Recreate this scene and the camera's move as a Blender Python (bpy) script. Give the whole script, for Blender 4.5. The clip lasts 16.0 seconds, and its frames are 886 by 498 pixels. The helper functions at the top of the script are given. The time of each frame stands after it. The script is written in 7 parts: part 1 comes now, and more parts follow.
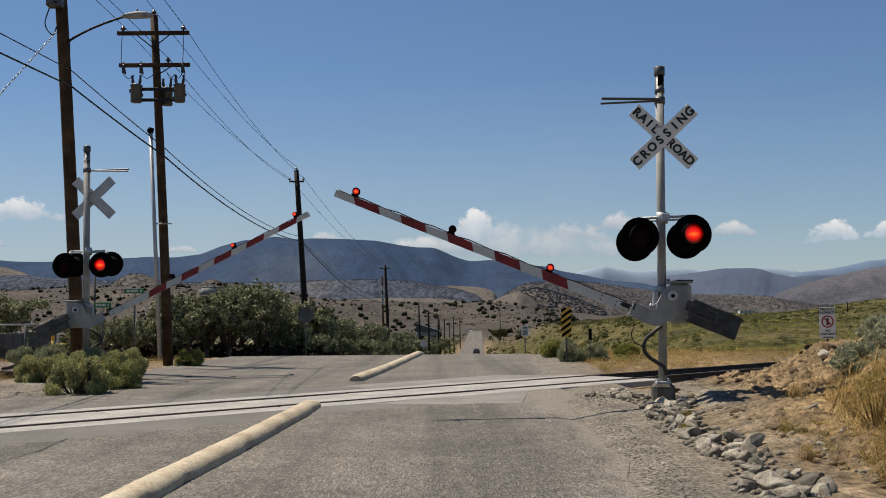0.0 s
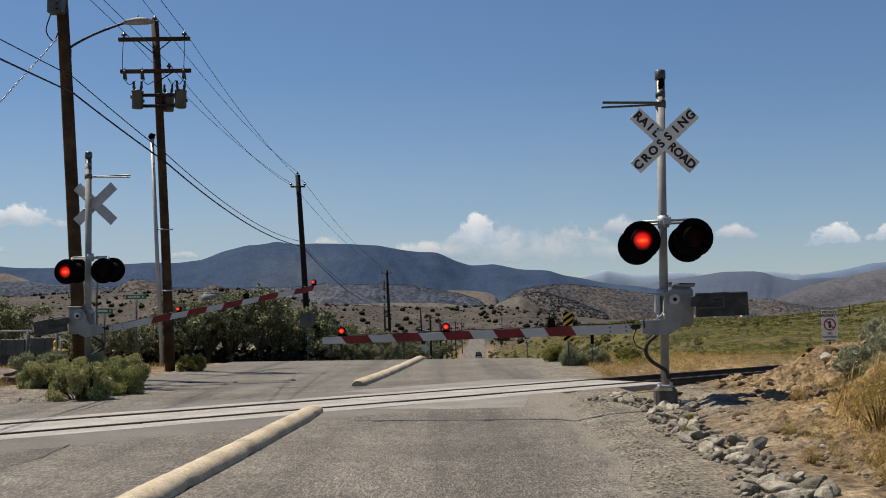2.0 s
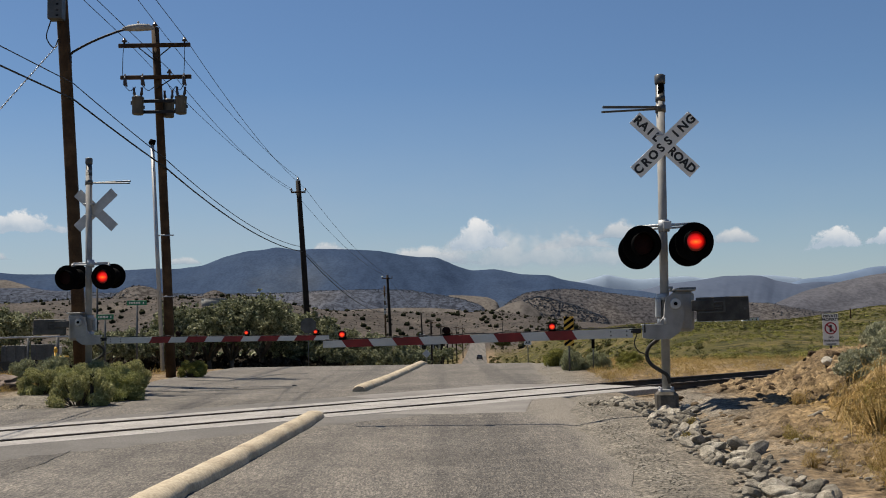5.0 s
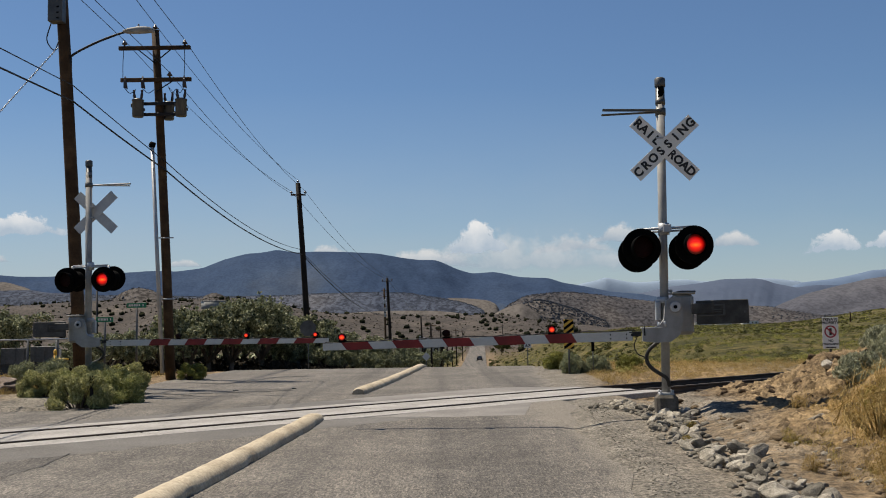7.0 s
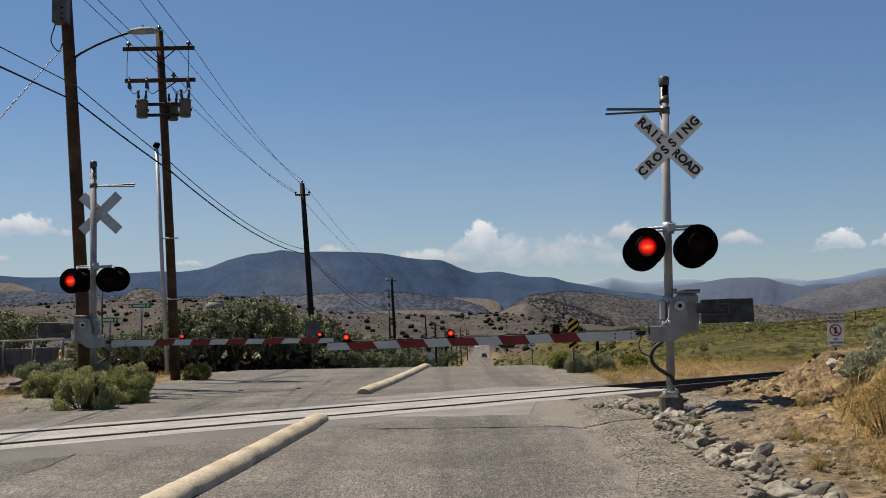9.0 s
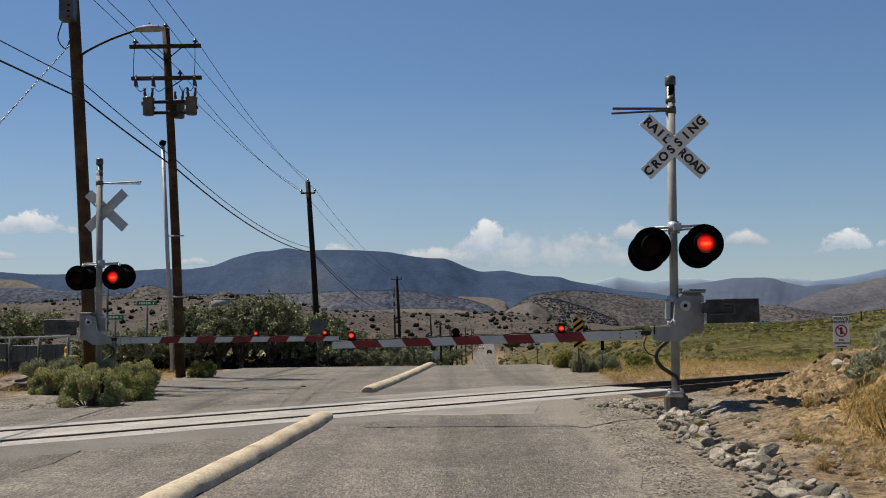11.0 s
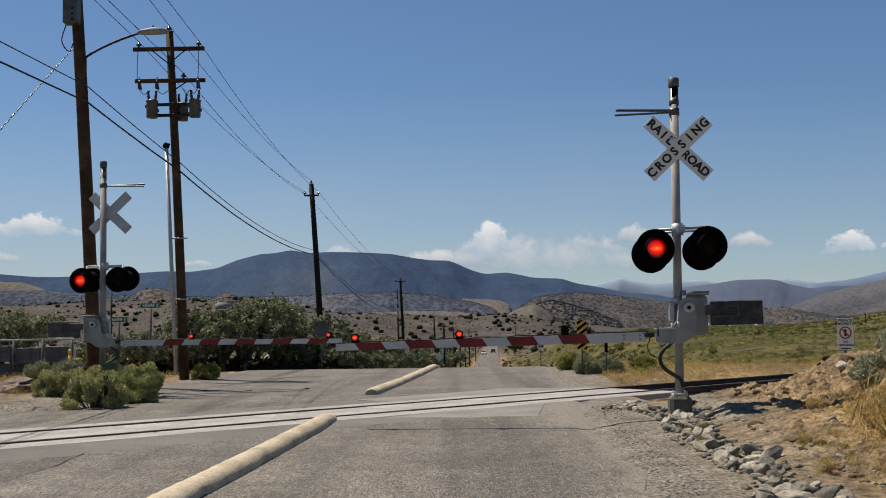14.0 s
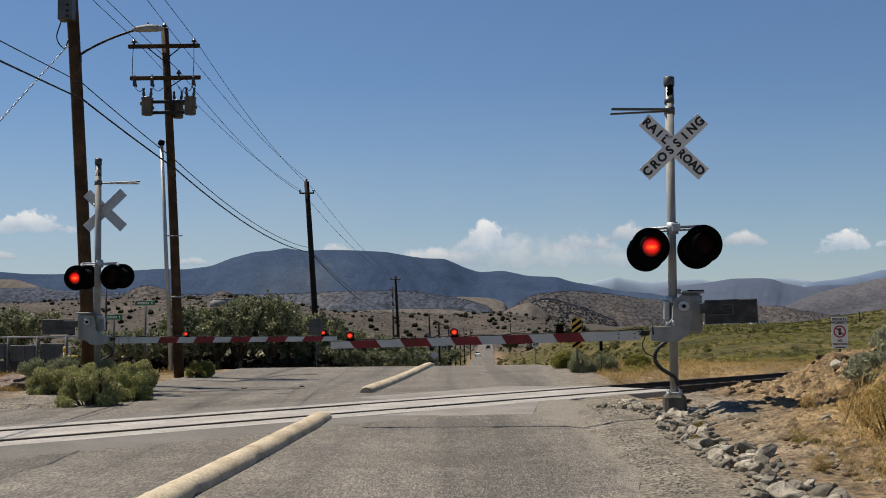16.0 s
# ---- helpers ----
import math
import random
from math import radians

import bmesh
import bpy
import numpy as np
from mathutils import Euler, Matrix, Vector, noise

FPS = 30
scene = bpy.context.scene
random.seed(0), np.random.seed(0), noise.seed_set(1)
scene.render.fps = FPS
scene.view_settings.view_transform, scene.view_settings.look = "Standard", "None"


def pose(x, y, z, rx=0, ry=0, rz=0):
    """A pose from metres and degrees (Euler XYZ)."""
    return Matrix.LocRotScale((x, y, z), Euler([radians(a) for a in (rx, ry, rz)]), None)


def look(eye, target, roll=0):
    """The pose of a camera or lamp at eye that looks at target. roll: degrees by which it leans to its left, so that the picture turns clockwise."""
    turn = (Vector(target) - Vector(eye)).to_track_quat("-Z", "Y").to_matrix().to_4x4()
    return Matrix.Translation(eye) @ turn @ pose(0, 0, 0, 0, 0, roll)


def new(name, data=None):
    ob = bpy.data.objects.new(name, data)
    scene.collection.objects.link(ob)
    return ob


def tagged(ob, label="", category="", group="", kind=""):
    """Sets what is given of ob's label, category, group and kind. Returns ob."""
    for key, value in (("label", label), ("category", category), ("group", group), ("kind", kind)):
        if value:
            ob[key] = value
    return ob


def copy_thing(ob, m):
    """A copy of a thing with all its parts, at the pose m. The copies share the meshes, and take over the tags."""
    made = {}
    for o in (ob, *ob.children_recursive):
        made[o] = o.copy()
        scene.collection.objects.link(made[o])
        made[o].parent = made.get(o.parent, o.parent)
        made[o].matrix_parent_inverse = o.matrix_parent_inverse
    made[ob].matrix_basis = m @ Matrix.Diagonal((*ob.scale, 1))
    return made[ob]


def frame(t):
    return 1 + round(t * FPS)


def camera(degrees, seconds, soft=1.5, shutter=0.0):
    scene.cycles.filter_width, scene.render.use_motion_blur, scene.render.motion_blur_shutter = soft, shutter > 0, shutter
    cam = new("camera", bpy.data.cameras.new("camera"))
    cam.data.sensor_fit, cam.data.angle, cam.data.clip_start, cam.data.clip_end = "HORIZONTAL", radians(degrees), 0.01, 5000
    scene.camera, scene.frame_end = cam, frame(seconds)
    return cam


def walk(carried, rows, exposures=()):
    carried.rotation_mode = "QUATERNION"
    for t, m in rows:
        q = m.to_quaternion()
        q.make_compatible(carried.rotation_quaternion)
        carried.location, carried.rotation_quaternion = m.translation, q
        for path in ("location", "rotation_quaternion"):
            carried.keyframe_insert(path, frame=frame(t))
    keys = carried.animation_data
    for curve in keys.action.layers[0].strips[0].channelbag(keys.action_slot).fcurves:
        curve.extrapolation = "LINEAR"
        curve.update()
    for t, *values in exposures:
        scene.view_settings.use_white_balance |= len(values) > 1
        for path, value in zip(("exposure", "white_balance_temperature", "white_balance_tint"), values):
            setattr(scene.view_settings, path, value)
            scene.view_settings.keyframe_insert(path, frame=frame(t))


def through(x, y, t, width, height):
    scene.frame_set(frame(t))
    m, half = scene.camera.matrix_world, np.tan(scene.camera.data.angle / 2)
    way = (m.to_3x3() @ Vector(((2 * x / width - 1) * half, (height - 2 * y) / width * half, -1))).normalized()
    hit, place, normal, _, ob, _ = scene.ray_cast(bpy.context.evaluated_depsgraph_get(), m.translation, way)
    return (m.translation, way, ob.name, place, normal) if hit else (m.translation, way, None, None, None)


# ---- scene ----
cam = camera(46.0, 16.0, soft=1.0)
PATH = [
    (0, pose(0, 0, 1.53, 93.630, 0.533, -0.062)),
    (0.5, pose(0, 0, 1.53, 93.639, 0.696, -0.107)),
    (1, pose(0, 0, 1.53, 93.722, 0.851, -0.039)),
    (1.5, pose(0, 0, 1.53, 93.828, 0.842, 0.067)),
    (2, pose(0, 0, 1.53, 93.879, 0.775, 0.040)),
    (2.5, pose(0, 0, 1.53, 94.000, 0.787, 0.004)),
    (3, pose(0, 0, 1.53, 94.059, 0.818, 0.032)),
    (3.5, pose(0, 0, 1.53, 94.207, 0.843, 0.083)),
    (4, pose(0, 0, 1.53, 94.188, 0.888, 0.141)),
    (6.5, pose(0, 0, 1.53, 94.146, 1.064, -0.043)),
    (7, pose(0, 0, 1.53, 94.312, 0.887, 0.067)),
    (7.5, pose(0, 0, 1.53, 94.411, 0.910, 0.139)),
    (8, pose(0, 0, 1.53, 94.366, 0.893, 0.326)),
    (8.5, pose(0, 0, 1.53, 94.323, 0.923, 0.387)),
    (9, pose(0, 0, 1.53, 94.293, 1.030, 0.312)),
    (11.5, pose(0, 0, 1.53, 94.174, 0.718, 0.650)),
    (12, pose(0, 0, 1.53, 94.094, 0.787, 0.750)),
    (12.5, pose(0, 0, 1.53, 94.136, 0.862, 0.722)),
    (13, pose(0, 0, 1.53, 94.305, 0.868, 0.822)),
    (13.5, pose(0, 0, 1.53, 94.276, 0.935, 0.826)),
    (14, pose(0, 0, 1.53, 94.349, 0.808, 0.778)),
    (14.5, pose(0, 0, 1.53, 94.280, 0.775, 0.700)),
    (15, pose(0, 0, 1.53, 94.253, 0.739, 0.724)),
    (15.5, pose(0, 0, 1.53, 94.235, 0.778, 0.600)),
    (16, pose(0, 0, 1.53, 94.242, 0.697, 0.509)),
]
walk(cam, PATH)

# ---------------------------------------------------------------- light
SUN_EL, SUN_AZ = 61.7, -54.9          # degrees; azimuth from +y towards +x
scene.view_settings.exposure = 0.42
scene.view_settings.use_white_balance = True
scene.view_settings.white_balance_temperature = 6800
world = bpy.data.worlds.new("sky")
scene.world = world
world.use_nodes = True
wn = world.node_tree.nodes
sky = wn.new("ShaderNodeTexSky")
sky.sky_type, sky.sun_disc = "NISHITA", False
sky.sun_elevation, sky.sun_rotation = radians(SUN_EL), radians(SUN_AZ)
sky.altitude, sky.air_density, sky.dust_density, sky.ozone_density = 1500, 1.25, 0.4, 9.0
wn["Background"].inputs["Strength"].default_value = 0.0615
world.node_tree.links.new(sky.outputs["Color"], wn["Background"].inputs["Color"])
sun = new("sun", bpy.data.lights.new("sun", "SUN"))
sun.data.energy, sun.data.angle, sun.data.color = 4.95, radians(0.53), (1.0, 0.925, 0.81)
_s = (math.sin(radians(SUN_AZ)) * math.cos(radians(SUN_EL)), math.cos(radians(SUN_AZ)) * math.cos(radians(SUN_EL)), math.sin(radians(SUN_EL)))
sun.matrix_world = look((_s[0] * 60, _s[1] * 60, _s[2] * 60), (0, 0, 0))


# ---------------------------------------------------------------- materials
def ramp(nt, fac, stops):
    n = nt.nodes.new("ShaderNodeValToRGB")
    while len(n.color_ramp.elements) < len(stops):
        n.color_ramp.elements.new(0.5)
    for e, (p, c) in zip(n.color_ramp.elements, stops):
        e.position, e.color = p, (*c, 1) if len(c) == 3 else c
    nt.links.new(fac, n.inputs[0])
    return n.outputs[0]


def tex_noise(nt, scale, detail=4, rough=0.55, coord=None, vector="Object"):
    n = nt.nodes.new("ShaderNodeTexNoise")
    n.inputs["Scale"].default_value, n.inputs["Detail"].default_value, n.inputs["Roughness"].default_value = scale, detail, rough
    if coord is None:
        coord = nt.nodes.new("ShaderNodeTexCoord").outputs[vector]
    nt.links.new(coord, n.inputs["Vector"])
    return n.outputs[0]


def mix(nt, fac, a, b, mode="MIX"):
    n = nt.nodes.new("ShaderNodeMix")
    n.data_type, n.blend_type = "RGBA", mode
    for key, v in ((0, fac), (6, a), (7, b)):
        if hasattr(v, "links"):
            nt.links.new(v, n.inputs[key])
        elif key == 0:
            n.inputs[0].default_value = v
        else:
            n.inputs[key].default_value = (*v, 1)
    return n.outputs[2]


def bump(nt, height, strength, distance=0.02):
    n = nt.nodes.new("ShaderNodeBump")
    n.inputs["Strength"].default_value, n.inputs["Distance"].default_value = strength, distance
    nt.links.new(height, n.inputs["Height"])
    nt.links.new(n.outputs[0], nt.nodes["Principled BSDF"].inputs["Normal"])


def material(name, rough=0.8, metal=0.0, spec=0.5):
    m = bpy.data.materials.new(name)
    m.use_nodes = True
    b = m.node_tree.nodes["Principled BSDF"]
    b.inputs["Roughness"].default_value, b.inputs["Metallic"].default_value = rough, metal
    b.inputs["Specular IOR Level"].default_value = spec
    return m, m.node_tree, b


def mottled(name, dark, mid, light, scale, fine, rough=0.8, metal=0.0, bumpy=0.2, dist=0.01, spec=0.4, vector="Object", rnd=0.0, grain=0.28):
    """A surface with coarse stains and fine grain."""
    m, nt, b = material(name, rough, metal, spec)
    big = tex_noise(nt, scale, 5, 0.6, vector=vector)
    small = tex_noise(nt, fine, 3, 0.6, vector=vector)
    c = ramp(nt, big, [(0.3, dark), (0.5, mid), (0.72, light)])
    g = ramp(nt, small, [(0.3, (1 - grain,) * 3), (0.7, (1 + 0.65 * grain,) * 3)])
    c = mix(nt, 1.0, c, g, "MULTIPLY")
    if rnd:
        oi = nt.nodes.new("ShaderNodeObjectInfo")
        r = ramp(nt, oi.outputs["Random"], [(0.0, (1 - rnd,) * 3), (1.0, (1 + rnd,) * 3)])
        c = mix(nt, 1.0, c, r, "MULTIPLY")
    nt.links.new(c, b.inputs["Base Color"])
    if bumpy:
        bump(nt, small, bumpy, dist)
    return m


def leafy(name, a, b_, c_, rough=0.7, through=0.25, spec=0.25):
    """Foliage whose hue varies from leaf to leaf."""
    m, nt, b = material(name, rough, spec=spec)
    geo = nt.nodes.new("ShaderNodeNewGeometry")
    col = ramp(nt, geo.outputs["Random Per Island"], [(0.0, a), (0.5, b_), (1.0, c_)])
    big = tex_noise(nt, 1.3, 2)
    col = mix(nt, 1.0, col, ramp(nt, big, [(0.3, (0.7, 0.7, 0.68)), (0.7, (1.2, 1.2, 1.15))]), "MULTIPLY")
    nt.links.new(col, b.inputs["Base Color"])
    tr = nt.nodes.new("ShaderNodeBsdfTranslucent")
    nt.links.new(col, tr.inputs["Color"])
    ms = nt.nodes.new("ShaderNodeMixShader")
    ms.inputs[0].default_value = through
    nt.links.new(b.outputs[0], ms.inputs[1])
    nt.links.new(tr.outputs[0], ms.inputs[2])
    nt.links.new(ms.outputs[0], nt.nodes["Material Output"].inputs[0])
    return m


def lit_lens(name, hot=(0.9, 0.19, 0.012), wide=0.33, high=0.15):
    """A lit red roundel: a hot flat filament image in the middle, fading to deep red at the rim."""
    m, nt, b = material(name, 0.3)
    b.inputs["Base Color"].default_value = (0.05, 0.003, 0.003, 1)
    tc = nt.nodes.new("ShaderNodeTexCoord").outputs["Generated"]

    def reach(wide, high, dz=0.0):
        mp = nt.nodes.new("ShaderNodeMapping")
        mp.inputs["Location"].default_value = (-0.5 / wide, 0, -(0.5 + dz) / high)
        mp.inputs["Scale"].default_value = (1 / wide, 0, 1 / high)
        nt.links.new(tc, mp.inputs["Vector"])
        ln = nt.nodes.new("ShaderNodeVectorMath")
        ln.operation = "LENGTH"
        nt.links.new(mp.outputs[0], ln.inputs[0])
        return ln.outputs["Value"]

    body = ramp(nt, reach(0.46, 0.42, 0.0), [(0.0, (0.75, 0.008, 0.004)), (0.5, (0.7, 0.006, 0.003)), (0.78, (0.36, 0.002, 0.001)), (1.0, (0.03, 0.0003, 0.0002))])
    core = ramp(nt, reach(wide, high, -0.03), [(0.0, hot), (0.4, tuple(0.4 * q for q in hot)), (1.0, (0, 0, 0))])
    c = mix(nt, 1.0, body, core, "ADD")
    nt.links.new(c, b.inputs["Emission Color"])
    b.inputs["Emission Strength"].default_value = 0.95
    return m


M_GALV = mottled("galvanised_steel", (0.3, 0.31, 0.32), (0.38, 0.39, 0.4), (0.46, 0.47, 0.48), 3, 60, 0.5, 0.35, 0.05, 0.002, grain=0.09)
M_SILVER = mottled("aluminium_paint", (0.2, 0.198, 0.19), (0.255, 0.252, 0.242), (0.315, 0.312, 0.3), 4, 80, 0.7, 0.0, 0.05, 0.002, grain=0.09)
M_WEIGHT = mottled("weathered_counterweight", (0.02, 0.02, 0.02), (0.04, 0.04, 0.038), (0.075, 0.073, 0.068), 5, 40, 0.7, 0.1, 0.15, 0.003, grain=0.09)
M_WHITE = mottled("white_sheeting", (0.62, 0.61, 0.575), (0.69, 0.68, 0.645), (0.75, 0.74, 0.7), 2, 45, 0.5, 0, 0.03, 0.001, grain=0.09)
M_ARM = mottled("gate_arm_white", (0.43, 0.42, 0.395), (0.5, 0.49, 0.46), (0.56, 0.55, 0.52), 2, 45, 0.55, 0, 0.03, 0.001, grain=0.09)
M_RED = mottled("red_sheeting", (0.13, 0.006, 0.006), (0.18, 0.008, 0.008), (0.24, 0.014, 0.012), 3, 90, 0.45, 0, 0.03, 0.001, grain=0.09)
M_BLACK = mottled("black_paint", (0.002, 0.002, 0.002), (0.003, 0.003, 0.003), (0.005, 0.005, 0.005), 4, 60, 0.9, 0, 0.05, 0.001, 0.06)
M_INK = mottled("black_lettering", (0.012, 0.012, 0.012), (0.018, 0.018, 0.018), (0.03, 0.03, 0.03), 10, 100, 0.6, 0, 0, 0.001)
M_RUBBER = mottled("black_hose", (0.015, 0.014, 0.013), (0.025, 0.023, 0.02), (0.04, 0.037, 0.033), 10, 100, 0.6, 0, 0.1, 0.002)
M_LENS_ON = lit_lens("lit_red_lens")
M_LAMP_ON = lit_lens("lit_arm_lamp", (0.9, 0.13, 0.025), 0.42, 0.34)
M_LENS_OFF = mottled("dark_red_lens", (0.007, 0.0008, 0.0008), (0.011, 0.0012, 0.0012), (0.016, 0.002, 0.002), 20, 120, 0.6, 0, 0.1, 0.002, 0.1)
M_WOOD = mottled("creosoted_wood", (0.023, 0.0135, 0.0075), (0.056, 0.033, 0.0172), (0.125, 0.075, 0.038), 1.2, 30, 0.85, 0, 0.4, 0.01, 0.2)
M_DARK_WOOD = mottled("dark_wood", (0.009, 0.007, 0.006), (0.016, 0.012, 0.01), (0.03, 0.022, 0.017), 1.2, 30, 0.85, 0, 0.4, 0.01, 0.2)
M_WIRE = mottled("black_cable", (0.012, 0.012, 0.013), (0.018, 0.018, 0.02), (0.03, 0.03, 0.032), 1, 20, 0.6, 0, 0, 0.001, 0.2)
M_PORCELAIN = mottled("brown_porcelain", (0.03, 0.022, 0.02), (0.05, 0.036, 0.03), (0.07, 0.05, 0.045), 10, 60, 0.25, 0, 0, 0.001)
M_CAN = mottled("grey_enamel", (0.045, 0.047, 0.047), (0.068, 0.071, 0.071), (0.1, 0.104, 0.104), 3, 40, 0.45, 0.1, 0.05, 0.002, grain=0.09)
M_DULL = mottled("dull_grey_casting", (0.035, 0.035, 0.034), (0.065, 0.064, 0.061), (0.105, 0.102, 0.096), 4, 40, 0.7, 0.1, 0.1, 0.003, grain=0.12)
M_KERB = mottled("cream_painted_concrete", (0.3, 0.246, 0.174), (0.43, 0.364, 0.264), (0.5, 0.432, 0.325), 1.9, 30, 0.85, 0, 0.5, 0.012, 0.2)
M_PANEL = mottled("pale_concrete", (0.2, 0.188, 0.172), (0.285, 0.27, 0.25), (0.37, 0.352, 0.325), 0.9, 25, 0.8, 0, 0.15, 0.004, 0.3)
M_RAIL = mottled("rusty_rail", (0.03, 0.024, 0.02), (0.055, 0.042, 0.034), (0.08, 0.06, 0.048), 2, 30, 0.6, 0.4, 0.1, 0.002)
M_TIE = mottled("old_tie_timber", (0.03, 0.024, 0.02), (0.05, 0.04, 0.032), (0.08, 0.065, 0.05), 2, 30, 0.9, 0, 0.4, 0.01, 0.2)
M_ROCK = mottled("pale_rubble_rock", (0.13, 0.115, 0.09), (0.26, 0.234, 0.188), (0.4, 0.364, 0.3), 3.5, 22, 0.9, 0, 0.8, 0.02, 0.2, rnd=0.58)
M_BOULDER = mottled("pale_boulder", (0.24, 0.215, 0.175), (0.36, 0.33, 0.275), (0.46, 0.425, 0.36), 3.0, 24, 0.9, 0, 0.6, 0.02, 0.2)
M_RED_ROCK = mottled("reddish_brown_rock", (0.07, 0.052, 0.042), (0.15, 0.115, 0.093), (0.27, 0.22, 0.185), 2.5, 14, 0.9, 0, 0.8, 0.05, 0.2)
M_CLOD = mottled("dry_earth_clod", (0.09, 0.064, 0.038), (0.185, 0.135, 0.084), (0.33, 0.248, 0.158), 2.2, 26, 0.95, 0, 0.8, 0.03, 0.1, rnd=0.55)
M_TURF = mottled("dark_turned_earth", (0.05, 0.035, 0.022), (0.1, 0.07, 0.044), (0.19, 0.138, 0.088), 3.0, 26, 0.95, 0, 0.8, 0.03, 0.1, rnd=0.5)
M_FOUND = mottled("foundation_concrete", (0.06, 0.053, 0.044), (0.1, 0.09, 0.075), (0.16, 0.146, 0.124), 3, 30, 0.9, 0, 0.3, 0.005, 0.2)
M_TREE = leafy("tree_leaves", (0.045, 0.054, 0.024), (0.195, 0.206, 0.11), (0.4, 0.405, 0.26), 0.7, 0.18)
M_SAGE = leafy("sage_leaves", (0.165, 0.168, 0.062), (0.31, 0.305, 0.128), (0.5, 0.475, 0.235), 0.8, 0.2)
M_SAGE_GREEN = leafy("green_sage_leaves", (0.15, 0.162, 0.05), (0.26, 0.27, 0.095), (0.4, 0.39, 0.17), 0.8, 0.2)
M_SAGE_PALE = leafy("pale_sage_leaves", (0.2, 0.205, 0.13), (0.32, 0.322, 0.215), (0.48, 0.475, 0.34), 0.8, 0.2)
M_SAGE_BLUE = leafy("blue_sage_leaves", (0.14, 0.155, 0.088), (0.22, 0.235, 0.135), (0.33, 0.335, 0.21), 0.8, 0.2)
M_YELLOW_LEAF = leafy("rabbitbrush_leaves", (0.11, 0.12, 0.026), (0.2, 0.2, 0.048), (0.31, 0.285, 0.085), 0.8, 0.25)
M_GOLD_LEAF = leafy("golden_weed_leaves", (0.17, 0.14, 0.035), (0.28, 0.22, 0.06), (0.42, 0.32, 0.11), 0.8, 0.3)
M_STRAW = leafy("dry_grass", (0.25, 0.165, 0.055), (0.37, 0.255, 0.09), (0.5, 0.37, 0.165), 0.8, 0.3)
M_FIELD = leafy("field_brush", (0.035, 0.042, 0.014), (0.085, 0.088, 0.026), (0.17, 0.155, 0.055), 0.85, 0.1)
# Near black: shade below the trees put in as colour; also hill sage.
M_DARK_BRUSH = leafy("dark_brush", (0.014, 0.011, 0.008), (0.03, 0.025, 0.018), (0.06, 0.05, 0.036), 0.9, 0.0, 0.1)
M_JUNIPER = leafy("juniper", (0.01, 0.012, 0.008), (0.017, 0.019, 0.012), (0.027, 0.028, 0.017), 1.0, 0.0, 0.0)
# Scrub tinted blue-grey: distance haze mixed into its colour.
M_FAR_SCRUB = leafy("hazed_far_scrub", (0.042, 0.05, 0.066), (0.053, 0.061, 0.078), (0.065, 0.073, 0.09), 1.0, 0.0, 0.0)
M_BARK = mottled("bark", (0.06, 0.045, 0.035), (0.1, 0.08, 0.06), (0.16, 0.13, 0.1), 4, 30, 0.9, 0, 0.5, 0.01, 0.2)
M_GREEN_SIGN = mottled("green_sign", (0.01, 0.12, 0.06), (0.015, 0.16, 0.08), (0.02, 0.2, 0.1), 3, 50, 0.5, 0, 0, 0.001)
M_YELLOW = mottled("yellow_sheeting", (0.5, 0.28, 0.03), (0.62, 0.36, 0.04), (0.7, 0.42, 0.06), 3, 50, 0.5, 0, 0, 0.001)
M_SIGN_RED = mottled("sign_red", (0.24, 0.014, 0.02), (0.3, 0.018, 0.026), (0.35, 0.025, 0.032), 3, 50, 0.5, 0, 0, 0.001)
M_GLASS = mottled("dark_glass", (0.01, 0.012, 0.014), (0.014, 0.016, 0.018), (0.02, 0.022, 0.024), 3, 50, 0.08, 0, 0, 0.001, 0.6)
M_CAR_DARK = mottled("dark_car_paint", (0.012, 0.012, 0.014), (0.016, 0.016, 0.018), (0.02, 0.02, 0.022), 2, 50, 0.25, 0.2, 0, 0.001)
M_CAR_WHITE = mottled("white_car_paint", (0.7, 0.7, 0.7), (0.76, 0.76, 0.76), (0.8, 0.8, 0.8), 2, 50, 0.25, 0, 0, 0.001)
M_TANK = mottled("tank_steel", (0.15, 0.15, 0.14), (0.2, 0.2, 0.19), (0.26, 0.26, 0.25), 0.3, 4, 0.7, 0.1, 0, 0.01)
M_FENCE_PALE = mottled("grey_metal_sheet", (0.06, 0.066, 0.07), (0.09, 0.097, 0.1), (0.13, 0.137, 0.14), 1.5, 20, 0.6, 0.2, 0.1, 0.005)
M_FENCE = mottled("dull_metal_sheet", (0.03, 0.035, 0.04), (0.05, 0.057, 0.063), (0.085, 0.093, 0.1), 1.5, 20, 0.6, 0.3, 0.1, 0.005)


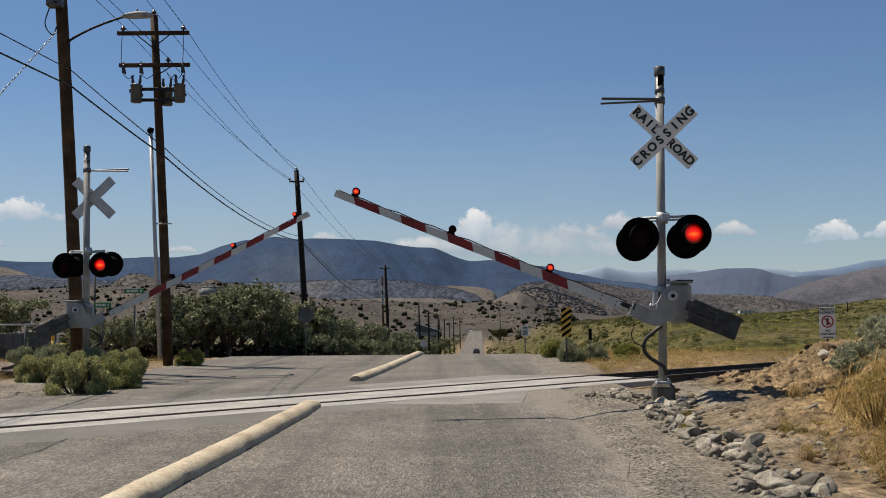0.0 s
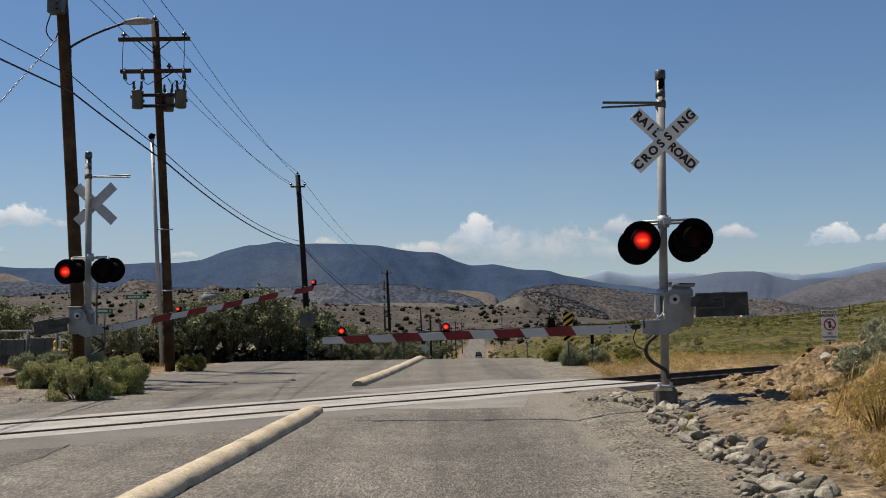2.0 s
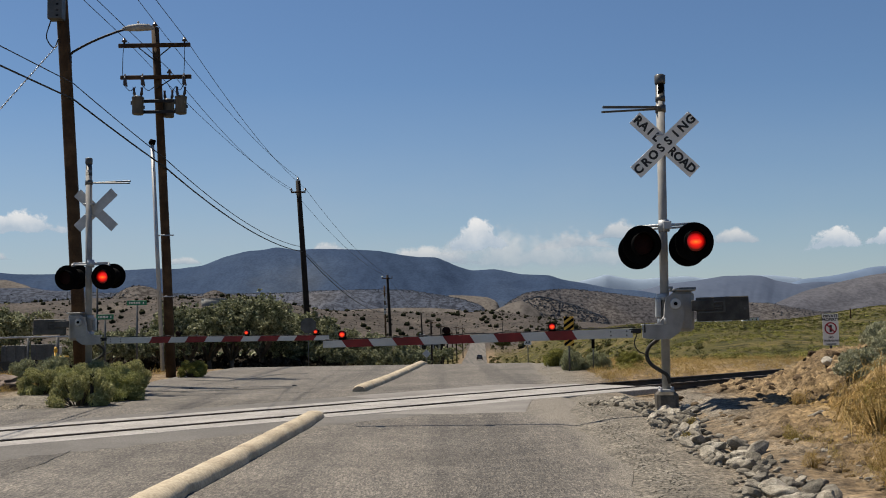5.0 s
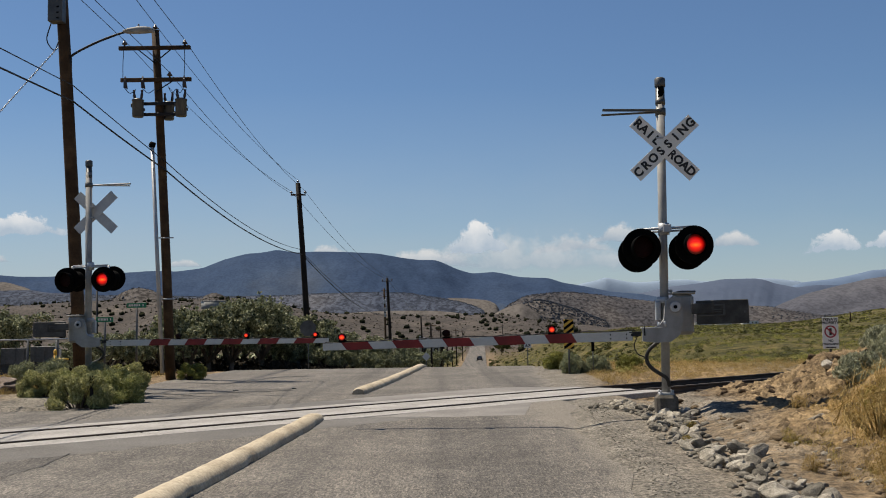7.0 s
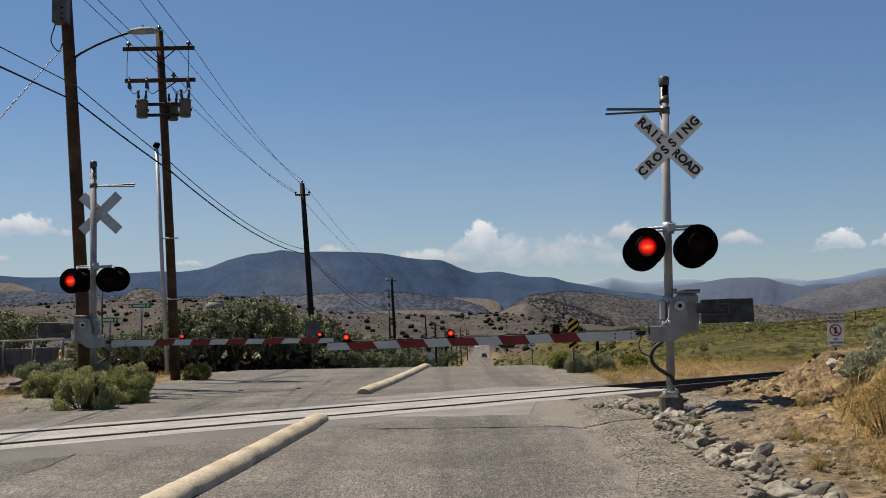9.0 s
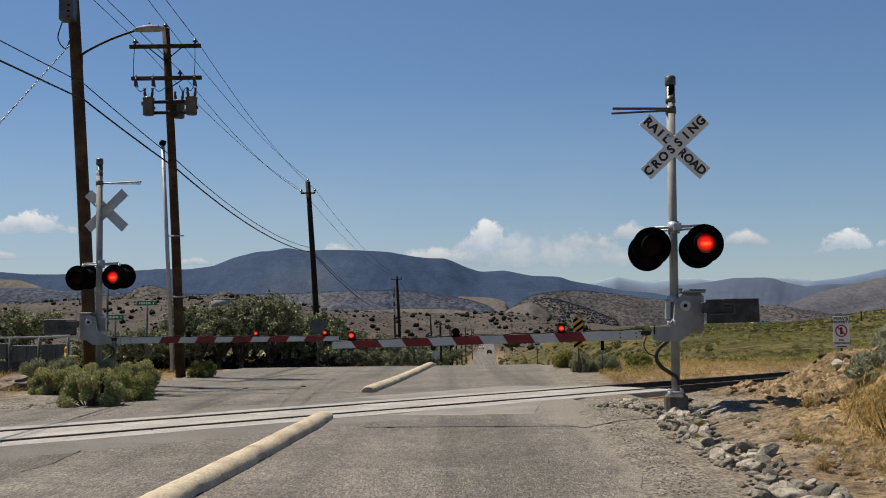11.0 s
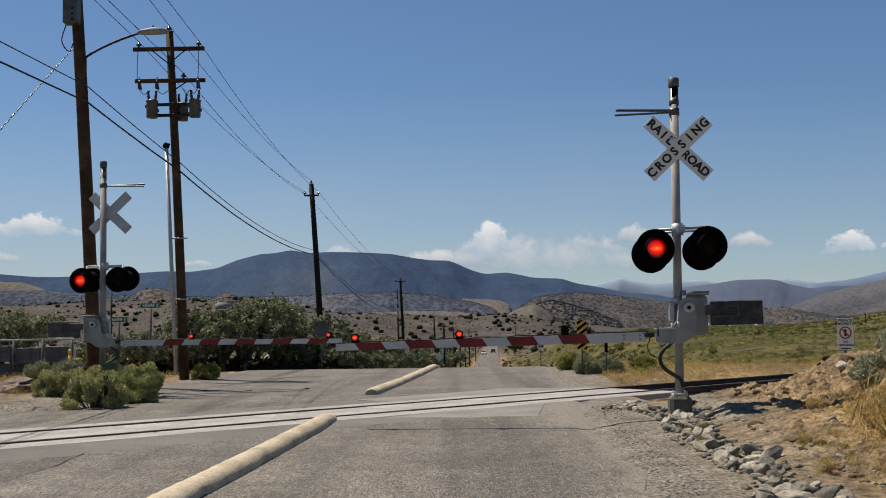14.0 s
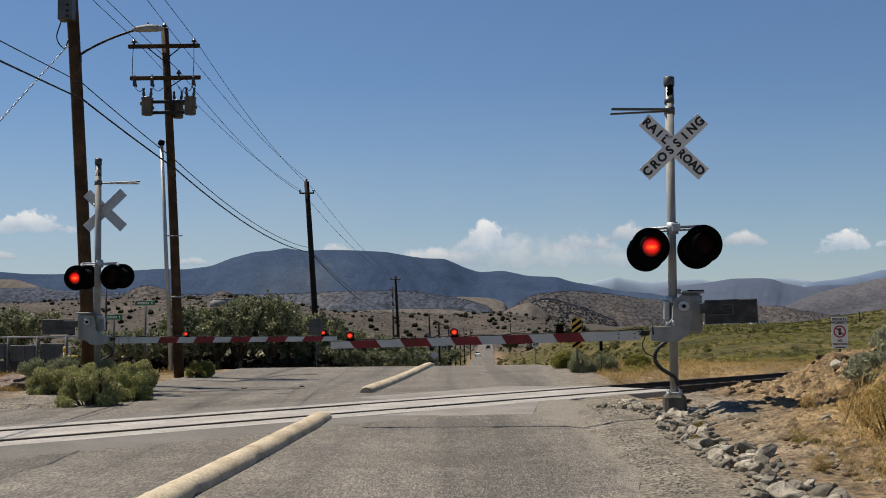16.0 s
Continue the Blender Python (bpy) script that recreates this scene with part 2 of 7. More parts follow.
def asphalt(name, dark, mid, light):
    m, nt, b = material(name, 0.88, spec=0.3)
    co = nt.nodes.new("ShaderNodeTexCoord").outputs["Object"]
    big = tex_noise(nt, 0.35, 5, 0.6, co)
    mid_n = tex_noise(nt, 2.2, 4, 0.6, co)
    ch = nt.nodes.new("ShaderNodeMapping")
    ch.inputs["Scale"].default_value = (1, 0.25, 1)
    nt.links.new(co, ch.inputs["Vector"])
    v = nt.nodes.new("ShaderNodeTexVoronoi")
    v.inputs["Scale"].default_value = 62
    nt.links.new(ch.outputs[0], v.inputs["Vector"])
    c = ramp(nt, big, [(0.3, dark), (0.5, mid), (0.75, light)])
    c = mix(nt, 1.0, c, ramp(nt, mid_n, [(0.3, (0.82, 0.82, 0.82)), (0.7, (1.15, 1.14, 1.12))]), "MULTIPLY")
    chips = ramp(nt, v.outputs["Color"], [(0.1, (0.52, 0.52, 0.52)), (0.5, (0.98, 0.98, 0.98)), (0.78, (1.28, 1.27, 1.24)), (0.95, (1.7, 1.66, 1.6))])
    c = mix(nt, 1.0, c, chips, "MULTIPLY")
    grit = tex_noise(nt, 70, 3, 0.75, ch.outputs[0])
    c = mix(nt, 1.0, c, ramp(nt, grit, [(0.36, (0.58, 0.58, 0.58)), (0.5, (1.0, 1.0, 1.0)), (0.64, (1.5, 1.48, 1.44))]), "MULTIPLY")
    # wheel tracks, long streaks down the lane
    mp = nt.nodes.new("ShaderNodeMapping")
    mp.inputs["Scale"].default_value = (1.1, 0.02, 1)
    mp.inputs["Rotation"].default_value = (0, 0, radians(3.4))
    nt.links.new(co, mp.inputs["Vector"])
    st = tex_noise(nt, 1.0, 3, 0.5, mp.outputs[0])
    c = mix(nt, 1.0, c, ramp(nt, st, [(0.36, (0.68, 0.68, 0.69)), (0.5, (1.0, 1.0, 1.0)), (0.65, (1.14, 1.13, 1.12))]), "MULTIPLY")
    # sand and fine gravel swept over the worn edge
    at = nt.nodes.new("ShaderNodeAttribute")
    at.attribute_name = "sand"
    add = nt.nodes.new("ShaderNodeMath")
    add.operation = "ADD"
    nt.links.new(at.outputs["Fac"], add.inputs[0])
    nt.links.new(tex_noise(nt, 2.6, 6, 0.7, co), add.inputs[1])
    grain = ramp(nt, grit, [(0.36, (0.075, 0.067, 0.055)), (0.5, (0.175, 0.156, 0.128)), (0.64, (0.3, 0.268, 0.22))])
    c = mix(nt, ramp(nt, add.outputs[0], [(0.8, (0, 0, 0)), (1.15, (0.85, 0.85, 0.85))]), c, grain)
    nt.links.new(c, b.inputs["Base Color"])
    bump(nt, v.outputs["Distance"], 0.55, 0.012)
    return m


M_ASPHALT = asphalt("worn_chip_seal", (0.083, 0.076, 0.067), (0.115, 0.105, 0.0925), (0.15, 0.1385, 0.123))
M_PATCH = mottled("smooth_pale_patch", (0.14, 0.13, 0.118), (0.182, 0.17, 0.155), (0.225, 0.211, 0.192), 0.9, 38, 0.88, 0, 0.25, 0.004, 0.3)
M_PATCH_GREY = mottled("smooth_grey_patch", (0.095, 0.089, 0.081), (0.122, 0.114, 0.104), (0.15, 0.141, 0.129), 0.8, 38, 0.88, 0, 0.25, 0.004, 0.3)
M_DARK_RIBBON = mottled("dark_ribbon", (0.03, 0.028, 0.026), (0.04, 0.038, 0.035), (0.06, 0.057, 0.052), 3, 30, 0.8, 0, 0, 0.002)


def ground_material():
    """Dry earth, gravel shoulder, sage flat and tan hill, mixed by the cover stored on the sheet."""
    m, nt, b = material("desert_ground", 0.95, spec=0.15)
    co = nt.nodes.new("ShaderNodeTexCoord").outputs["Object"]
    n1, n2, n3 = tex_noise(nt, 0.16, 7, 0.7, co), tex_noise(nt, 1.6, 6, 0.65, co), tex_noise(nt, 22, 4, 0.65, co)
    n4 = tex_noise(nt, 0.02, 5, 0.6, co)
    earth = ramp(nt, n2, [(0.3, (0.085, 0.06, 0.034)), (0.5, (0.182, 0.132, 0.079)), (0.72, (0.34, 0.256, 0.16))])
    gravel = ramp(nt, n2, [(0.3, (0.11, 0.1, 0.085)), (0.5, (0.17, 0.155, 0.131)), (0.72, (0.25, 0.228, 0.192))])
    flat = ramp(nt, n1, [(0.3, (0.036, 0.036, 0.01)), (0.42, (0.064, 0.062, 0.017)), (0.5, (0.1, 0.087, 0.026)), (0.58, (0.145, 0.115, 0.044)), (0.7, (0.21, 0.158, 0.082))])
    flat = mix(nt, 1.0, flat, ramp(nt, n2, [(0.36, (0.4, 0.42, 0.4)), (0.5, (0.85, 0.85, 0.85)), (0.66, (1.15, 1.1, 1.05))]), "MULTIPLY")
    flat = mix(nt, 1.0, flat, ramp(nt, tex_noise(nt, 0.75, 5, 0.65, co), [(0.38, (0.3, 0.34, 0.32)), (0.48, (0.85, 0.87, 0.85)), (0.6, (1.15, 1.12, 1.08))]), "MULTIPLY")
    hill = ramp(nt, n4, [(0.3, (0.04, 0.034, 0.03)), (0.5, (0.059, 0.05, 0.043)), (0.72, (0.094, 0.08, 0.067))])
    hill = mix(nt, 1.0, hill, ramp(nt, tex_noise(nt, 0.25, 4, 0.7, co), [(0.38, (0.4, 0.4, 0.4)), (0.5, (0.95, 0.95, 0.95)), (0.64, (1.35, 1.32, 1.28))]), "MULTIPLY")
    straw = ramp(nt, n2, [(0.3, (0.14, 0.09, 0.036)), (0.5, (0.3, 0.2, 0.083)), (0.72, (0.44, 0.31, 0.138))])
    at = nt.nodes.new("ShaderNodeAttribute")
    at.attribute_name = "cover"
    sep = nt.nodes.new("ShaderNodeSeparateColor")
    nt.links.new(at.outputs["Color"], sep.inputs[0])
    n5 = tex_noise(nt, 7, 5, 0.7, co)
    earth = mix(nt, 1.0, earth, ramp(nt, n5, [(0.36, (0.32, 0.3, 0.28)), (0.5, (1.0, 1.0, 1.0)), (0.66, (1.6, 1.56, 1.48))]), "MULTIPLY")
    straw = mix(nt, 1.0, straw, ramp(nt, n5, [(0.34, (0.4, 0.38, 0.35)), (0.48, (1.0, 1.0, 1.0)), (0.66, (1.4, 1.38, 1.32))]), "MULTIPLY")
    gravel = mix(nt, 1.0, gravel, ramp(nt, n3, [(0.34, (0.45, 0.45, 0.45)), (0.5, (1.0, 1.0, 1.0)), (0.66, (1.5, 1.48, 1.44))]), "MULTIPLY")
    c = mix(nt, sep.outputs[0], earth, gravel)
    c = mix(nt, sep.outputs[1], c, flat)
    c = mix(nt, sep.outputs[2], c, hill)
    c = mix(nt, at.outputs["Alpha"], c, straw)
    c = mix(nt, 1.0, c, ramp(nt, n3, [(0.3, (0.7, 0.7, 0.7)), (0.7, (1.25, 1.24, 1.22))]), "MULTIPLY")
    nt.links.new(c, b.inputs["Base Color"])
    bump(nt, n3, 0.9, 0.05)
    return m


M_GROUND = ground_material()


def range_material(name, stops, scale, spots, fine=48, low=None, top=0.0):
    """Far slope: tone of the cover with any distance haze painted in, dotted with scrub; low: a paler tone on the foot
    of the slope, fading out at the height top.
    """
    m, nt, b = material(name, 1.0, spec=0.0)
    co = nt.nodes.new("ShaderNodeTexCoord").outputs["Object"]
    mp = nt.nodes.new("ShaderNodeMapping")
    mp.inputs["Scale"].default_value = (1, 0.4, 1.6)
    nt.links.new(co, mp.inputs["Vector"])
    co0, co = co, mp.outputs[0]
    n = tex_noise(nt, scale, 7, 0.55, co)
    c = ramp(nt, n, stops)
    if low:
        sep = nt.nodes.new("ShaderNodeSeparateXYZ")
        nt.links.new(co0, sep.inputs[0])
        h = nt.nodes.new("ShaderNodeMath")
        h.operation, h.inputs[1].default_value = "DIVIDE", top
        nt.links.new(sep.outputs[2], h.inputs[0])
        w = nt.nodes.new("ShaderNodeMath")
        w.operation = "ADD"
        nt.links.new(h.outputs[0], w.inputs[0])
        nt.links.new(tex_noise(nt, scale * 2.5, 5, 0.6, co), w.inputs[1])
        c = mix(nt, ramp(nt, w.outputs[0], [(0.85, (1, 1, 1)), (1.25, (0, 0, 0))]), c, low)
    v = tex_noise(nt, scale * 12, 4, 0.75, co)
    c = mix(nt, 1.0, c, ramp(nt, v, [(0.38, (spots,) * 3), (0.6, (1 + 0.55 * (1 - spots),) * 3)]), "MULTIPLY")
    v2 = tex_noise(nt, scale * fine, 2, 0.6, co)
    c = mix(nt, 1.0, c, ramp(nt, v2, [(0.42, (spots ** 2,) * 3), (0.52, (1.0, 1.0, 1.0)), (0.7, (1 + 0.9 * (1 - spots),) * 3)]), "MULTIPLY")
    nt.links.new(c, b.inputs["Base Color"])
    return m


# The blue-grey cast of this slope is distance haze painted into the stops.
M_MID = range_material("hazed_wooded_slope", [(0.36, (0.05, 0.06, 0.084)), (0.54, (0.066, 0.076, 0.1)), (0.64, (0.08, 0.086, 0.104)), (0.78, (0.105, 0.103, 0.108))], 0.004, 0.78, 36)
M_TAN = range_material("bare_tan_hill", [(0.35, (0.09, 0.083, 0.078)), (0.5, (0.12, 0.109, 0.1)), (0.65, (0.15, 0.135, 0.12))], 0.007, 0.88, 30)
M_PINK = range_material("grey_tan_hill", [(0.35, (0.046, 0.046, 0.052)), (0.5, (0.064, 0.062, 0.066)), (0.66, (0.096, 0.088, 0.085))], 0.007, 0.74, 30)
M_DOTTED = range_material("scrub_covered_hill", [(0.35, (0.055, 0.052, 0.052)), (0.5, (0.078, 0.072, 0.069)), (0.65, (0.11, 0.1, 0.092))], 0.009, 0.76, 24)
# Forest colour with the blue of distance haze painted in.
M_MOUNT = range_material("forest_in_painted_haze", [(0.3, (0.03, 0.049, 0.088)), (0.5, (0.037, 0.058, 0.103)), (0.64, (0.047, 0.07, 0.115)), (0.8, (0.07, 0.088, 0.12))], 0.0022, 0.935, 60, (0.062, 0.081, 0.114), 110)
# Haze painted into the next four colours, paler and bluer with distance.
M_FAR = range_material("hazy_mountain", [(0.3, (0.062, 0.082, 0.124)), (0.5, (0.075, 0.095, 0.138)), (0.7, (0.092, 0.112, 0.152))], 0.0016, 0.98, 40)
M_EAST = range_material("hazed_brown_flank", [(0.3, (0.066, 0.069, 0.085)), (0.5, (0.083, 0.085, 0.099)), (0.7, (0.107, 0.107, 0.118))], 0.003, 0.9, 40)
M_BLUE_FAR = range_material("haze_blue_mountain", [(0.3, (0.115, 0.16, 0.235)), (0.7, (0.132, 0.178, 0.255))], 0.0016, 0.98, 10)
M_PALE = range_material("haze_pale_range", [(0.3, (0.215, 0.275, 0.352)), (0.6, (0.222, 0.282, 0.36)), (0.74, (0.262, 0.318, 0.385))], 0.006, 0.99, 6)


def cloud_material(name="cumulus", density=0.85, soft=0.21, glow=0.6):
    """Cumulus: soft noisy outline, sunlit bright top and shaded greyer foot painted into its glow."""
    m = bpy.data.materials.new(name)
    m.use_nodes = True
    nt = m.node_tree
    nt.nodes.remove(nt.nodes["Principled BSDF"])
    tc = nt.nodes.new("ShaderNodeTexCoord")
    sep = nt.nodes.new("ShaderNodeSeparateXYZ")
    nt.links.new(tc.outputs["Generated"], sep.inputs[0])
    n = tex_noise(nt, 0.009, 9, 0.62, tc.outputs["Object"])
    n2 = tex_noise(nt, 0.002, 3, 0.5, tc.outputs["Object"])

    def calc(op, a, b_=0.0, c_=0.0):
        k = nt.nodes.new("ShaderNodeMath")
        k.operation = op
        for i, v in enumerate((a, b_, c_)):
            if hasattr(v, "links"):
                nt.links.new(v, k.inputs[i])
            else:
                k.inputs[i].default_value = v
        return k.outputs[0]

    dx = calc("MULTIPLY", calc("ABSOLUTE", calc("SUBTRACT", sep.outputs[0], 0.5)), 2.0)
    dx = calc("POWER", dx, 1.7)
    up = sep.outputs[2]
    dome = calc("SUBTRACT", calc("MULTIPLY", calc("SUBTRACT", 1.0, dx), 0.85), up)
    foot = calc("MULTIPLY", up, 3.0)
    body = calc("MINIMUM", dome, foot)
    body = calc("ADD", body, calc("MULTIPLY", calc("SUBTRACT", n, 0.5), 1.3))
    body = calc("ADD", body, calc("MULTIPLY", calc("SUBTRACT", n2, 0.5), 0.9))
    alpha = ramp(nt, body, [(0.17, (0, 0, 0)), (0.17 + soft, (1, 1, 1))])
    tone = ramp(nt, calc("ADD", up, calc("MULTIPLY", calc("SUBTRACT", n, 0.5), 0.8)), [(0.1, (0.44, 0.54, 0.66)), (0.65, (0.85, 0.87, 0.9))])
    em = nt.nodes.new("ShaderNodeEmission")
    em.inputs["Strength"].default_value = glow
    nt.links.new(tone, em.inputs["Color"])
    tr = nt.nodes.new("ShaderNodeBsdfTransparent")
    ms = nt.nodes.new("ShaderNodeMixShader")
    nt.links.new(calc("MULTIPLY", alpha, density), ms.inputs[0])
    nt.links.new(tr.outputs[0], ms.inputs[1])
    nt.links.new(em.outputs[0], ms.inputs[2])
    nt.links.new(ms.outputs[0], nt.nodes["Material Output"].inputs[0])
    return m


def haze_veil_material():
    """Glowing sheet of horizon haze added over the far sky, thickest low down."""
    m = bpy.data.materials.new("haze_veil")
    m.use_nodes = True
    nt = m.node_tree
    nt.nodes.remove(nt.nodes["Principled BSDF"])
    tc = nt.nodes.new("ShaderNodeTexCoord")
    sep = nt.nodes.new("ShaderNodeSeparateXYZ")
    nt.links.new(tc.outputs["Generated"], sep.inputs[0])
    mp = nt.nodes.new("ShaderNodeMapping")
    mp.inputs["Scale"].default_value = (1, 1, 3)
    nt.links.new(tc.outputs["Object"], mp.inputs["Vector"])
    n = tex_noise(nt, 0.0011, 6, 0.55, mp.outputs[0])
    low = ramp(nt, sep.outputs[2], [(0.0, (0.6,) * 3), (0.3, (0.4,) * 3), (0.55, (0.16,) * 3), (0.85, (0, 0, 0))])
    # Denser to the left: the sky's sunward brightness painted into the sheet.
    low = mix(nt, 1.0, low, ramp(nt, sep.outputs[0], [(0.3, (1.15,) * 3), (0.72, (0.64,) * 3)]), "MULTIPLY")
    a = mix(nt, 1.0, low, ramp(nt, n, [(0.3, (0.6,) * 3), (0.7, (1.1,) * 3)]), "MULTIPLY")
    em = nt.nodes.new("ShaderNodeEmission")
    em.inputs["Color"].default_value, em.inputs["Strength"].default_value = (0.58, 0.67, 0.79, 1), 0.53
    tr = nt.nodes.new("ShaderNodeBsdfTransparent")
    ms = nt.nodes.new("ShaderNodeMixShader")
    nt.links.new(a, ms.inputs[0])
    nt.links.new(tr.outputs[0], ms.inputs[1])
    nt.links.new(em.outputs[0], ms.inputs[2])
    nt.links.new(ms.outputs[0], nt.nodes["Material Output"].inputs[0])
    return m


M_CLOUD = cloud_material()
M_TOWER = cloud_material("cumulus_tower", 0.96, 0.12, 0.7)
M_WISP = cloud_material("thin_cumulus", 0.62, 0.36)
M_HAZE_VEIL = haze_veil_material()


# ---------------------------------------------------------------- mesh building
class Geo:
    """Collects vertices and faces of one mesh; a face keeps the number of its material."""

    def __init__(self):
        self.v, self.f, self.k, self.smooth = [], [], [], []

    def add(self, verts, faces, k=0, smooth=False):
        n = len(self.v)
        self.v.extend(tuple(p) for p in verts)
        for f in faces:
            self.f.append(tuple(n + i for i in f))
            self.k.append(k)
            self.smooth.append(smooth)
        return self

    def box(self, c, s, rot=None, bev=0.006, k=0):
        h = [x / 2 for x in s]
        b = min(bev, min(h) * 0.6)
        idx, vs = {}, []
        for sx in (-1, 1):
            for sy in (-1, 1):
                for sz in (-1, 1):
                    sg = (sx, sy, sz)
                    for a in range(3):
                        p = [sg[i] * (h[i] if i == a else h[i] - b) for i in range(3)]
                        idx[(sg, a)] = len(vs)
                        vs.append(Vector(p))
        fs = []
        for a in range(3):
            o = [i for i in range(3) if i != a]
            for s0 in (-1, 1):
                ring = []
                for u, w in ((-1, -1), (1, -1), (1, 1), (-1, 1)):
                    g = [0, 0, 0]
                    g[a], g[o[0]], g[o[1]] = s0, u, w
                    ring.append(idx[(tuple(g), a)])
                fs.append(ring if (s0 > 0) == (a != 1) else ring[::-1])
            for u in (-1, 1):
                for w in (-1, 1):
                    g0, g1 = [0, 0, 0], [0, 0, 0]
                    g0[a], g1[a] = -1, 1
                    g0[o[0]] = g1[o[0]] = u
                    g0[o[1]] = g1[o[1]] = w
                    q = [idx[(tuple(g0), o[0])], idx[(tuple(g1), o[0])], idx[(tuple(g1), o[1])], idx[(tuple(g0), o[1])]]
                    fs.append(self._out(q, vs))
        for sx in (-1, 1):
            for sy in (-1, 1):
                for sz in (-1, 1):
                    fs.append(self._out([idx[((sx, sy, sz), a)] for a in range(3)], vs))
        m = Matrix.Translation(c) @ (rot.to_4x4() if rot else Matrix.Identity(4))
        return self.add([m @ p for p in vs], fs, k)

    @staticmethod
    def _out(q, vs):
        n = (vs[q[1]] - vs[q[0]]).cross(vs[q[2]] - vs[q[0]])
        mid = sum((vs[i] for i in q), Vector()) / len(q)
        return q if n.dot(mid) > 0 else q[::-1]

    def tube(self, pts, radii, seg=12, cap=True, k=0, smooth=True):
        pts = [Vector(p) for p in pts]
        if not hasattr(radii, "__len__"):
            radii = [radii] * len(pts)
        vs, fs = [], []
        up = Vector((0.31, 0.17, 0.93))
        for i, p in enumerate(pts):
            d = (pts[min(i + 1, len(pts) - 1)] - pts[max(i - 1, 0)]).normalized()
            a = d.cross(up)
            if a.length < 1e-3:
                a = d.cross(Vector((1, 0, 0)))
            a.normalize()
            b = d.cross(a)
            for j in range(seg):
                t = 2 * math.pi * j / seg
                vs.append(p + (a * math.cos(t) + b * math.sin(t)) * radii[i])
        for i in range(len(pts) - 1):
            for j in range(seg):
                k2 = (j + 1) % seg
                fs.append((i * seg + j, i * seg + k2, (i + 1) * seg + k2, (i + 1) * seg + j))
        self.add(vs, fs, k, smooth)
        if cap:
            n = len(self.v) - len(vs)
            self.f += [tuple(n + j for j in reversed(range(seg))), tuple(n + (len(pts) - 1) * seg + j for j in range(seg))]
            self.k += [k, k]
            self.smooth += [False, False]
        return self

    def flip(self, gy):
        """Mirrors what was built so far across y when gy is negative."""
        if gy < 0:
            self.v = [(p[0], -p[1], p[2]) for p in self.v]
            self.f = [tuple(reversed(f)) for f in self.f]
        return self

    def prism(self, outline, y0, y1, rot=None, k=0):
        """An outline in x and z, drawn out along y."""
        n = len(outline)
        vs = [Vector((x, y0, z)) for x, z in outline] + [Vector((x, y1, z)) for x, z in outline]
        if rot:
            vs = [rot @ p for p in vs]
        fs = [tuple(range(n)), tuple(reversed(range(n, 2 * n)))]
        fs += [(i, n + i, n + (i + 1) % n, (i + 1) % n) for i in range(n)]
        return self.add(vs, fs, k)

    def text(self, body, size, m, k=0):
        c = bpy.data.curves.new("t", "FONT")
        c.body, c.size, c.align_x, c.align_y, c.resolution_u, c.offset = body, size, "CENTER", "CENTER", 3, size * 0.042
        ob = bpy.data.objects.new("t", c)
        me = ob.to_mesh()
        self.add([m @ v.co for v in me.vertices], [tuple(p.vertices) for p in me.polygons], k)
        ob.to_mesh_clear()
        bpy.data.objects.remove(ob)
        bpy.data.curves.remove(c)
        return self

    def mesh(self, name, mats):
        me = bpy.data.meshes.new(name)
        me.from_pydata(self.v, [], self.f)
        for m in mats:
            me.materials.append(m)
        if len(mats) > 1:
            me.polygons.foreach_set("material_index", self.k)
        me.polygons.foreach_set("use_smooth", self.smooth)
        me.update()
        return me


def part(name, geo, mats, parent=None, label="", at=None):
    mats = mats if isinstance(mats, (list, tuple)) else [mats]
    ob = new(name, geo if isinstance(geo, bpy.types.Mesh) else geo.mesh(name, mats))
    if parent is not None:
        ob.parent = parent
    if at is not None:
        ob.matrix_basis = at
    return tagged(ob, label)


def thing(name, label, category, m=None, group="", kind=""):
    ob = new(name)
    ob.empty_display_size = 0.1
    if m is not None:
        ob.matrix_basis = m
    return tagged(ob, label, category, group, kind)


def smooth_line(pts, k):
    """A Catmull-Rom line through the points."""
    p = [Vector(q) for q in pts]
    p = [p[0] * 2 - p[1]] + p + [p[-1] * 2 - p[-2]]
    out = []
    for i in range(1, len(p) - 2):
        for j in range(k):
            t = j / k
            out.append(0.5 * (2 * p[i] + (p[i + 1] - p[i - 1]) * t + (2 * p[i - 1] - 5 * p[i] + 4 * p[i + 1] - p[i + 2]) * t * t + (3 * p[i] - p[i - 1] - 3 * p[i + 1] + p[i + 2]) * t ** 3))
    return out + [p[-2]]


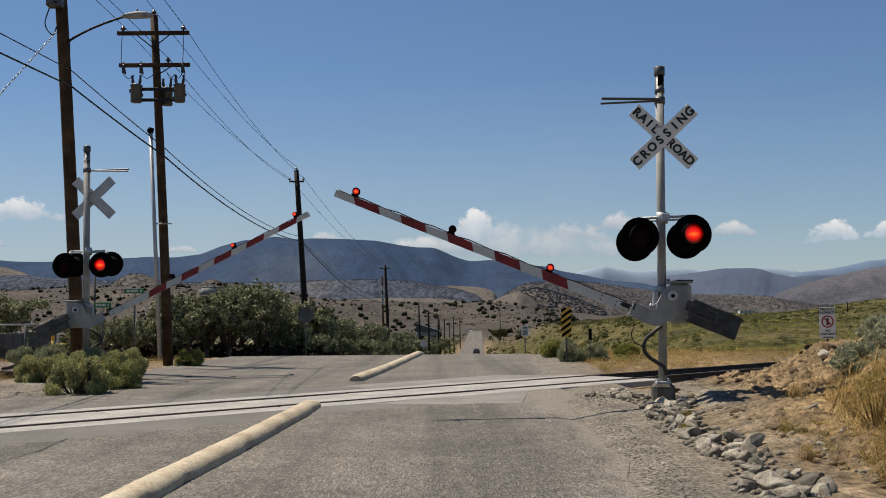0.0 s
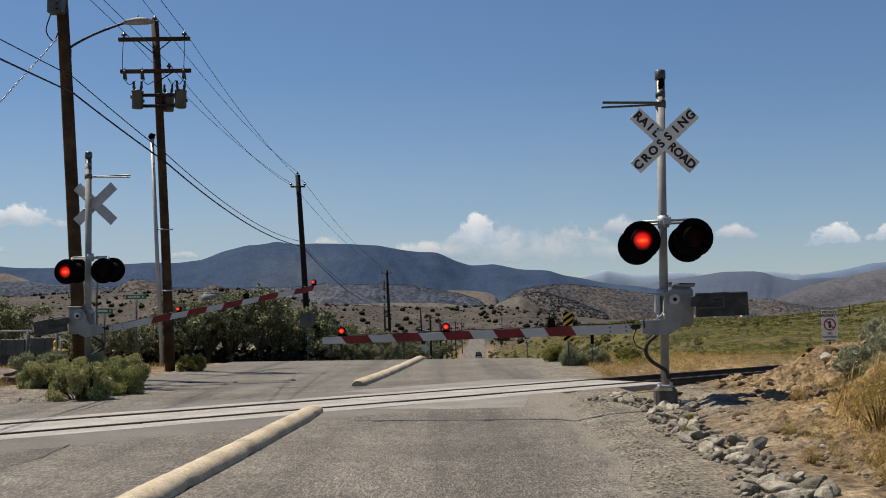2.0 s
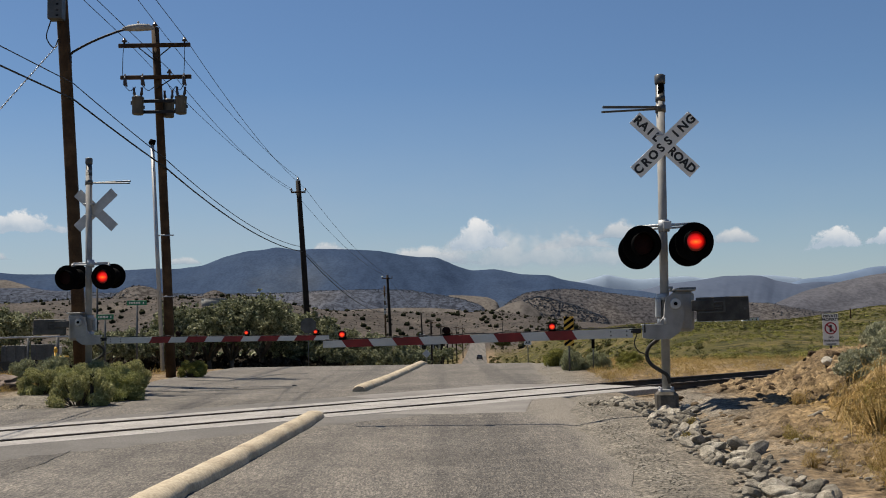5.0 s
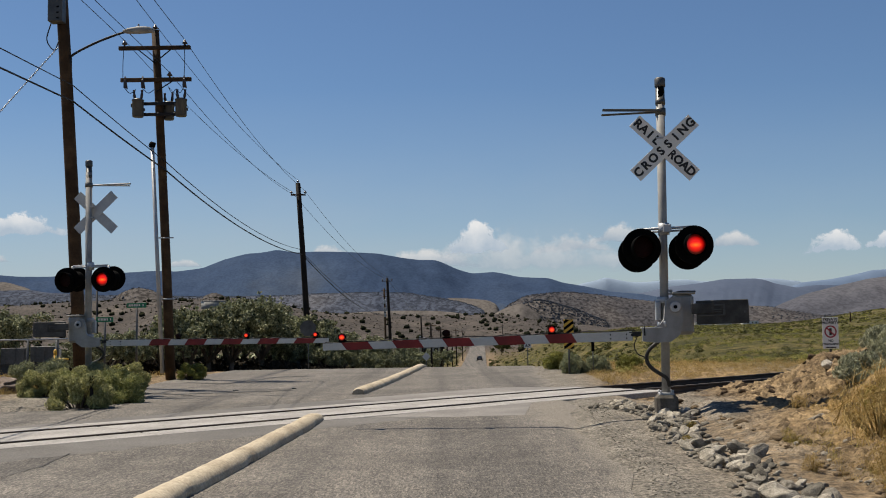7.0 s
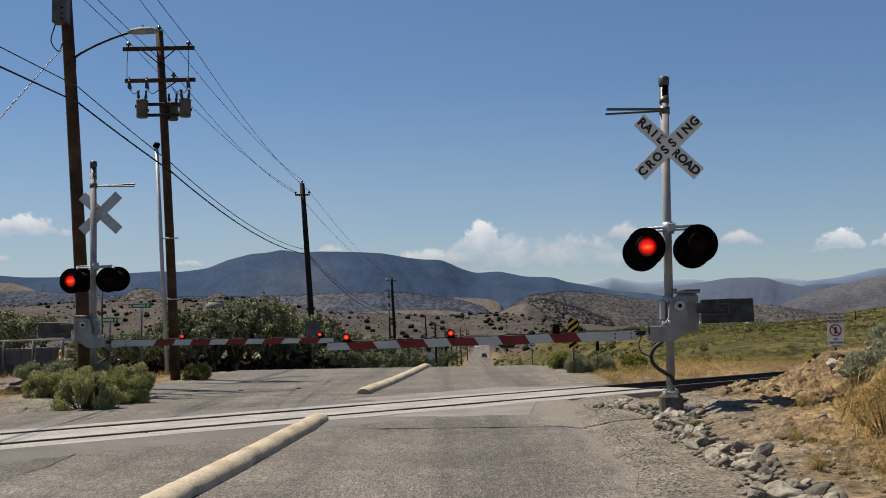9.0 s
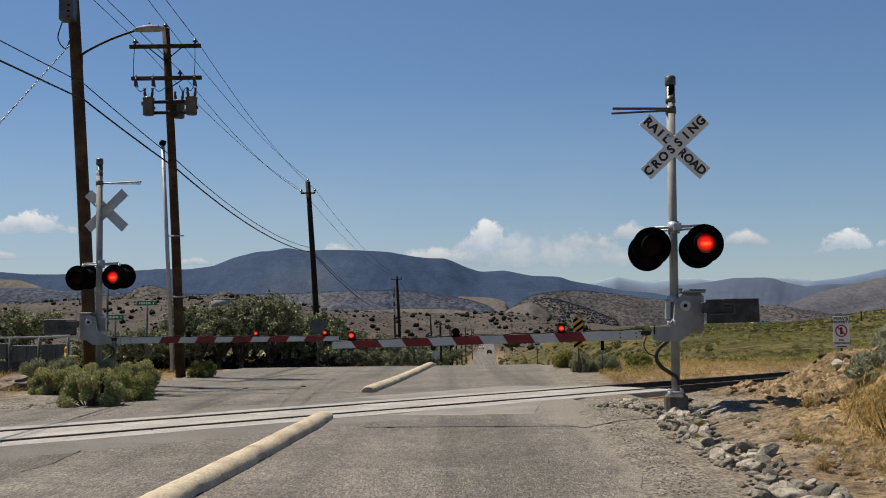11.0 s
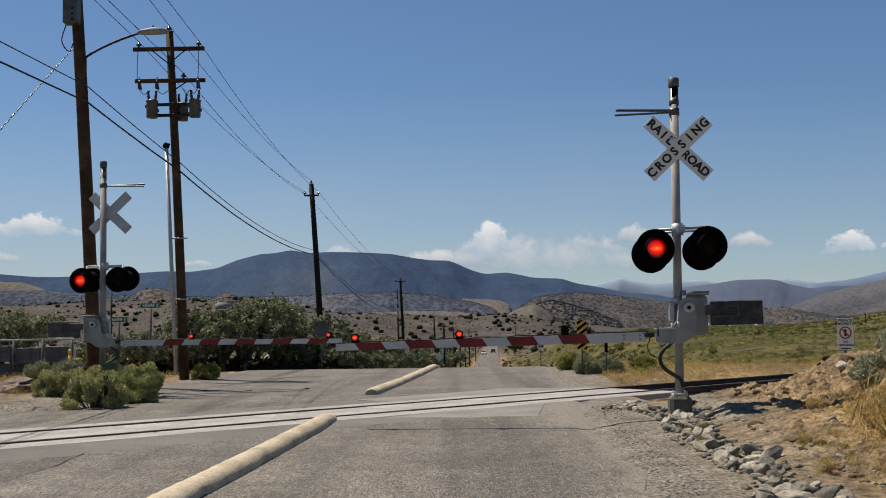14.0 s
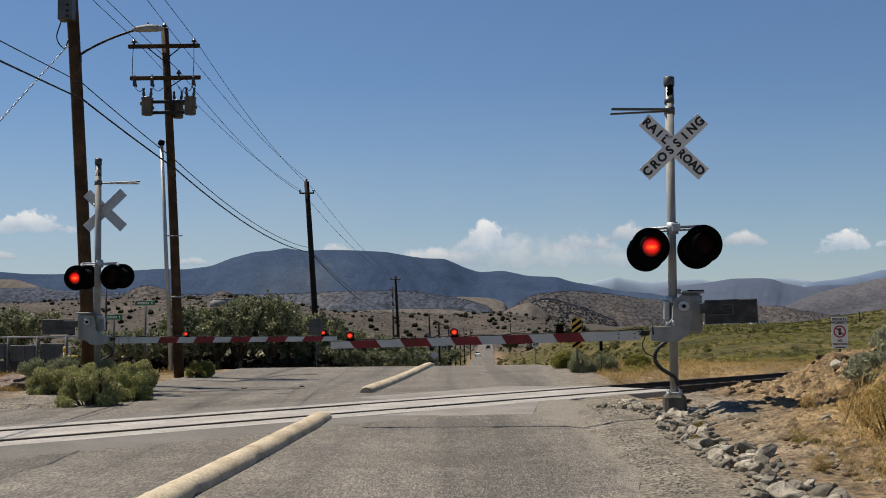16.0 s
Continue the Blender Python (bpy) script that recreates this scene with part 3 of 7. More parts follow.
def leaves_mesh(name, centres, radii, count, size, mat, seed, flat=0.75, long=1.6, up=0.0):
    """Many small leaf blades scattered through clumps."""
    rng = np.random.default_rng(seed)
    c, r = np.asarray(centres, float), np.asarray(radii, float)
    w = r ** 2
    pick = rng.choice(len(c), count, p=w / w.sum())
    d = rng.normal(size=(count, 3))
    d /= np.linalg.norm(d, axis=1)[:, None]
    rad = rng.random(count) ** 0.45
    p = c[pick] + d * (rad * r[pick])[:, None] * np.array([1, 1, flat])
    a = rng.normal(size=(count, 3))
    a[:, 2] = a[:, 2] * (1 - up) + up * 2.2
    a /= np.linalg.norm(a, axis=1)[:, None]
    b = np.cross(a, rng.normal(size=(count, 3)))
    b /= np.linalg.norm(b, axis=1)[:, None]
    s = size * (0.6 + 0.8 * rng.random(count))[:, None]
    a, b = a * s * long / 2, b * s / 2
    v = np.stack([p - a, p + b * 0.9, p + a, p - b * 0.9], 1).reshape(-1, 3)
    me = bpy.data.meshes.new(name)
    me.vertices.add(len(v))
    me.vertices.foreach_set("co", v.ravel())
    me.loops.add(len(v))
    me.loops.foreach_set("vertex_index", np.arange(len(v)))
    me.polygons.add(count)
    me.polygons.foreach_set("loop_start", np.arange(count) * 4)
    me.materials.append(mat)
    me.update(calc_edges=True)
    return me


def grid_mesh(name, X, Y, Z, mats, smooth=True, wrap=False):
    n, m = X.shape
    v = np.stack([X, Y, Z], -1).reshape(-1, 3)
    i, j = np.meshgrid(np.arange(n - 1), np.arange(m if wrap else m - 1), indexing="ij")
    j2 = (j + 1) % m
    q = np.stack([i * m + j, i * m + j2, (i + 1) * m + j2, (i + 1) * m + j], -1).reshape(-1, 4)
    me = bpy.data.meshes.new(name)
    me.vertices.add(len(v))
    me.vertices.foreach_set("co", v.ravel())
    me.loops.add(q.size)
    me.loops.foreach_set("vertex_index", q.ravel())
    me.polygons.add(len(q))
    me.polygons.foreach_set("loop_start", np.arange(len(q)) * 4)
    me.polygons.foreach_set("use_smooth", np.full(len(q), smooth))
    for k in mats:
        me.materials.append(k)
    me.update(calc_edges=True)
    return me


def wob(x, y, s, seed=0):
    """Smooth uneven field, about -1 to 1, with waves of about s metres."""
    r = np.random.default_rng(seed)
    out = np.zeros_like(x, dtype=float)
    for k in range(10):
        a, ph = r.random() * 6.283, r.random() * 6.283
        fr = 6.283 / s * (0.6 + 1.1 * r.random())
        out += np.sin((x * math.cos(a) + y * math.sin(a)) * fr + ph)
    return out / 4.5


def sstep(a, b, x):
    t = np.clip((x - a) / (b - a), 0, 1)
    return t * t * (3 - 2 * t)


# ---------------------------------------------------------------- the lie of the land
def kerb_x(y):
    """The road's middle: it drifts to +x, a little less past the crest."""
    return -3.4 + 0.058 * np.minimum(y, 45) + 0.0362 * np.clip(y - 45, 0, None)


def road_z(y):
    d = np.clip((y - 41) / 240, 0, 1)
    z = -9.3 * (1 - (1 - d) ** 1.6)
    z = z + 1.9 * sstep(330, 600, y)
    return z + 0.075 * np.exp(-((y - 21) / 7.0) ** 2)


def land_z(x, y):
    """Height of the open ground."""
    x, y = np.asarray(x, float), np.asarray(y, float)
    u = x - kerb_x(y)
    z = road_z(y)
    # sage flat beside the road, rising away
    right = sstep(5, 22, u - 0.02 * y) * sstep(40, 70, y)
    k = x / np.maximum(y, 1)
    flat = 0.3 * sstep(45, 120, y) + (0.0008 + 0.0012 * sstep(0.17, 0.30, k)) * np.clip(y - 45, 0, 400) - 0.0118 * (1 - sstep(0.09, 0.2, k)) * np.clip(y - 55, 0, 290) + 4.0 * sstep(0.30, 0.44, k) * sstep(70, 280, y)
    z = z * (1 - right) + right * np.where(y > 45, flat, z)
    left = sstep(5, 16, -u) * sstep(20, 40, y)
    z = z * (1 - left) + left * (0.2 - 0.03 * np.clip(y - 30, 0, 300) - 0.3 * sstep(34, 45, y))
    z = z + 0.2 * sstep(4.6, 7.0, -u) * sstep(17, 24, y) * (1 - sstep(28, 33, y)) * (1 - left)
    # stony hill past the flat, and the rise with the tank
    z = z + 26 * sstep(380, 640, y) * np.exp(-((k + 0.215) / 0.085) ** 2)
    top = np.interp(k, (-0.42, -0.33, -0.25, -0.19, -0.155, -0.11, -0.05, 0.0, 0.045, 0.07, 0.1, 0.125, 0.16, 0.3), (29, 31, 31, 29.5, 25, 17.5, 15, 13.2, 14.2, 11.3, 5.8, 2.9, 0.2, -1.0))
    far = sstep(575, 930, y)
    z = z * (1 - far) + far * (top - 1.2 + 1.1 * wob(x, y, 300, 3) + 1.0 * wob(x, y, 110, 4) - 0.012 * np.clip(y - 950, 0, None))
    # earth bank by the near shoulder
    e = x + 0.55 * (1 - sstep(9.0, 16.5, y))
    shelf = np.interp(e, (3.5, 4.05, 9.0), (0.0, 0.17, 0.23))
    heap = np.interp(e, (4.3, 4.9, 5.3, 5.72, 6.06, 6.36, 6.7, 7.4, 9.0), (0.02, 0.1, 0.13, 0.23, 0.42, 0.6, 0.67, 0.76, 0.79))
    bank = (shelf * sstep(8.0, 13.5, y) + heap * sstep(7.5, 17.4, y)) * (1 - sstep(17.9, 20.2, y))
    lump = sstep(0.08, 0.5, bank)
    z = z + bank + lump * (0.06 * np.abs(wob(x, y, 1.3, 7)) + 0.03 * wob(x, y, 0.6, 8) + 0.015 * wob(x, y, 0.3, 9))
    z = z + 0.10 * np.exp(-((x - 3.3) / 1.1) ** 2 - ((y - 16.0) / 2.4) ** 2)
    rough = sstep(4.9, 6.2, np.abs(u - 0.3)) * (1 - sstep(120, 200, y))
    z = z + rough * (0.03 * wob(x, y, 1.6, 5) + 0.015 * wob(x, y, 0.6, 6))
    # hollow beside the open track
    q = x * 0.6742 - (y - 20.5) * 0.7386
    z = z - 0.38 * np.exp(-(q / 2.6) ** 4) * sstep(3.5, 4.7, x) * (1 - sstep(30, 60, x))
    return z


def road_half(y):
    """Asphalt left and right of the kerb line."""
    r = 4.55 + 0.10 * np.sin(y * 0.7) + 0.06 * np.sin(y * 2.3 + 1)
    l = np.where(y < 20, 9.5, 5.0 + 2.4 * np.exp(-((y - np.clip(y, 34, 42)) / 9.0) ** 2) * (y > 20))
    r, l = r - 1.0 * sstep(50, 120, y), l - 1.4 * sstep(60, 120, y)
    return l, r


def build_ground():
    az = np.concatenate([np.linspace(-180, -36, 40)[:-1], np.linspace(-36, 36, 480), np.linspace(36, 180, 40)[1:-1]])
    r = np.concatenate([[0.02, 1.0, 2.0], 3.0 * 1.0175 ** np.arange(0, 426)])
    A, R = np.meshgrid(np.radians(az), r)
    X, Y = R * np.sin(A), R * np.cos(A)
    Z = land_z(X, Y)
    l, rr = road_half(Y)
    u = X - kerb_x(Y)
    under = sstep(-l - 0.6, -l + 0.4, u) * (1 - sstep(rr - 0.4, rr + 0.6, u)) * (1 - sstep(560, 600, Y))
    Z = Z * (1 - under) + (road_z(Y) - 0.06 - 0.0012 * np.clip(Y - 40, 0, 900)) * under
    Z = np.where(R > 2500, Z - 30 * sstep(2500, 4500, R), Z)
    me = grid_mesh("ground", X, Y, Z, [M_GROUND], wrap=True)
    cov = me.color_attributes.new("cover", "FLOAT_COLOR", "POINT")
    gravel = np.clip(0.9 * sstep(0.27, 0.3, X / np.maximum(Y, 1)) * (1 - sstep(10.0, 13.0, X)) * sstep(25, 27, Y) * (1 - sstep(31, 36, Y)) + sstep(7.2, 5.2, np.abs(u + 0.3)) * (Y < 60) + 0.8 * sstep(26, 18, Y) * (u < 0), 0, 1)
    green = sstep(5.0, 9, u) * sstep(33, 46, Y + 0.10 * X) * (1 - sstep(330, 500, Y - 300 * sstep(0.14, 0.24, X / np.maximum(Y, 1)))) + np.maximum(sstep(9, 14, -u) * sstep(40, 60, Y) * 0.7, sstep(4.2, 6.5, -u) * sstep(60, 90, Y) * (1 - sstep(450, 560, Y)))
    hill = sstep(330, 500, Y - 300 * sstep(0.14, 0.24, X / np.maximum(Y, 1)))
    straw = np.clip(sstep(7, 11, u) * sstep(27, 34, Y) * (1 - sstep(36, 52, Y)) * (0.32 + 0.42 * wob(X, Y, 7, 91)) * (1 - sstep(9, 12, X)) + sstep(7.5, 9.5, u) * (1 - sstep(15, 19, Y)) * 0.2, 0, 1)
    col = np.stack([gravel, np.clip(green, 0, 1), hill, straw], -1).reshape(-1, 4).astype(np.float32)
    cov.data.foreach_set("color", col.ravel())
    ob = new("ground", me)
    tagged(ob, "dry sandy desert ground with gravel shoulders and sage flats", "ground", kind="structure")


def strip(name, y0, y1, step, fl, fr, lift, mat, label, category, nx=10):
    y = np.arange(y0, y1 + step * 0.5, step)
    t = np.linspace(0, 1, nx)
    Yg, T = np.meshgrid(y, t, indexing="ij")
    L, Rr = fl(Yg), fr(Yg)
    X = L + (Rr - L) * T
    Z = road_z(Yg) + lift - 0.03 * (np.abs(T - 0.5) * 2) ** 150
    me = grid_mesh(name, X, Yg, Z, [mat])
    sand = np.maximum(sstep(0.6, 2.1, X) * sstep(14.0, 17.0, Yg) * (1 - sstep(21.0, 22.5, Yg)) * 0.66, 0.52 * sstep(-0.6, 0.0, X - Rr) * (Yg < 48))
    at = me.attributes.new("sand", "FLOAT", "POINT")
    at.data.foreach_set("value", sand.astype(np.float32).ravel())
    return tagged(new(name, me), label, category, kind="structure")


def build_bank():
    """The dug earth of the bank, with clods and hollows, as its own sheet over the ground."""
    X, Y = np.meshgrid(np.arange(3.1, 9.6, 0.036), np.arange(8.0, 21.2, 0.045))
    Z = land_z(X, Y)
    edge_ = sstep(3.1, 4.3, X) * sstep(8.0, 10.0, Y) * (1 - sstep(19.0, 21.0, Y)) * (1 - sstep(8.8, 9.6, X))
    N = np.empty(X.size)
    for i, (x, y) in enumerate(zip(X.ravel(), Y.ravel())):
        a = noise.noise((x * 1.5, y * 1.5, 3.0))
        b = 1 - abs(noise.noise((x * 3.1, y * 3.1, 9.0)))
        c = noise.noise((x * 7.5, y * 7.5, 1.0))
        d = noise.noise((x * 17, y * 17, 5.0))
        e = 1 - abs(noise.noise((x * 5.3, y * 5.3, 13.0)))
        k = 0.85 + 0.45 * math.exp(-((x - 5.4) / 1.2) ** 2 - ((y - 17.0) / 2.2) ** 2)
        f = noise.noise((x * 34, y * 34, 21.0))
        N[i] = 0.07 * a + k * (0.1 * (b - 0.78) + 0.06 * (e - 0.8) + 0.05 * c + 0.06 * d + 0.03 * f)
    # trodden gravel shelf beside the signal
    N = N.reshape(X.shape) * (1 - 0.78 * (1 - sstep(4.4, 5.2, X)) * sstep(12.5, 14.5, Y))
    Z = Z + N * edge_ - 0.05 * (1 - edge_) + 0.05 * edge_
    me = grid_mesh("dirt_bank", X, Y, Z, [M_GROUND])
    cov = me.color_attributes.new("cover", "FLOAT_COLOR", "POINT")
    st = 0.95 * sstep(3.5, 5.2, X - 0.12 * (Y - 10)) * (1 - 0.85 * sstep(13.3, 16.4, Y + 0.6 * wob(X, Y, 1.6, 79))) * (0.68 + 0.5 * wob(X, Y, 1.0, 77))
    gr = 0.85 * (1 - sstep(3.9, 4.8, X)) * sstep(12.5, 15.5, Y) + 0.6 * (1 - sstep(3.4, 4.2, X)) * (1 - sstep(12.5, 15.5, Y))
    cov.data.foreach_set("color", np.stack([gr, 0 * X, 0 * X, np.clip(st, 0, 1)], -1).astype(np.float32).ravel())
    tagged(new("dirt_bank", me), "freshly dug brown earth bank with clods beside the road", "ground", kind="structure")


build_ground()
build_bank()
strip("road", -40, 585, 0.5, lambda y: kerb_x(y) - road_half(y)[0], lambda y: kerb_x(y) + road_half(y)[1], 0.0, M_ASPHALT,
             "worn grey chip-seal road running straight over a crest", "road", 64)

# ---------------------------------------------------------------- railway crossing
TRACK_P, TRACK_D = Vector((0.0, 20.5, 0)), Vector((0.7386, 0.6742, 0)).normalized()
TRACK_N = Vector((TRACK_D.y, -TRACK_D.x, 0))
GAUGE = 1.435


def track_pt(s, n, z=0.0):
    p = TRACK_P + TRACK_D * s + TRACK_N * n
    return Vector((p.x, p.y, z))


def build_track():
    for n in (-GAUGE / 2, GAUGE / 2):
        g = Geo()
        prof = [(-0.036, 0.0), (-0.036, -0.03), (-0.012, -0.05), (-0.012, -0.13), (-0.07, -0.15), (0.07, -0.15), (0.012, -0.13), (0.012, -0.05), (0.036, -0.03), (0.036, 0.0)]
        ss = np.linspace(-30, 60, 46)
        vs, fs = [], []
        for s in ss:
            for a, b in prof:
                vs.append(track_pt(s, n + a, 0.096 + b))
        k = len(prof)
        for i in range(len(ss) - 1):
            for j in range(k):
                fs.append((i * k + j, i * k + (j + 1) % k, (i + 1) * k + (j + 1) % k, (i + 1) * k + j))
        g.add(vs, fs)
        tagged(part("rail", g, M_RAIL), "dark rusty steel rail with worn head", "rail", "rails of the crossing", "structure")
    # crossing panels of pale concrete
    tr = Matrix((TRACK_D, TRACK_N * -1, (0, 0, 1))).transposed()
    panels = thing("crossing_panels", "pale worn concrete level crossing panels between rails", "crossing surface", kind="structure")
    for s in np.arange(-16.5, 5.2, 2.44):
        for n, w in ((0.0, GAUGE - 0.11), (-GAUGE / 2 - 0.35, 0.58), (GAUGE / 2 + 0.35, 0.58)):
            g = Geo().box((0, 0, 0), (2.41, w, 0.12), bev=0.012)
            p = track_pt(s + 1.22, n, 0.017 + random.uniform(-0.004, 0.004))
            part("panel", g, M_PANEL, panels, at=Matrix.Translation(p) @ tr.to_4x4())
    ties = thing("track_ties", "dark weathered timber ties under open track", "railway ties", kind="structure")
    tie = Geo().box((0, 0, 0), (0.22, 2.5, 0.16), bev=0.015).mesh("tie", [M_TIE])
    for s in np.arange(7.4, 34, 0.55):
        part("tie", tie, M_TIE, ties, at=Matrix.Translation(track_pt(s, random.uniform(-0.04, 0.04), -0.10)) @ tr.to_4x4())


build_track()


def draped(name, side_a, side_b, lift, mat, label, category, butt=None):
    """A thin repair between two lines of points, following the road's surface; butt: height at which its first side meets the crossing panels."""
    n, k = len(side_a), 8
    A, B = np.array(side_a), np.array(side_b)
    T = np.linspace(0, 1, k)[None, :, None]
    Q = A[:, None] * (1 - T) + B[:, None] * T
    Z = road_z(Q[..., 1]) + lift
    Z = Z - 0.012 * sstep(0.8, 1.0, T[..., 0]) * (butt is not None)
    if butt is not None:
        W = (1 - T[..., 0]) ** 1.5
        Z = np.maximum(Z, Z * (1 - W) + butt * W)
    ob = new(name, grid_mesh(name, Q[..., 0], Q[..., 1], Z, [mat]))
    return tagged(ob, label, category, kind="structure")


def along(s, n, jitter=0.0):
    p = track_pt(s, n)
    return (p.x + random.uniform(-jitter, jitter), p.y + random.uniform(-jitter, jitter))


def edge(s0, s1, n0, n1, k, jitter=0.06):
    return [along(s0 + (s1 - s0) * i / k, n0 + (n1 - n0) * i / k, jitter) for i in range(k + 1)]


draped("patch", edge(-17, -3.2, 1.365, 1.365, 90, 0.0), edge(-17, -2.0, 2.6, 2.2, 90, 0.09), 0.004, M_PATCH_GREY, "smooth grey asphalt apron before the rails", "road patch", 0.074)
draped("patch", edge(-2.6, 1.0, 1.365, 1.365, 12, 0.0), [(-1.85 + 0.262 * k, 17.3 + random.uniform(-0.03, 0.03)) for k in range(13)], 0.006, M_PATCH, "smooth pale asphalt apron before the rails", "road patch", 0.074)
draped("patch", edge(-9.0, -0.6, -1.365, -1.365, 60, 0.0), edge(-9.0, -0.8, -2.0, -2.5, 60, 0.09), 0.004, M_PATCH_GREY, "smooth grey asphalt apron beyond the rails", "road patch", 0.074)
draped("patch", edge(-0.6, 5.5, -1.365, -1.365, 12, 0.0), edge(-0.8, 4.2, -2.5, -3.2, 12, 0.06), 0.006, M_PATCH, "smooth pale asphalt apron beyond the rails", "road patch", 0.074)


def crack(pts, w, label="dark wandering line on the old asphalt"):
    """A wandering line, laid as a thin dark ribbon."""
    line = [p.xy for p in smooth_line([(x, y, 0) for x, y in pts], 10)]
    a, b = [], []
    for i, p in enumerate(line):
        d = (line[min(i + 1, len(line) - 1)] - line[max(i - 1, 0)]).normalized()
        q = Vector((-d.y, d.x))
        c = p + q * random.uniform(-0.03, 0.03)
        k = w * random.uniform(0.4, 1.2) * min(1, (min(i, len(line) - 1 - i) + 0.3) / 3)
        a.append(tuple(c - q * k / 2))
        b.append(tuple(c + q * k / 2))
    return draped("crack", a, b, 0.008, M_DARK_RIBBON, label, "road crack")


def kerb(y0, y1, dx, label):
    """Round-backed median kerb, chipped, with blunt ends."""
    n = int((y1 - y0) / 0.05)
    ys = np.linspace(y0, y1, n)
    g = Geo()
    seg, vs, fs = 12, [], []
    for i, y in enumerate(ys):
        e = min(i, n - 1 - i)
        k = min(1.0, 0.86 + 0.03 * e)
        wv = 0.004 * math.sin(y * 1.7)
        for j in range(seg):
            a = math.pi * j / (seg - 1)
            ca, sa = math.cos(a), math.sin(a)
            chip = 0.007 * noise.noise((ca * 1.5, y * 1.1, sa * 1.5)) + 0.005 * noise.noise((ca * 5, y * 8, sa * 5)) - 0.05 * max(0.0, noise.noise((ca * 2.2 + 7, y * 3.1, sa * 2.2)) - 0.34) - (0.1 * max(0.0, noise.noise((4.0, y * 2.6, 2.0)) - 0.05) * max(0.0, 1 - 2.2 * sa) if ca < 0 else 0.0) - 0.022 * max(0.0, 1 - abs((y - 1.4) % 2.44 - 1.22) / 0.035)
            vs.append((kerb_x(y) + dx + wv - (0.17 + chip) * k * math.copysign(abs(math.cos(a)) ** 0.9, math.cos(a)), y, road_z(y) - 0.02 + (0.165 + chip) * k * math.sin(a) ** 0.9))
    for i in range(n - 1):
        for j in range(seg - 1):
            fs.append((i * seg + j, (i + 1) * seg + j, (i + 1) * seg + j + 1, i * seg + j + 1))
    g.add(vs, fs, smooth=True)
    g.add([vs[j] for j in range(seg)], [tuple(range(seg))])
    g.add([vs[(n - 1) * seg + j] for j in range(seg)], [tuple(reversed(range(seg)))])
    return tagged(part("median_kerb", g, M_KERB), label, "kerb", "median kerbs", "structure")


kerb(3.0, 17.1, 0.30, "long rounded cream-painted concrete median kerb, chipped and scuffed")
kerb(23.6, 42.6, 0.08, "rounded cream-painted concrete median kerb beyond the rails")


# One fine crack, then four broader dark streaks beyond the rails.
for pts, w in (([(-4.74, 11.2), (-4.66, 12.3), (-4.75, 13.7)], 0.025), ([(-6.9, 25.3), (-6.3, 24.9), (-5.0, 25.4), (-3.6, 25.95)], 0.3), ([(-6.96, 25.5), (-6.3, 24.7), (-5.7, 24.0)], 0.14), ([(-5.9, 31.5), (-5.5, 34.2), (-4.4, 34.65)], 0.3), ([(-7.7, 31.4), (-6.9, 30.7), (-6.07, 30.3)], 0.25)):
    crack(pts, w)


# ---------------------------------------------------------------- far ranges
def mountain_range(name, y0, depth, line, mat, label, seed, fade=1.5, rugged=0.08, ny=26, nx=420, foot=-30):
    """A ridge across the view. line: bearing in degrees and height of the crest in metres; it sinks away past both ends."""
    b, h = zip(*line)
    az = np.linspace(b[0] - fade, b[-1] + fade, nx)
    D, A = np.meshgrid(np.linspace(0, 1, ny), az, indexing="ij")
    crest = np.interp(az, (b[0] - fade,) + b + (b[-1] + fade,), (foot,) + h + (foot,))
    k = max(1, int(nx * 0.35 / (az[-1] - az[0])))
    crest = np.convolve(np.pad(crest, k, mode="edge"), np.hanning(2 * k + 3)[1:-1] / np.hanning(2 * k + 3).sum(), mode="valid")
    R = y0 + depth * D
    X, Y = R * np.tan(np.radians(A)), R
    w = sum(wob(X, Y * 1.2, q * y0, seed + i) * a for i, (q, a) in enumerate(((0.09, 1.0), (0.035, 0.6), (0.014, 0.3))))
    spur = np.abs(wob(X + 0.3 * Y, Y * 0.35, 0.05 * y0, seed + 9)) - 0.4
    prof = np.sin(np.clip(D * 1.25, 0, 1) * math.pi / 2) ** 1.1
    q = np.clip(D * 1.25, 0, 1)
    mid = 6.75 * q * (1 - q) ** 2
    rise = np.maximum(crest - foot, 0)[None, :]
    Z = foot + rise * (prof + rugged * (mid * (w * 0.6 - spur) + 0.03 * w))
    me = grid_mesh(name, X, Y, Z, [mat])
    tagged(new(name, me), label, "mountain", kind="structure")
    return X, Y, Z


MAIN_RIDGE = [(-32, 215), (-23.8, 208), (-22.2, 197), (-20.8, 195), (-15.5, 209), (-14.4, 206), (-13, 216), (-11.9, 244), (-10.7, 263), (-9.8, 266), (-9.1, 276), (-8.1, 264), (-7, 267), (-5.4, 264), (-3.5, 256), (-2.4, 242), (-1.45, 233), (-0.4, 232), (0.1, 218), (0.7, 200), (1.5, 184), (2.8, 188), (4.2, 169), (5.8, 164), (6.5, 148), (7.6, 136), (9.1, 115), (10.8, 105), (14, 60)]
mountain_range("backdrop_mountain_forested", 2700, 1100, MAIN_RIDGE, M_MOUNT, "broad forested mountain with a flat summit ridge, haze blue in its colour", 21, 4, 0.03, 40, 620)
mountain_range("backdrop_mountain_tan_slope", 2050, 320, [(-30, 118), (-23.7, 119), (-22.7, 117), (-21.8, 104), (-21.0, 84)], M_TAN, "bare tan slope below the forested mountain", 64, 1.2, 0.1, 20, 160)
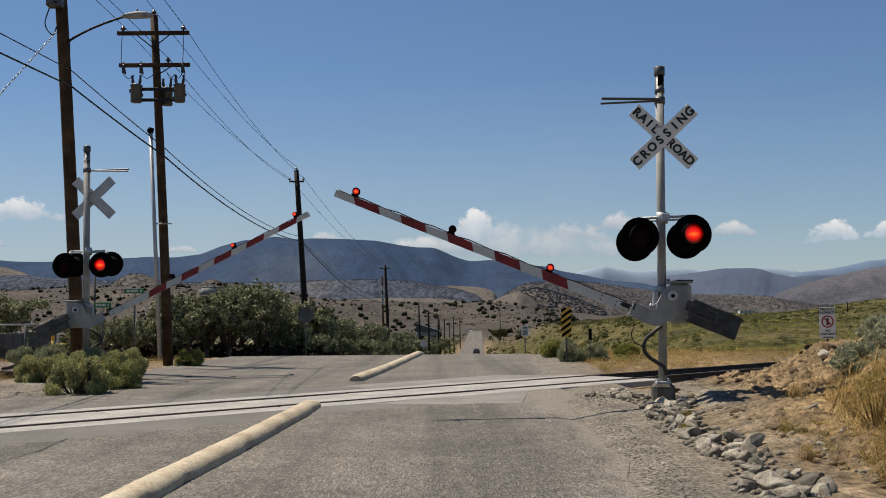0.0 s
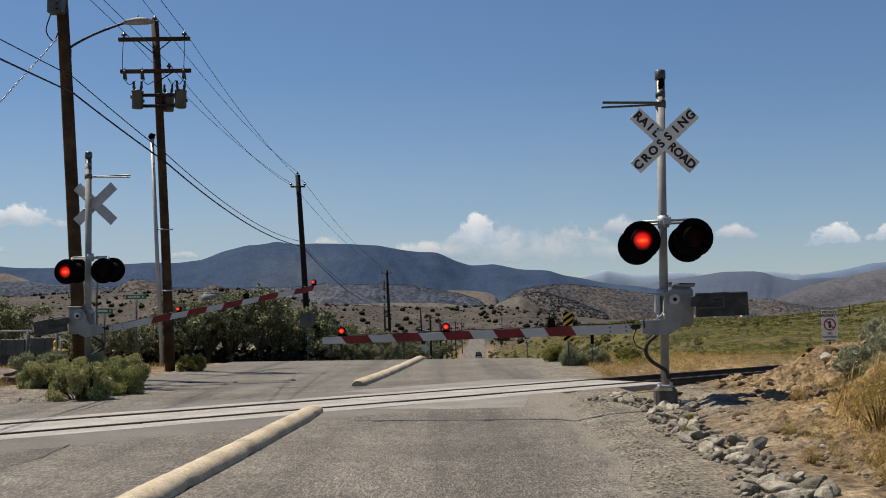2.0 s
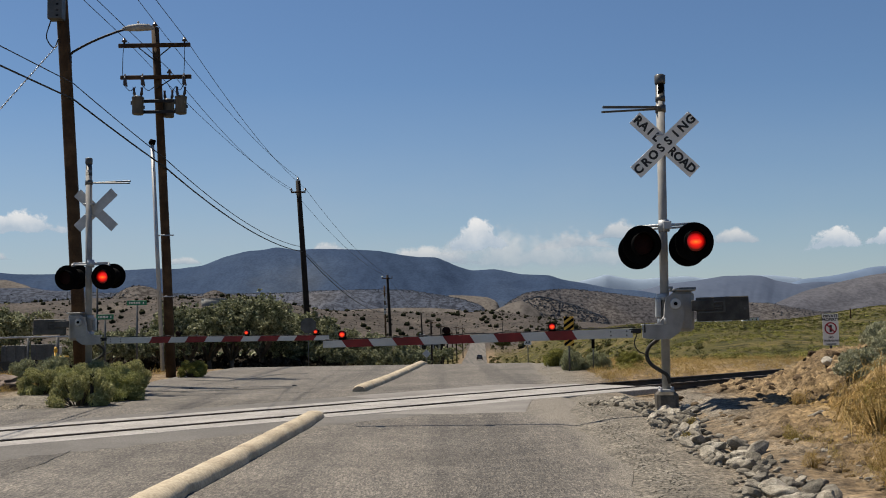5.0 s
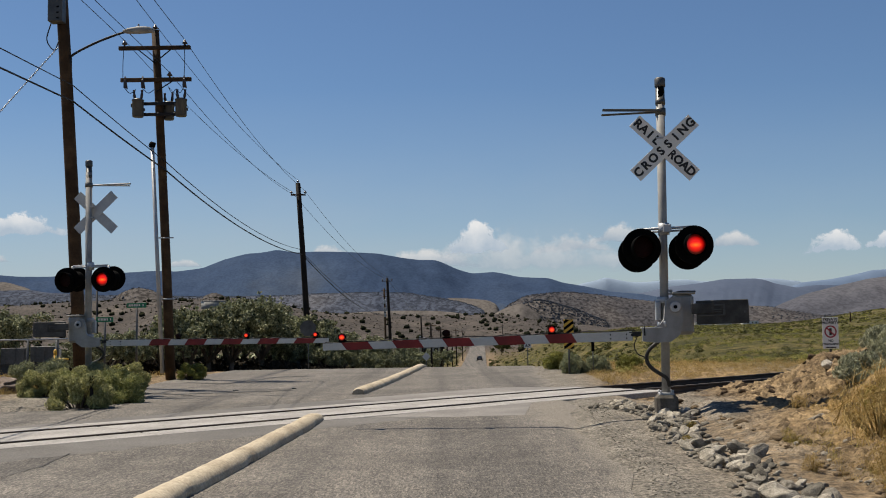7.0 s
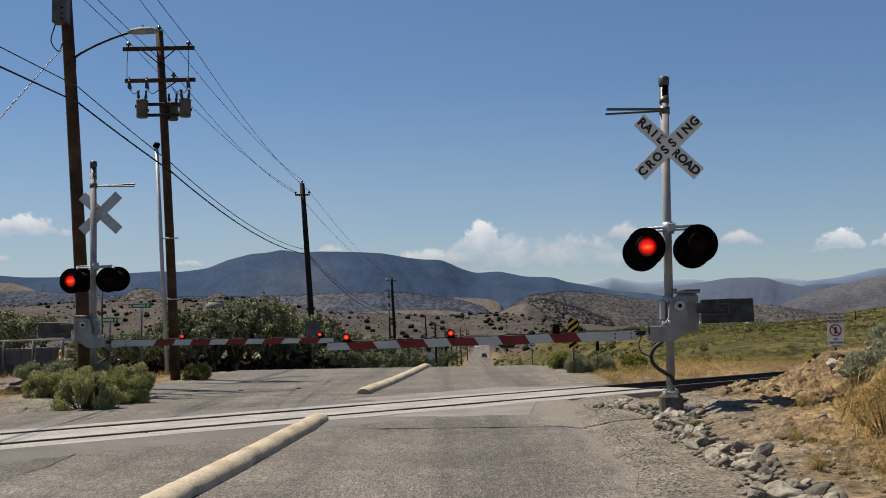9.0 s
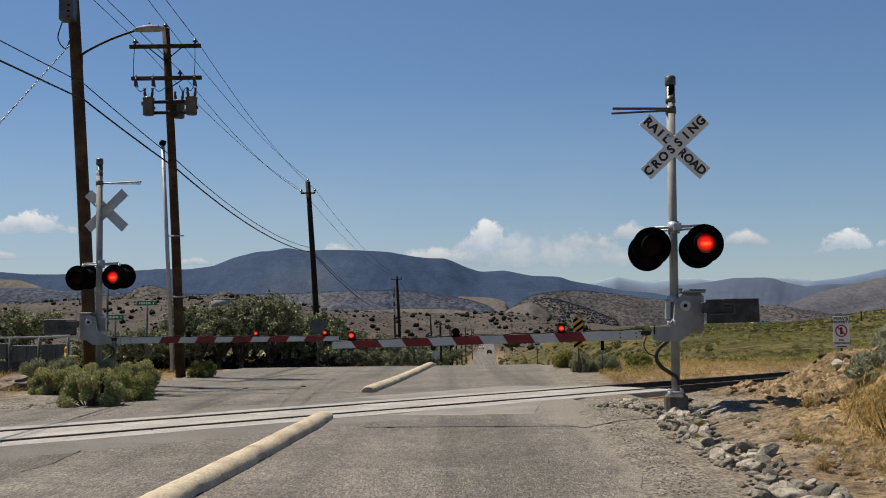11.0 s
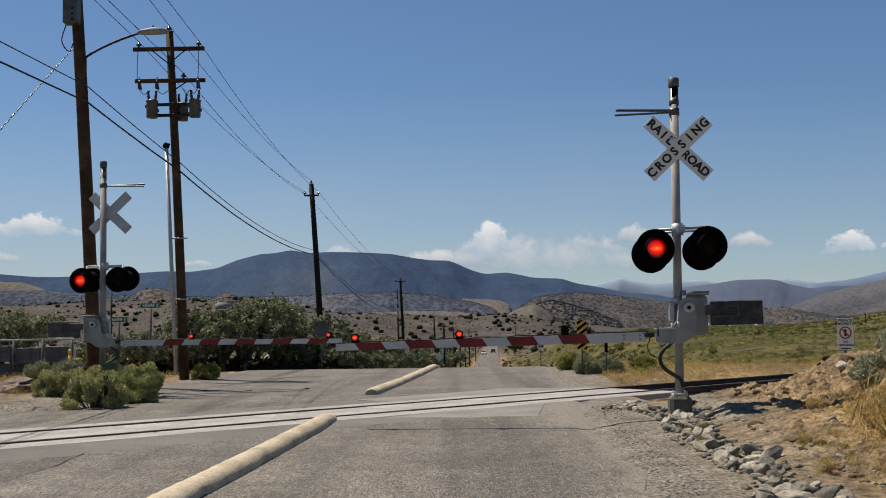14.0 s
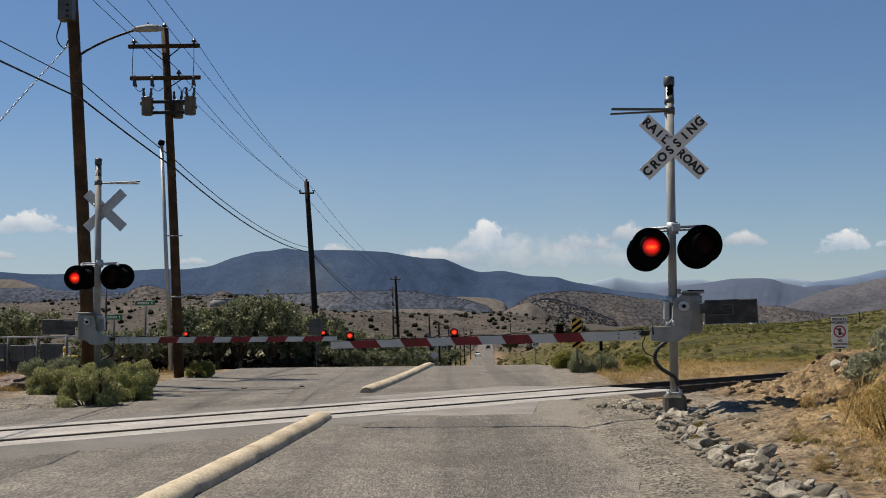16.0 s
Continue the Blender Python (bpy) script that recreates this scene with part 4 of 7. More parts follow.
BLUE_HILLS = mountain_range("backdrop_hills_wooded", 1500, 500, [(-29, 80), (-23.7, 80.5), (-21.6, 81), (-20.8, 76), (-18.3, 69.5), (-15.4, 67), (-12.5, 63.5), (-9, 64), (-6.4, 67), (-3.3, 67), (-1.8, 64.5), (-0.1, 54.5), (1.1, 46), (2.2, 34)], M_MID, "wooded foothills with blue-grey haze in their colour, dotted with scrub", 31, 1.0, 0.09, 30, 420)
mountain_range("backdrop_hills_tan_far", 1750, 250, [(-0.4, 46), (0.2, 57), (1.5, 55), (2.4, 51.5), (3.0, 42)], M_TAN, "bare tan ridge at the mountain foot", 63, 0.5, 0.08, 20, 160)
TAN_HILLS = mountain_range("backdrop_hills_tan", 1380, 300, [(3.3, 31), (3.8, 39), (4.5, 49), (6.0, 53.5), (7.1, 53), (9.0, 46.5), (10.8, 39), (13.1, 30.5), (16.2, 28.5), (17.3, 26.5), (18.8, 17.2), (19.7, 12.5), (23, 9)], M_PINK, "bare tan foothill with scattered scrub", 62, 1.0, 0.05, 24, 300)
mountain_range("backdrop_hill_dome", 1010, 130, [(2.5, 11.8), (2.9, 17.3), (3.5, 22.4), (4.25, 26.6), (4.9, 18.5), (5.4, 11.5)], M_TAN, "bare rounded tan dome hill", 61, 0.4, 0.02, 20, 120)
DARK_HILL = mountain_range("backdrop_hill_scrub", 1100, 160, [(4.0, 21.5), (4.4, 28.5), (5.2, 33), (6.0, 29), (7.3, 20), (8.3, 10.5), (8.9, 6)], M_DOTTED, "grey hill thickly dotted with dark scrub", 66, 0.5, 0.06, 20, 160)
KNOB = mountain_range("backdrop_hill_knob", 1100, 200, [(-18.1, 40), (-17.6, 42), (-17.0, 51.5), (-16.4, 55.5), (-15.6, 52.5), (-15.2, 46), (-14.7, 40)], M_DOTTED, "rounded brown knoll with dark scrub", 67, 1.2, 0.06, 20, 160)
mountain_range("backdrop_hill_cone", 1250, 140, [(-13.1, 46), (-12.4, 52.5), (-11.7, 46)], M_DOTTED, "small conical brown hill", 68, 0.6, 0.04, 16, 100)
mountain_range("backdrop_field_pale", 1080, 100, [(-6.0, 18), (-4.5, 20.4), (-2.5, 21.2), (-0.5, 20.4), (0.7, 18), (1.6, 14.5)], M_TAN, "pale bare field on a low rise", 69, 0.8, 0.02, 14, 140)
mountain_range("backdrop_mountain_brown", 2400, 500, [(17.4, 40), (18.1, 56), (19.1, 76.5), (20.2, 91), (21.4, 106), (22.3, 116), (28, 150)], M_EAST, "brown mountain flank greyed by haze in its colour", 71, 1.0, 0.08, 28, 260)
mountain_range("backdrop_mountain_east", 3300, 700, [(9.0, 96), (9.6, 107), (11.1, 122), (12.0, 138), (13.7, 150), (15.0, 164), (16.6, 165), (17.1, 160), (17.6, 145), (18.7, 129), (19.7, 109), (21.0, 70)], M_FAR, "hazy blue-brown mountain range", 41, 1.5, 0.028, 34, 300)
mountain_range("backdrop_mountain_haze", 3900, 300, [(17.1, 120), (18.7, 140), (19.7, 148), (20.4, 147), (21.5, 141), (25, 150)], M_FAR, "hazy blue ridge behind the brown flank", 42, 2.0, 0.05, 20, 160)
mountain_range("backdrop_mountain_blue", 4100, 300, [(18.0, 140), (19.0, 167), (20.3, 177), (21.2, 190), (22.3, 212), (27, 240)], M_BLUE_FAR, "far mountain coloured pale blue for haze", 43, 1.5, 0.05, 20, 160)
mountain_range("backdrop_mountain_pale", 4300, 200, [(5.5, 140), (6.9, 167), (7.8, 185), (8.4, 194), (8.8, 207), (9.3, 197), (10.2, 183), (10.9, 182), (12.0, 190), (13.2, 191), (14.0, 180), (16, 192), (17.5, 190), (19, 175)], M_PALE, "snowy far range with pale haze in its colour", 51, 2.0, 0.02, 20, 260)


def cloud(az, el, wide, high, seed, mat=None):
    """One bank of cumulus on the far sky; bearings in degrees, sizes in metres."""
    veil = mat is M_HAZE_VEIL
    dist = 4700.0 if veil else 4550.0
    x, y, z = dist * math.tan(radians(az)), dist, 1.5 + dist / math.cos(radians(az)) * math.tan(radians(el))
    g = Geo().add([(-wide / 2, 0, 0), (wide / 2, 0, 0), (wide / 2, 0, high), (-wide / 2, 0, high)], [(0, 1, 2, 3)])
    me = g.mesh("cloud_backdrop", [mat or M_CLOUD])
    ob = part("cloud_backdrop", me, mat or M_CLOUD, label="added glowing haze sheet low over the far sky" if veil else "white cumulus cloud with painted sunlight, low over the mountains")
    ob.matrix_basis = pose(x, y, z, 0, 0, -az)
    # shift the drawing so that each bank differs
    me.transform(Matrix.Translation((seed * 3000, 0, 0)))
    ob.matrix_basis = ob.matrix_basis @ Matrix.Translation((-seed * 3000, 0, 0))
    ob.visible_shadow = False
    return tagged(ob, category="cloud", kind="structure")


for c in ((2.2, 3.9, 360, 240, 1, M_TOWER), (4.2, 2.8, 1700, 250, 2, M_WISP), (-1.2, 3.3, 560, 110, 3), (-21.7, 4.9, 560, 170, 4, M_TOWER), (-6.4, 3.9, 280, 90, 5), (20.75, 3.45, 320, 175, 6, M_TOWER), (23.4, 3.6, 340, 150, 7, M_TOWER), (15.6, 4.0, 300, 100, 8), (9.6, 4.4, 300, 130, 9), (-14.0, 3.4, 200, 60, 10), (-24.5, 3.6, 420, 80, 11), (7.2, 3.9, 420, 150, 12)):
    cloud(*c)
cloud(0, 0.4, 9000, 1250, 0, M_HAZE_VEIL)


# ---------------------------------------------------------------- crossing signals
FLASH = [0.45, 1.11, 1.60, 2.20, 2.79, 3.36, 3.96, 4.55, 5.13, 5.72, 6.33, 6.95, 7.61, 8.15, 8.75, 9.33, 9.92, 10.52, 11.12, 11.75, 12.35, 12.93, 13.61, 14.10, 14.67, 15.28, 15.86]
MOVING = []      # lenses that turn, with the state in which they show their lit face


def lens_geo(r):
    """A two-faced lamp insert: domed lit face on -y, dark red face on +y."""
    g = Geo()
    n = 24
    ring = [(r * math.cos(2 * math.pi * i / n), r * math.sin(2 * math.pi * i / n)) for i in range(n)]
    for y, k, rev in ((-0.012, 0, False), (0.012, 1, True)):
        vs = [(0, y * 2.2, 0)] + [(x * 0.6, y * 1.9, z * 0.6) for x, z in ring] + [(x, y, z) for x, z in ring]
        fs = []
        for i in range(n):
            j = (i + 1) % n
            fs += [(0, 1 + i, 1 + j), (1 + i, 1 + n + i, 1 + n + j, 1 + j)]
        if rev:
            fs = [tuple(reversed(f)) for f in fs]
        g.add(vs, fs, k, True)
    g.add([(x, -0.012, z) for x, z in ring] + [(x, 0.012, z) for x, z in ring], [(i, n + i, n + (i + 1) % n, (i + 1) % n) for i in range(n)], 1)
    return g


def hood_geo(r, depth):
    """A visor: a half-open tube round the lens."""
    g = Geo()
    n, vs, fs = 28, [], []
    for k, rr in enumerate((r, r - 0.006)):
        for i in range(n + 1):
            a = radians(-60 + 300 * i / n)
            d = depth * (0.55 + 0.45 * math.sin((a + radians(60)) / radians(300) * math.pi))
            for y in (0, -d):
                vs.append((rr * math.cos(a), y, rr * math.sin(a)))
    m = 2 * (n + 1)
    for i in range(n):
        fs += [(2 * i, 2 * i + 1, 2 * i + 3, 2 * i + 2), (m + 2 * i, m + 2 * i + 2, m + 2 * i + 3, m + 2 * i + 1), (2 * i + 1, m + 2 * i + 1, m + 2 * i + 3, 2 * i + 3)]
    return g.add(vs, fs, 0, True)


def disc_geo(r, thick, n=36):
    g = Geo()
    ring = [(r * math.cos(2 * math.pi * i / n), r * math.sin(2 * math.pi * i / n)) for i in range(n)]
    return g.prism(ring, -thick / 2, thick / 2)


def arm_bar(x0, x1, h0, h1, thick):
    """The white tapered bar of the gate along -x."""
    return Geo().prism([(-x0, -h0 / 2), (-x1, -h1 / 2), (-x1, h1 / 2), (-x0, h0 / 2)], -thick / 2, thick / 2)


def arm_bands(x0, x1, h0, h1, thick, pitch):
    """Slanted red bands wrapped round the bar, from the tip inwards."""
    out, x, s = [], x1 - 0.325, 0.04
    while x > x0 + 0.9:
        a, b = x - 0.53 * pitch, x
        ha, hb = [(h0 + (h1 - h0) * (q - x0) / (x1 - x0)) / 2 + 0.002 for q in (a, b)]
        out.append(Geo().prism([(-(a - s), -ha), (-(b - s), -hb), (-(b + s), hb), (-(a + s), ha)], -thick / 2 - 0.003, thick / 2 + 0.003))
        x -= pitch
    return out


PIV = (0.13, -0.30, 1.56)        # hinge of the arm, from the mast's foot


def signal(m, label, arm_len, lettered, lean, root_even, shift=0.0, dz=0.0, tall=0.0, lit=1, fx=0.03, gy=1, arm_drop=-0.415, gx=0.0, pitch=0.775, xz=0.0, spread=0.405, roll=0.0, arm_bracket_drop=0.0, mast_r=0.066, group="crossing signals"):
    s = thing("crossing_signal", label, "railroad signal", m, group)
    lr = Euler((radians(lean[0]), radians(lean[1]), 0)).to_matrix()
    lm = lr.to_4x4()
    part("foundation", Geo().box((0, 0, 0.0), (0.33, 0.33, 0.46), bev=0.05), M_FOUND, s, "dark concrete and cast-iron pedestal")
    g = Geo().box((0, 0, 0.24), (0.22, 0.22, 0.045), bev=0.01)
    for bx in (-0.09, 0.09):
        for by in (-0.09, 0.09):
            g.tube([(bx, by, 0.25), (bx, by, 0.30)], 0.014, 8)
    part("base_flange", g, M_GALV, s)
    top = lm @ Matrix.Translation((0, 0, tall))
    low = lm @ Matrix.Translation((0, 0, tall - arm_bracket_drop)) @ Matrix.Diagonal((1.0 + 1.4 * arm_bracket_drop, 1, 1, 1))
    drop = lm @ Matrix.Translation((gx, 0, dz))
    part("mast", Geo().tube([(0, 0, 0.24), (0, 0, 4.86 + tall)], mast_r, 20), M_SILVER, s, "silver-painted tubular mast", lm)
    g = Geo()
    g.tube([(0, 0, 4.72), (0, 0, 4.80), (0, 0, 4.801), (0, 0, 5.0)], [0.076, 0.076, 0.07, 0.07], 20)
    g.tube([(0, 0, 5.0), (0, 0, 5.02), (0, 0, 5.13), (0, 0, 5.15)], [0.078, 0.084, 0.084, 0.06], 20)
    part("mast_cap", g, M_CAN, s, "weathered galvanised mast cap", top)
    part("cap_plate", Geo().prism([(-0.045, 4.82), (0.02, 4.84), (0.05, 4.9), (0.035, 5.0), (-0.04, 4.98)], -0.09, -0.075), M_BLACK, s, "peeled dark patch", top)
    # small bracket arm below the cap
    g = Geo()
    tilt = Euler((0, radians(1.0), 0)).to_matrix()
    g.box((-0.46, -0.10, 4.62), (0.9, 0.05, 0.035), tilt, 0.006)
    g.box((-0.44, -0.02, 4.585), (0.96, 0.035, 0.03), Euler((0, radians(-2.2), 0)).to_matrix(), 0.006)
    g.tube([(0, 0, 4.55), (0, 0, 4.66)], 0.082, 18)
    part("bracket", g, M_CAN, s, "bare galvanised angle bracket", low)
    # crossbuck
    xb = part("crossbuck", Geo().tube([(0, -0.04, 3.9), (0, -0.04, 4.2)], 0.03, 10).box((0, -0.03, 3.92), (0.2, 0.17, 0.03)).box((0, -0.03, 4.18), (0.2, 0.17, 0.03)), M_GALV, s, "white X-shaped crossbuck", lm)
    for k, (ang, word) in enumerate(((-43.5, "RAIL ROAD"), (43.5, "CROSSING"))):
        rot = Matrix.Translation((shift, -0.105 - 0.012 * k, 4.05 + xz)) @ Euler((0, radians(-ang), 0)).to_matrix().to_4x4()
        blade = part("blade", Geo().box((0, 0, 0), (1.25, 0.006, 0.235), bev=0.002), M_WHITE if lettered else M_GALV, xb, "white reflective blade" if lettered else "bare grey blade back", rot)
        if lettered:
            letters = [(c, -0.555 + 0.1586 * i) for i, c in enumerate(word)] if k else [(c, -0.553 + 0.127 * i) for i, c in enumerate("RAIL")] + [(c, 0.153 + 0.13 * i) for i, c in enumerate("ROAD")]
            for c, px in letters:
                g = Geo().text(c, 0.185, Matrix.Translation((px, -0.006, 0)) @ Matrix.Rotation(radians(90), 4, "X"))
                part("letter", g, M_INK, blade, "black block letter")
    # flashing lights
    g = Geo().tube([(-0.42, -0.02, 2.78), (0.42, -0.02, 2.78)], 0.022, 12).tube([(-0.42, 0.05, 2.74), (0.42, 0.05, 2.74)], 0.018, 12)
    g.tube([(0, 0, 2.68), (0, 0, 2.86)], 0.088, 18).box((0.04, -0.09, 2.77), (0.12, 0.09, 0.12))
    for x in (-spread, spread):
        g.tube([(x, -0.02, 2.78), (x, 0.0, 2.5)], 0.03, 10)
    roll_m = Matrix.Translation((fx, 0, 2.6)) @ Matrix.Rotation(radians(roll), 4, "Y") @ Matrix.Translation((0, 0, -2.6))
    part("light_bracket", g, M_GALV, s, "", lm @ roll_m)
    for side in (-1, 1):
        for face, turn in ((1, 0), (-1, 180)):
            base = lm @ roll_m @ Matrix.Translation((side * spread, -0.30 * face, 2.48 - (0.05 if face < 0 else 0))) @ Euler((0, 0, radians(turn + (4 if face > 0 else 0)))).to_matrix().to_4x4()
            fl = part("flasher", disc_geo(0.296, 0.01), M_BLACK, s, "black round flashing light with visor", base)
            part("housing", Geo().tube([(0, 0.005, 0), (0, 0.12, 0), (0, 0.22, 0), (0, 0.27, 0)], [0.19, 0.18, 0.12, 0.05], 24), M_BLACK, fl)
            part("visor", hood_geo(0.175, 0.28), M_BLACK, fl)
            part("rim", Geo().tube([(0, -0.006, 0), (0, -0.03, 0)], 0.176, 28), M_BLACK, fl)
            ln = part("lens", lens_geo(0.152), [M_LENS_ON, M_LENS_OFF], fl, "round red signal lens", Matrix.Translation((0, -0.06, 0)))
            MOVING.append((ln, Matrix.Translation((0, -0.06, 0)), (side * (1 if m.to_3x3()[1][1] > 0 else -1))))
    # gate mechanism
    g = Geo().box((0.30, 0.02, 1.45), (0.30, 0.42, 0.62), bev=0.05)
    g.box((0.30, 0.02, 1.775), (0.34, 0.46, 0.035), bev=0.012)
    g.tube([(0.12, -0.05, 1.79), (0.12, -0.05, 1.83)], 0.03, 10)
    part("mechanism", g, M_SILVER, s, "grey gate mechanism case", drop)
    part("case_lid", Geo().box((0.36, 0.02, 1.80), (0.24, 0.40, 0.02), bev=0.008), M_BLACK, s, "", drop)
    part("clamp", Geo().tube([(0, 0, 1.25), (0, 0, 1.34)], 0.09, 18).tube([(0, 0, 1.62), (0, 0, 1.72)], 0.09, 18).box((-0.08, -0.06, 1.5), (0.08, 0.1, 0.28), bev=0.01).tube([(-0.12, -0.05, 1.64), (0.02, -0.05, 1.64)], 0.022, 10), M_GALV, s, "", drop)
    # hose from the case to the base
    pts = [(-0.02, -0.14, 1.10), (-0.14, -0.16, 1.02), (-0.27, -0.16, 0.90), (-0.30, -0.16, 0.76), (-0.23, -0.16, 0.64), (-0.10, -0.15, 0.55), (0.0, -0.13, 0.48), (0.04, -0.11, 0.36)]
    part("hose", Geo().tube(smooth_line([(x, y, z + dz * max(0, z - 0.4) / 0.7) for x, y, z in pts], 4), 0.03, 10), M_RUBBER, s, "black corrugated cable hose")
    cab = [(-0.46, -0.30, 1.10), (-0.50, -0.28, 0.98), (-0.44, -0.24, 0.86), (-0.32, -0.2, 0.80), (-0.27, -0.17, 0.74)]
    part("lead_wire", Geo().tube(smooth_line([(x, y, z + dz) for x, y, z in cab], 5), 0.009, 6), M_WIRE, s)
    # the arm and all that turns with it, about its hinge
    span = (0.65, arm_len + PIV[0], 0.143, 0.106, 0.045)
    rest = lm @ Matrix.Translation((PIV[0] + gx, PIV[1] * gy, PIV[2] + dz))
    weight = M_WEIGHT if gy > 0 else M_DULL
    bar = arm_bar(*span)
    bar.v = [(x, y, z + arm_drop) for x, y, z in bar.v]
    gate = part("gate_arm", bar, M_ARM, s, "red and white striped gate arm", rest)
    for g in arm_bands(*span, pitch):
        part("stripe", g, M_RED, gate, "slanted red reflective band", Matrix.Translation((0, 0, arm_drop)))
    jx = [(0.10, 0.13), (-0.02, 0.16), (-0.12, 0.10), (-0.15, -0.02), (-0.17, -0.18), (-0.24, -0.27), (-0.36, -0.30), (-0.50, -0.31), (-0.50, -0.50), (-0.30, -0.53), (-0.08, -0.52), (0.06, -0.42), (0.12, -0.22)]
    part("arm_bracket", Geo().prism(jx[::-1], -0.05, 0.03).tube([(0, -0.09, 0), (0, 0.1, 0)], 0.06, 18).flip(gy), M_SILVER, gate, "cast grey gooseneck bracket")
    part("hub_cap", Geo().tube([(0, -0.085, 0), (0, -0.1, 0)], [0.085, 0.075], 20).flip(gy), M_GALV, gate)
    part("hub_bolt", Geo().tube([(0, -0.10, 0), (0, -0.125, 0)], 0.03, 6).flip(gy), M_BLACK, gate, "dark hinge bolt")
    part("arm_link", Geo().box((-0.55, 0, arm_drop + 0.055), (0.3, 0.05, 0.022), bev=0.005).box((-0.6, -0.01, arm_drop + 0.02), (0.16, 0.03, 0.05), bev=0.008).tube([(-0.47, -0.05, arm_drop), (-0.47, -0.05, arm_drop + 0.16)], 0.012, 8), M_WIRE, gate, "dark steel hinge link")
    part("bracket_lip", Geo().box((-0.36, -0.01, arm_drop + 0.115), (0.32, 0.1, 0.016), bev=0.004).tube([(-0.25, -0.03, arm_drop + 0.12), (-0.25, -0.03, arm_drop + 0.19)], 0.016, 8).tube([(-0.16, -0.03, arm_drop + 0.12), (-0.16, -0.03, arm_drop + 0.21)], 0.028, 10), M_GALV, gate, "pale ledge with bolts")
    for bx, bz in ((-0.74, 0.03), (-0.74, -0.03), (-0.98, 0.03), (-0.98, -0.03)):
        part("arm_bolt", Geo().tube([(bx, -0.022, arm_drop + bz), (bx, -0.034, arm_drop + bz)], 0.012, 6).flip(gy), M_WIRE, gate)
    part("counterweight", Geo().box((0.72, 0.02, -0.10), (0.78, 0.05, 0.36), bev=0.012).box((0.42, -0.015, -0.04), (0.34, 0.03, 0.16), bev=0.01).flip(gy), weight, gate, "dark weathered steel counterweight plate")
    frame_ = Geo()
    for cx, cz, sx, sz in ((0.55, 0.065, 0.4, 0.022), (0.55, -0.085, 0.4, 0.022), (0.74, -0.01, 0.03, 0.13), (0.55, 0.0, 0.3, 0.02), (0.55, -0.035, 0.3, 0.014)):
        frame_.box((cx, -0.012, cz - 0.06), (sx, 0.016, sz), bev=0.004)
    part("weight_frame", frame_.flip(gy), M_CAN if gy > 0 else M_WEIGHT, gate, "paler raised frame on the counterweight")
    part("weight_bolt", Geo().tube([(1.05, -0.003, -0.11), (1.05, -0.022, -0.11)], 0.018, 8).flip(gy), M_CAN, gate)
    wire = [(-(0.6 + (arm_len - 0.5) * i / 24), 0.0, arm_drop + 0.085 - 0.02 * i / 24 + 0.012 * math.sin(i * 2.1)) for i in range(25)]
    part("lamp_cable", Geo().tube(wire, 0.009, 6), M_WIRE, gate)
    for k, l in enumerate((arm_len - 0.17, arm_len - 1.77, arm_len - 3.37)):
        px = -(l - 0.0)
        pz = arm_drop + 0.14
        g = Geo().box((px, 0, pz - 0.06), (0.12, 0.06, 0.03), bev=0.008)
        g.tube([(px, -0.02, pz), (px, 0.05, pz)], 0.054, 18)
        vz = hood_geo(0.06, 0.07)
        g.add([(x + px, y, z + pz) for x, y, z in vz.v], vz.f)
        lamp = part("arm_lamp", g, M_BLACK, gate, "small red gate lamp")
        at = Matrix.Translation((px, -0.045 if lit > 0 else 0.072, pz)) @ pose(0, 0, 0, 0, 0, 0 if lit > 0 else 180)
        ln = part("lamp_lens", lens_geo(0.05), [M_LAMP_ON, M_LENS_OFF], gate, "round red lamp lens", at)
        if k:
            MOVING.append((ln, at, 1 if (k == 2) == root_even else -1))
    return s, gate, rest


NEAR, NEAR_GATE, NEAR_REST = signal(pose(3.38, 16.1, 0.23, 0, 0, -3), "silver crossing signal with lettered crossbuck, red flashers and gate", 5.23, True, (0, 0.6), True, 0.035, 0.0, fx=0.02, gx=-0.03, xz=-0.028, spread=0.395, roll=-2.8)
FAR, FAR_GATE, FAR_REST = signal(pose(-8.355, 24.6, 0.34, 0, 0, 177), "silver crossing signal seen from behind, standing in sagebrush", 5.705, False, (0, 0.4), False, -0.125, -0.17, 0.14, -1, -0.04, -1, -0.43, -0.037, 0.845, spread=0.435, arm_bracket_drop=0.05, mast_r=0.076)


# ---------------------------------------------------------------- utility poles and wires
def insulator(g, x, y, z, k=0):
    g.tube([(x, y, z), (x, y, z + 0.06), (x, y, z + 0.07), (x, y, z + 0.12), (x, y, z + 0.13), (x, y, z + 0.2)], [0.03, 0.03, 0.09, 0.075, 0.055, 0.03], 10, k=k)


def pole(foot, top, r0, r1, label, wood=M_WOOD):
    p = thing("utility_pole", label, "utility pole", Matrix.Translation(foot), "utility poles")
    d = Vector(top) - Vector(foot)
    pts = [d * t + Vector((0.03 * math.sin(t * 3), 0, 0)) for t in (-0.02, 0.2, 0.4, 0.6, 0.8, 1.0)]
    part("pole_shaft", Geo().tube(pts, [r0 + (r1 - r0) * t for t in (0, 0.2, 0.4, 0.6, 0.8, 1)], 16), wood, p, "brown weathered timber pole")
    return p, d


def wires(p, q, sag, r, label, ob_name="overhead_wire"):
    p, q = Vector(p), Vector(q)
    pts = [p.lerp(q, t) - Vector((0, 0, 4 * sag * t * (1 - t))) for t in np.linspace(0, 1, 25)]
    return tagged(part(ob_name, Geo().tube(pts, r, 6, smooth=True), M_WIRE), label, "wire", "overhead wires")


P1F, P1T = (-10.4, 30.0, 0.2), (-11.22, 30.0, 13.3)
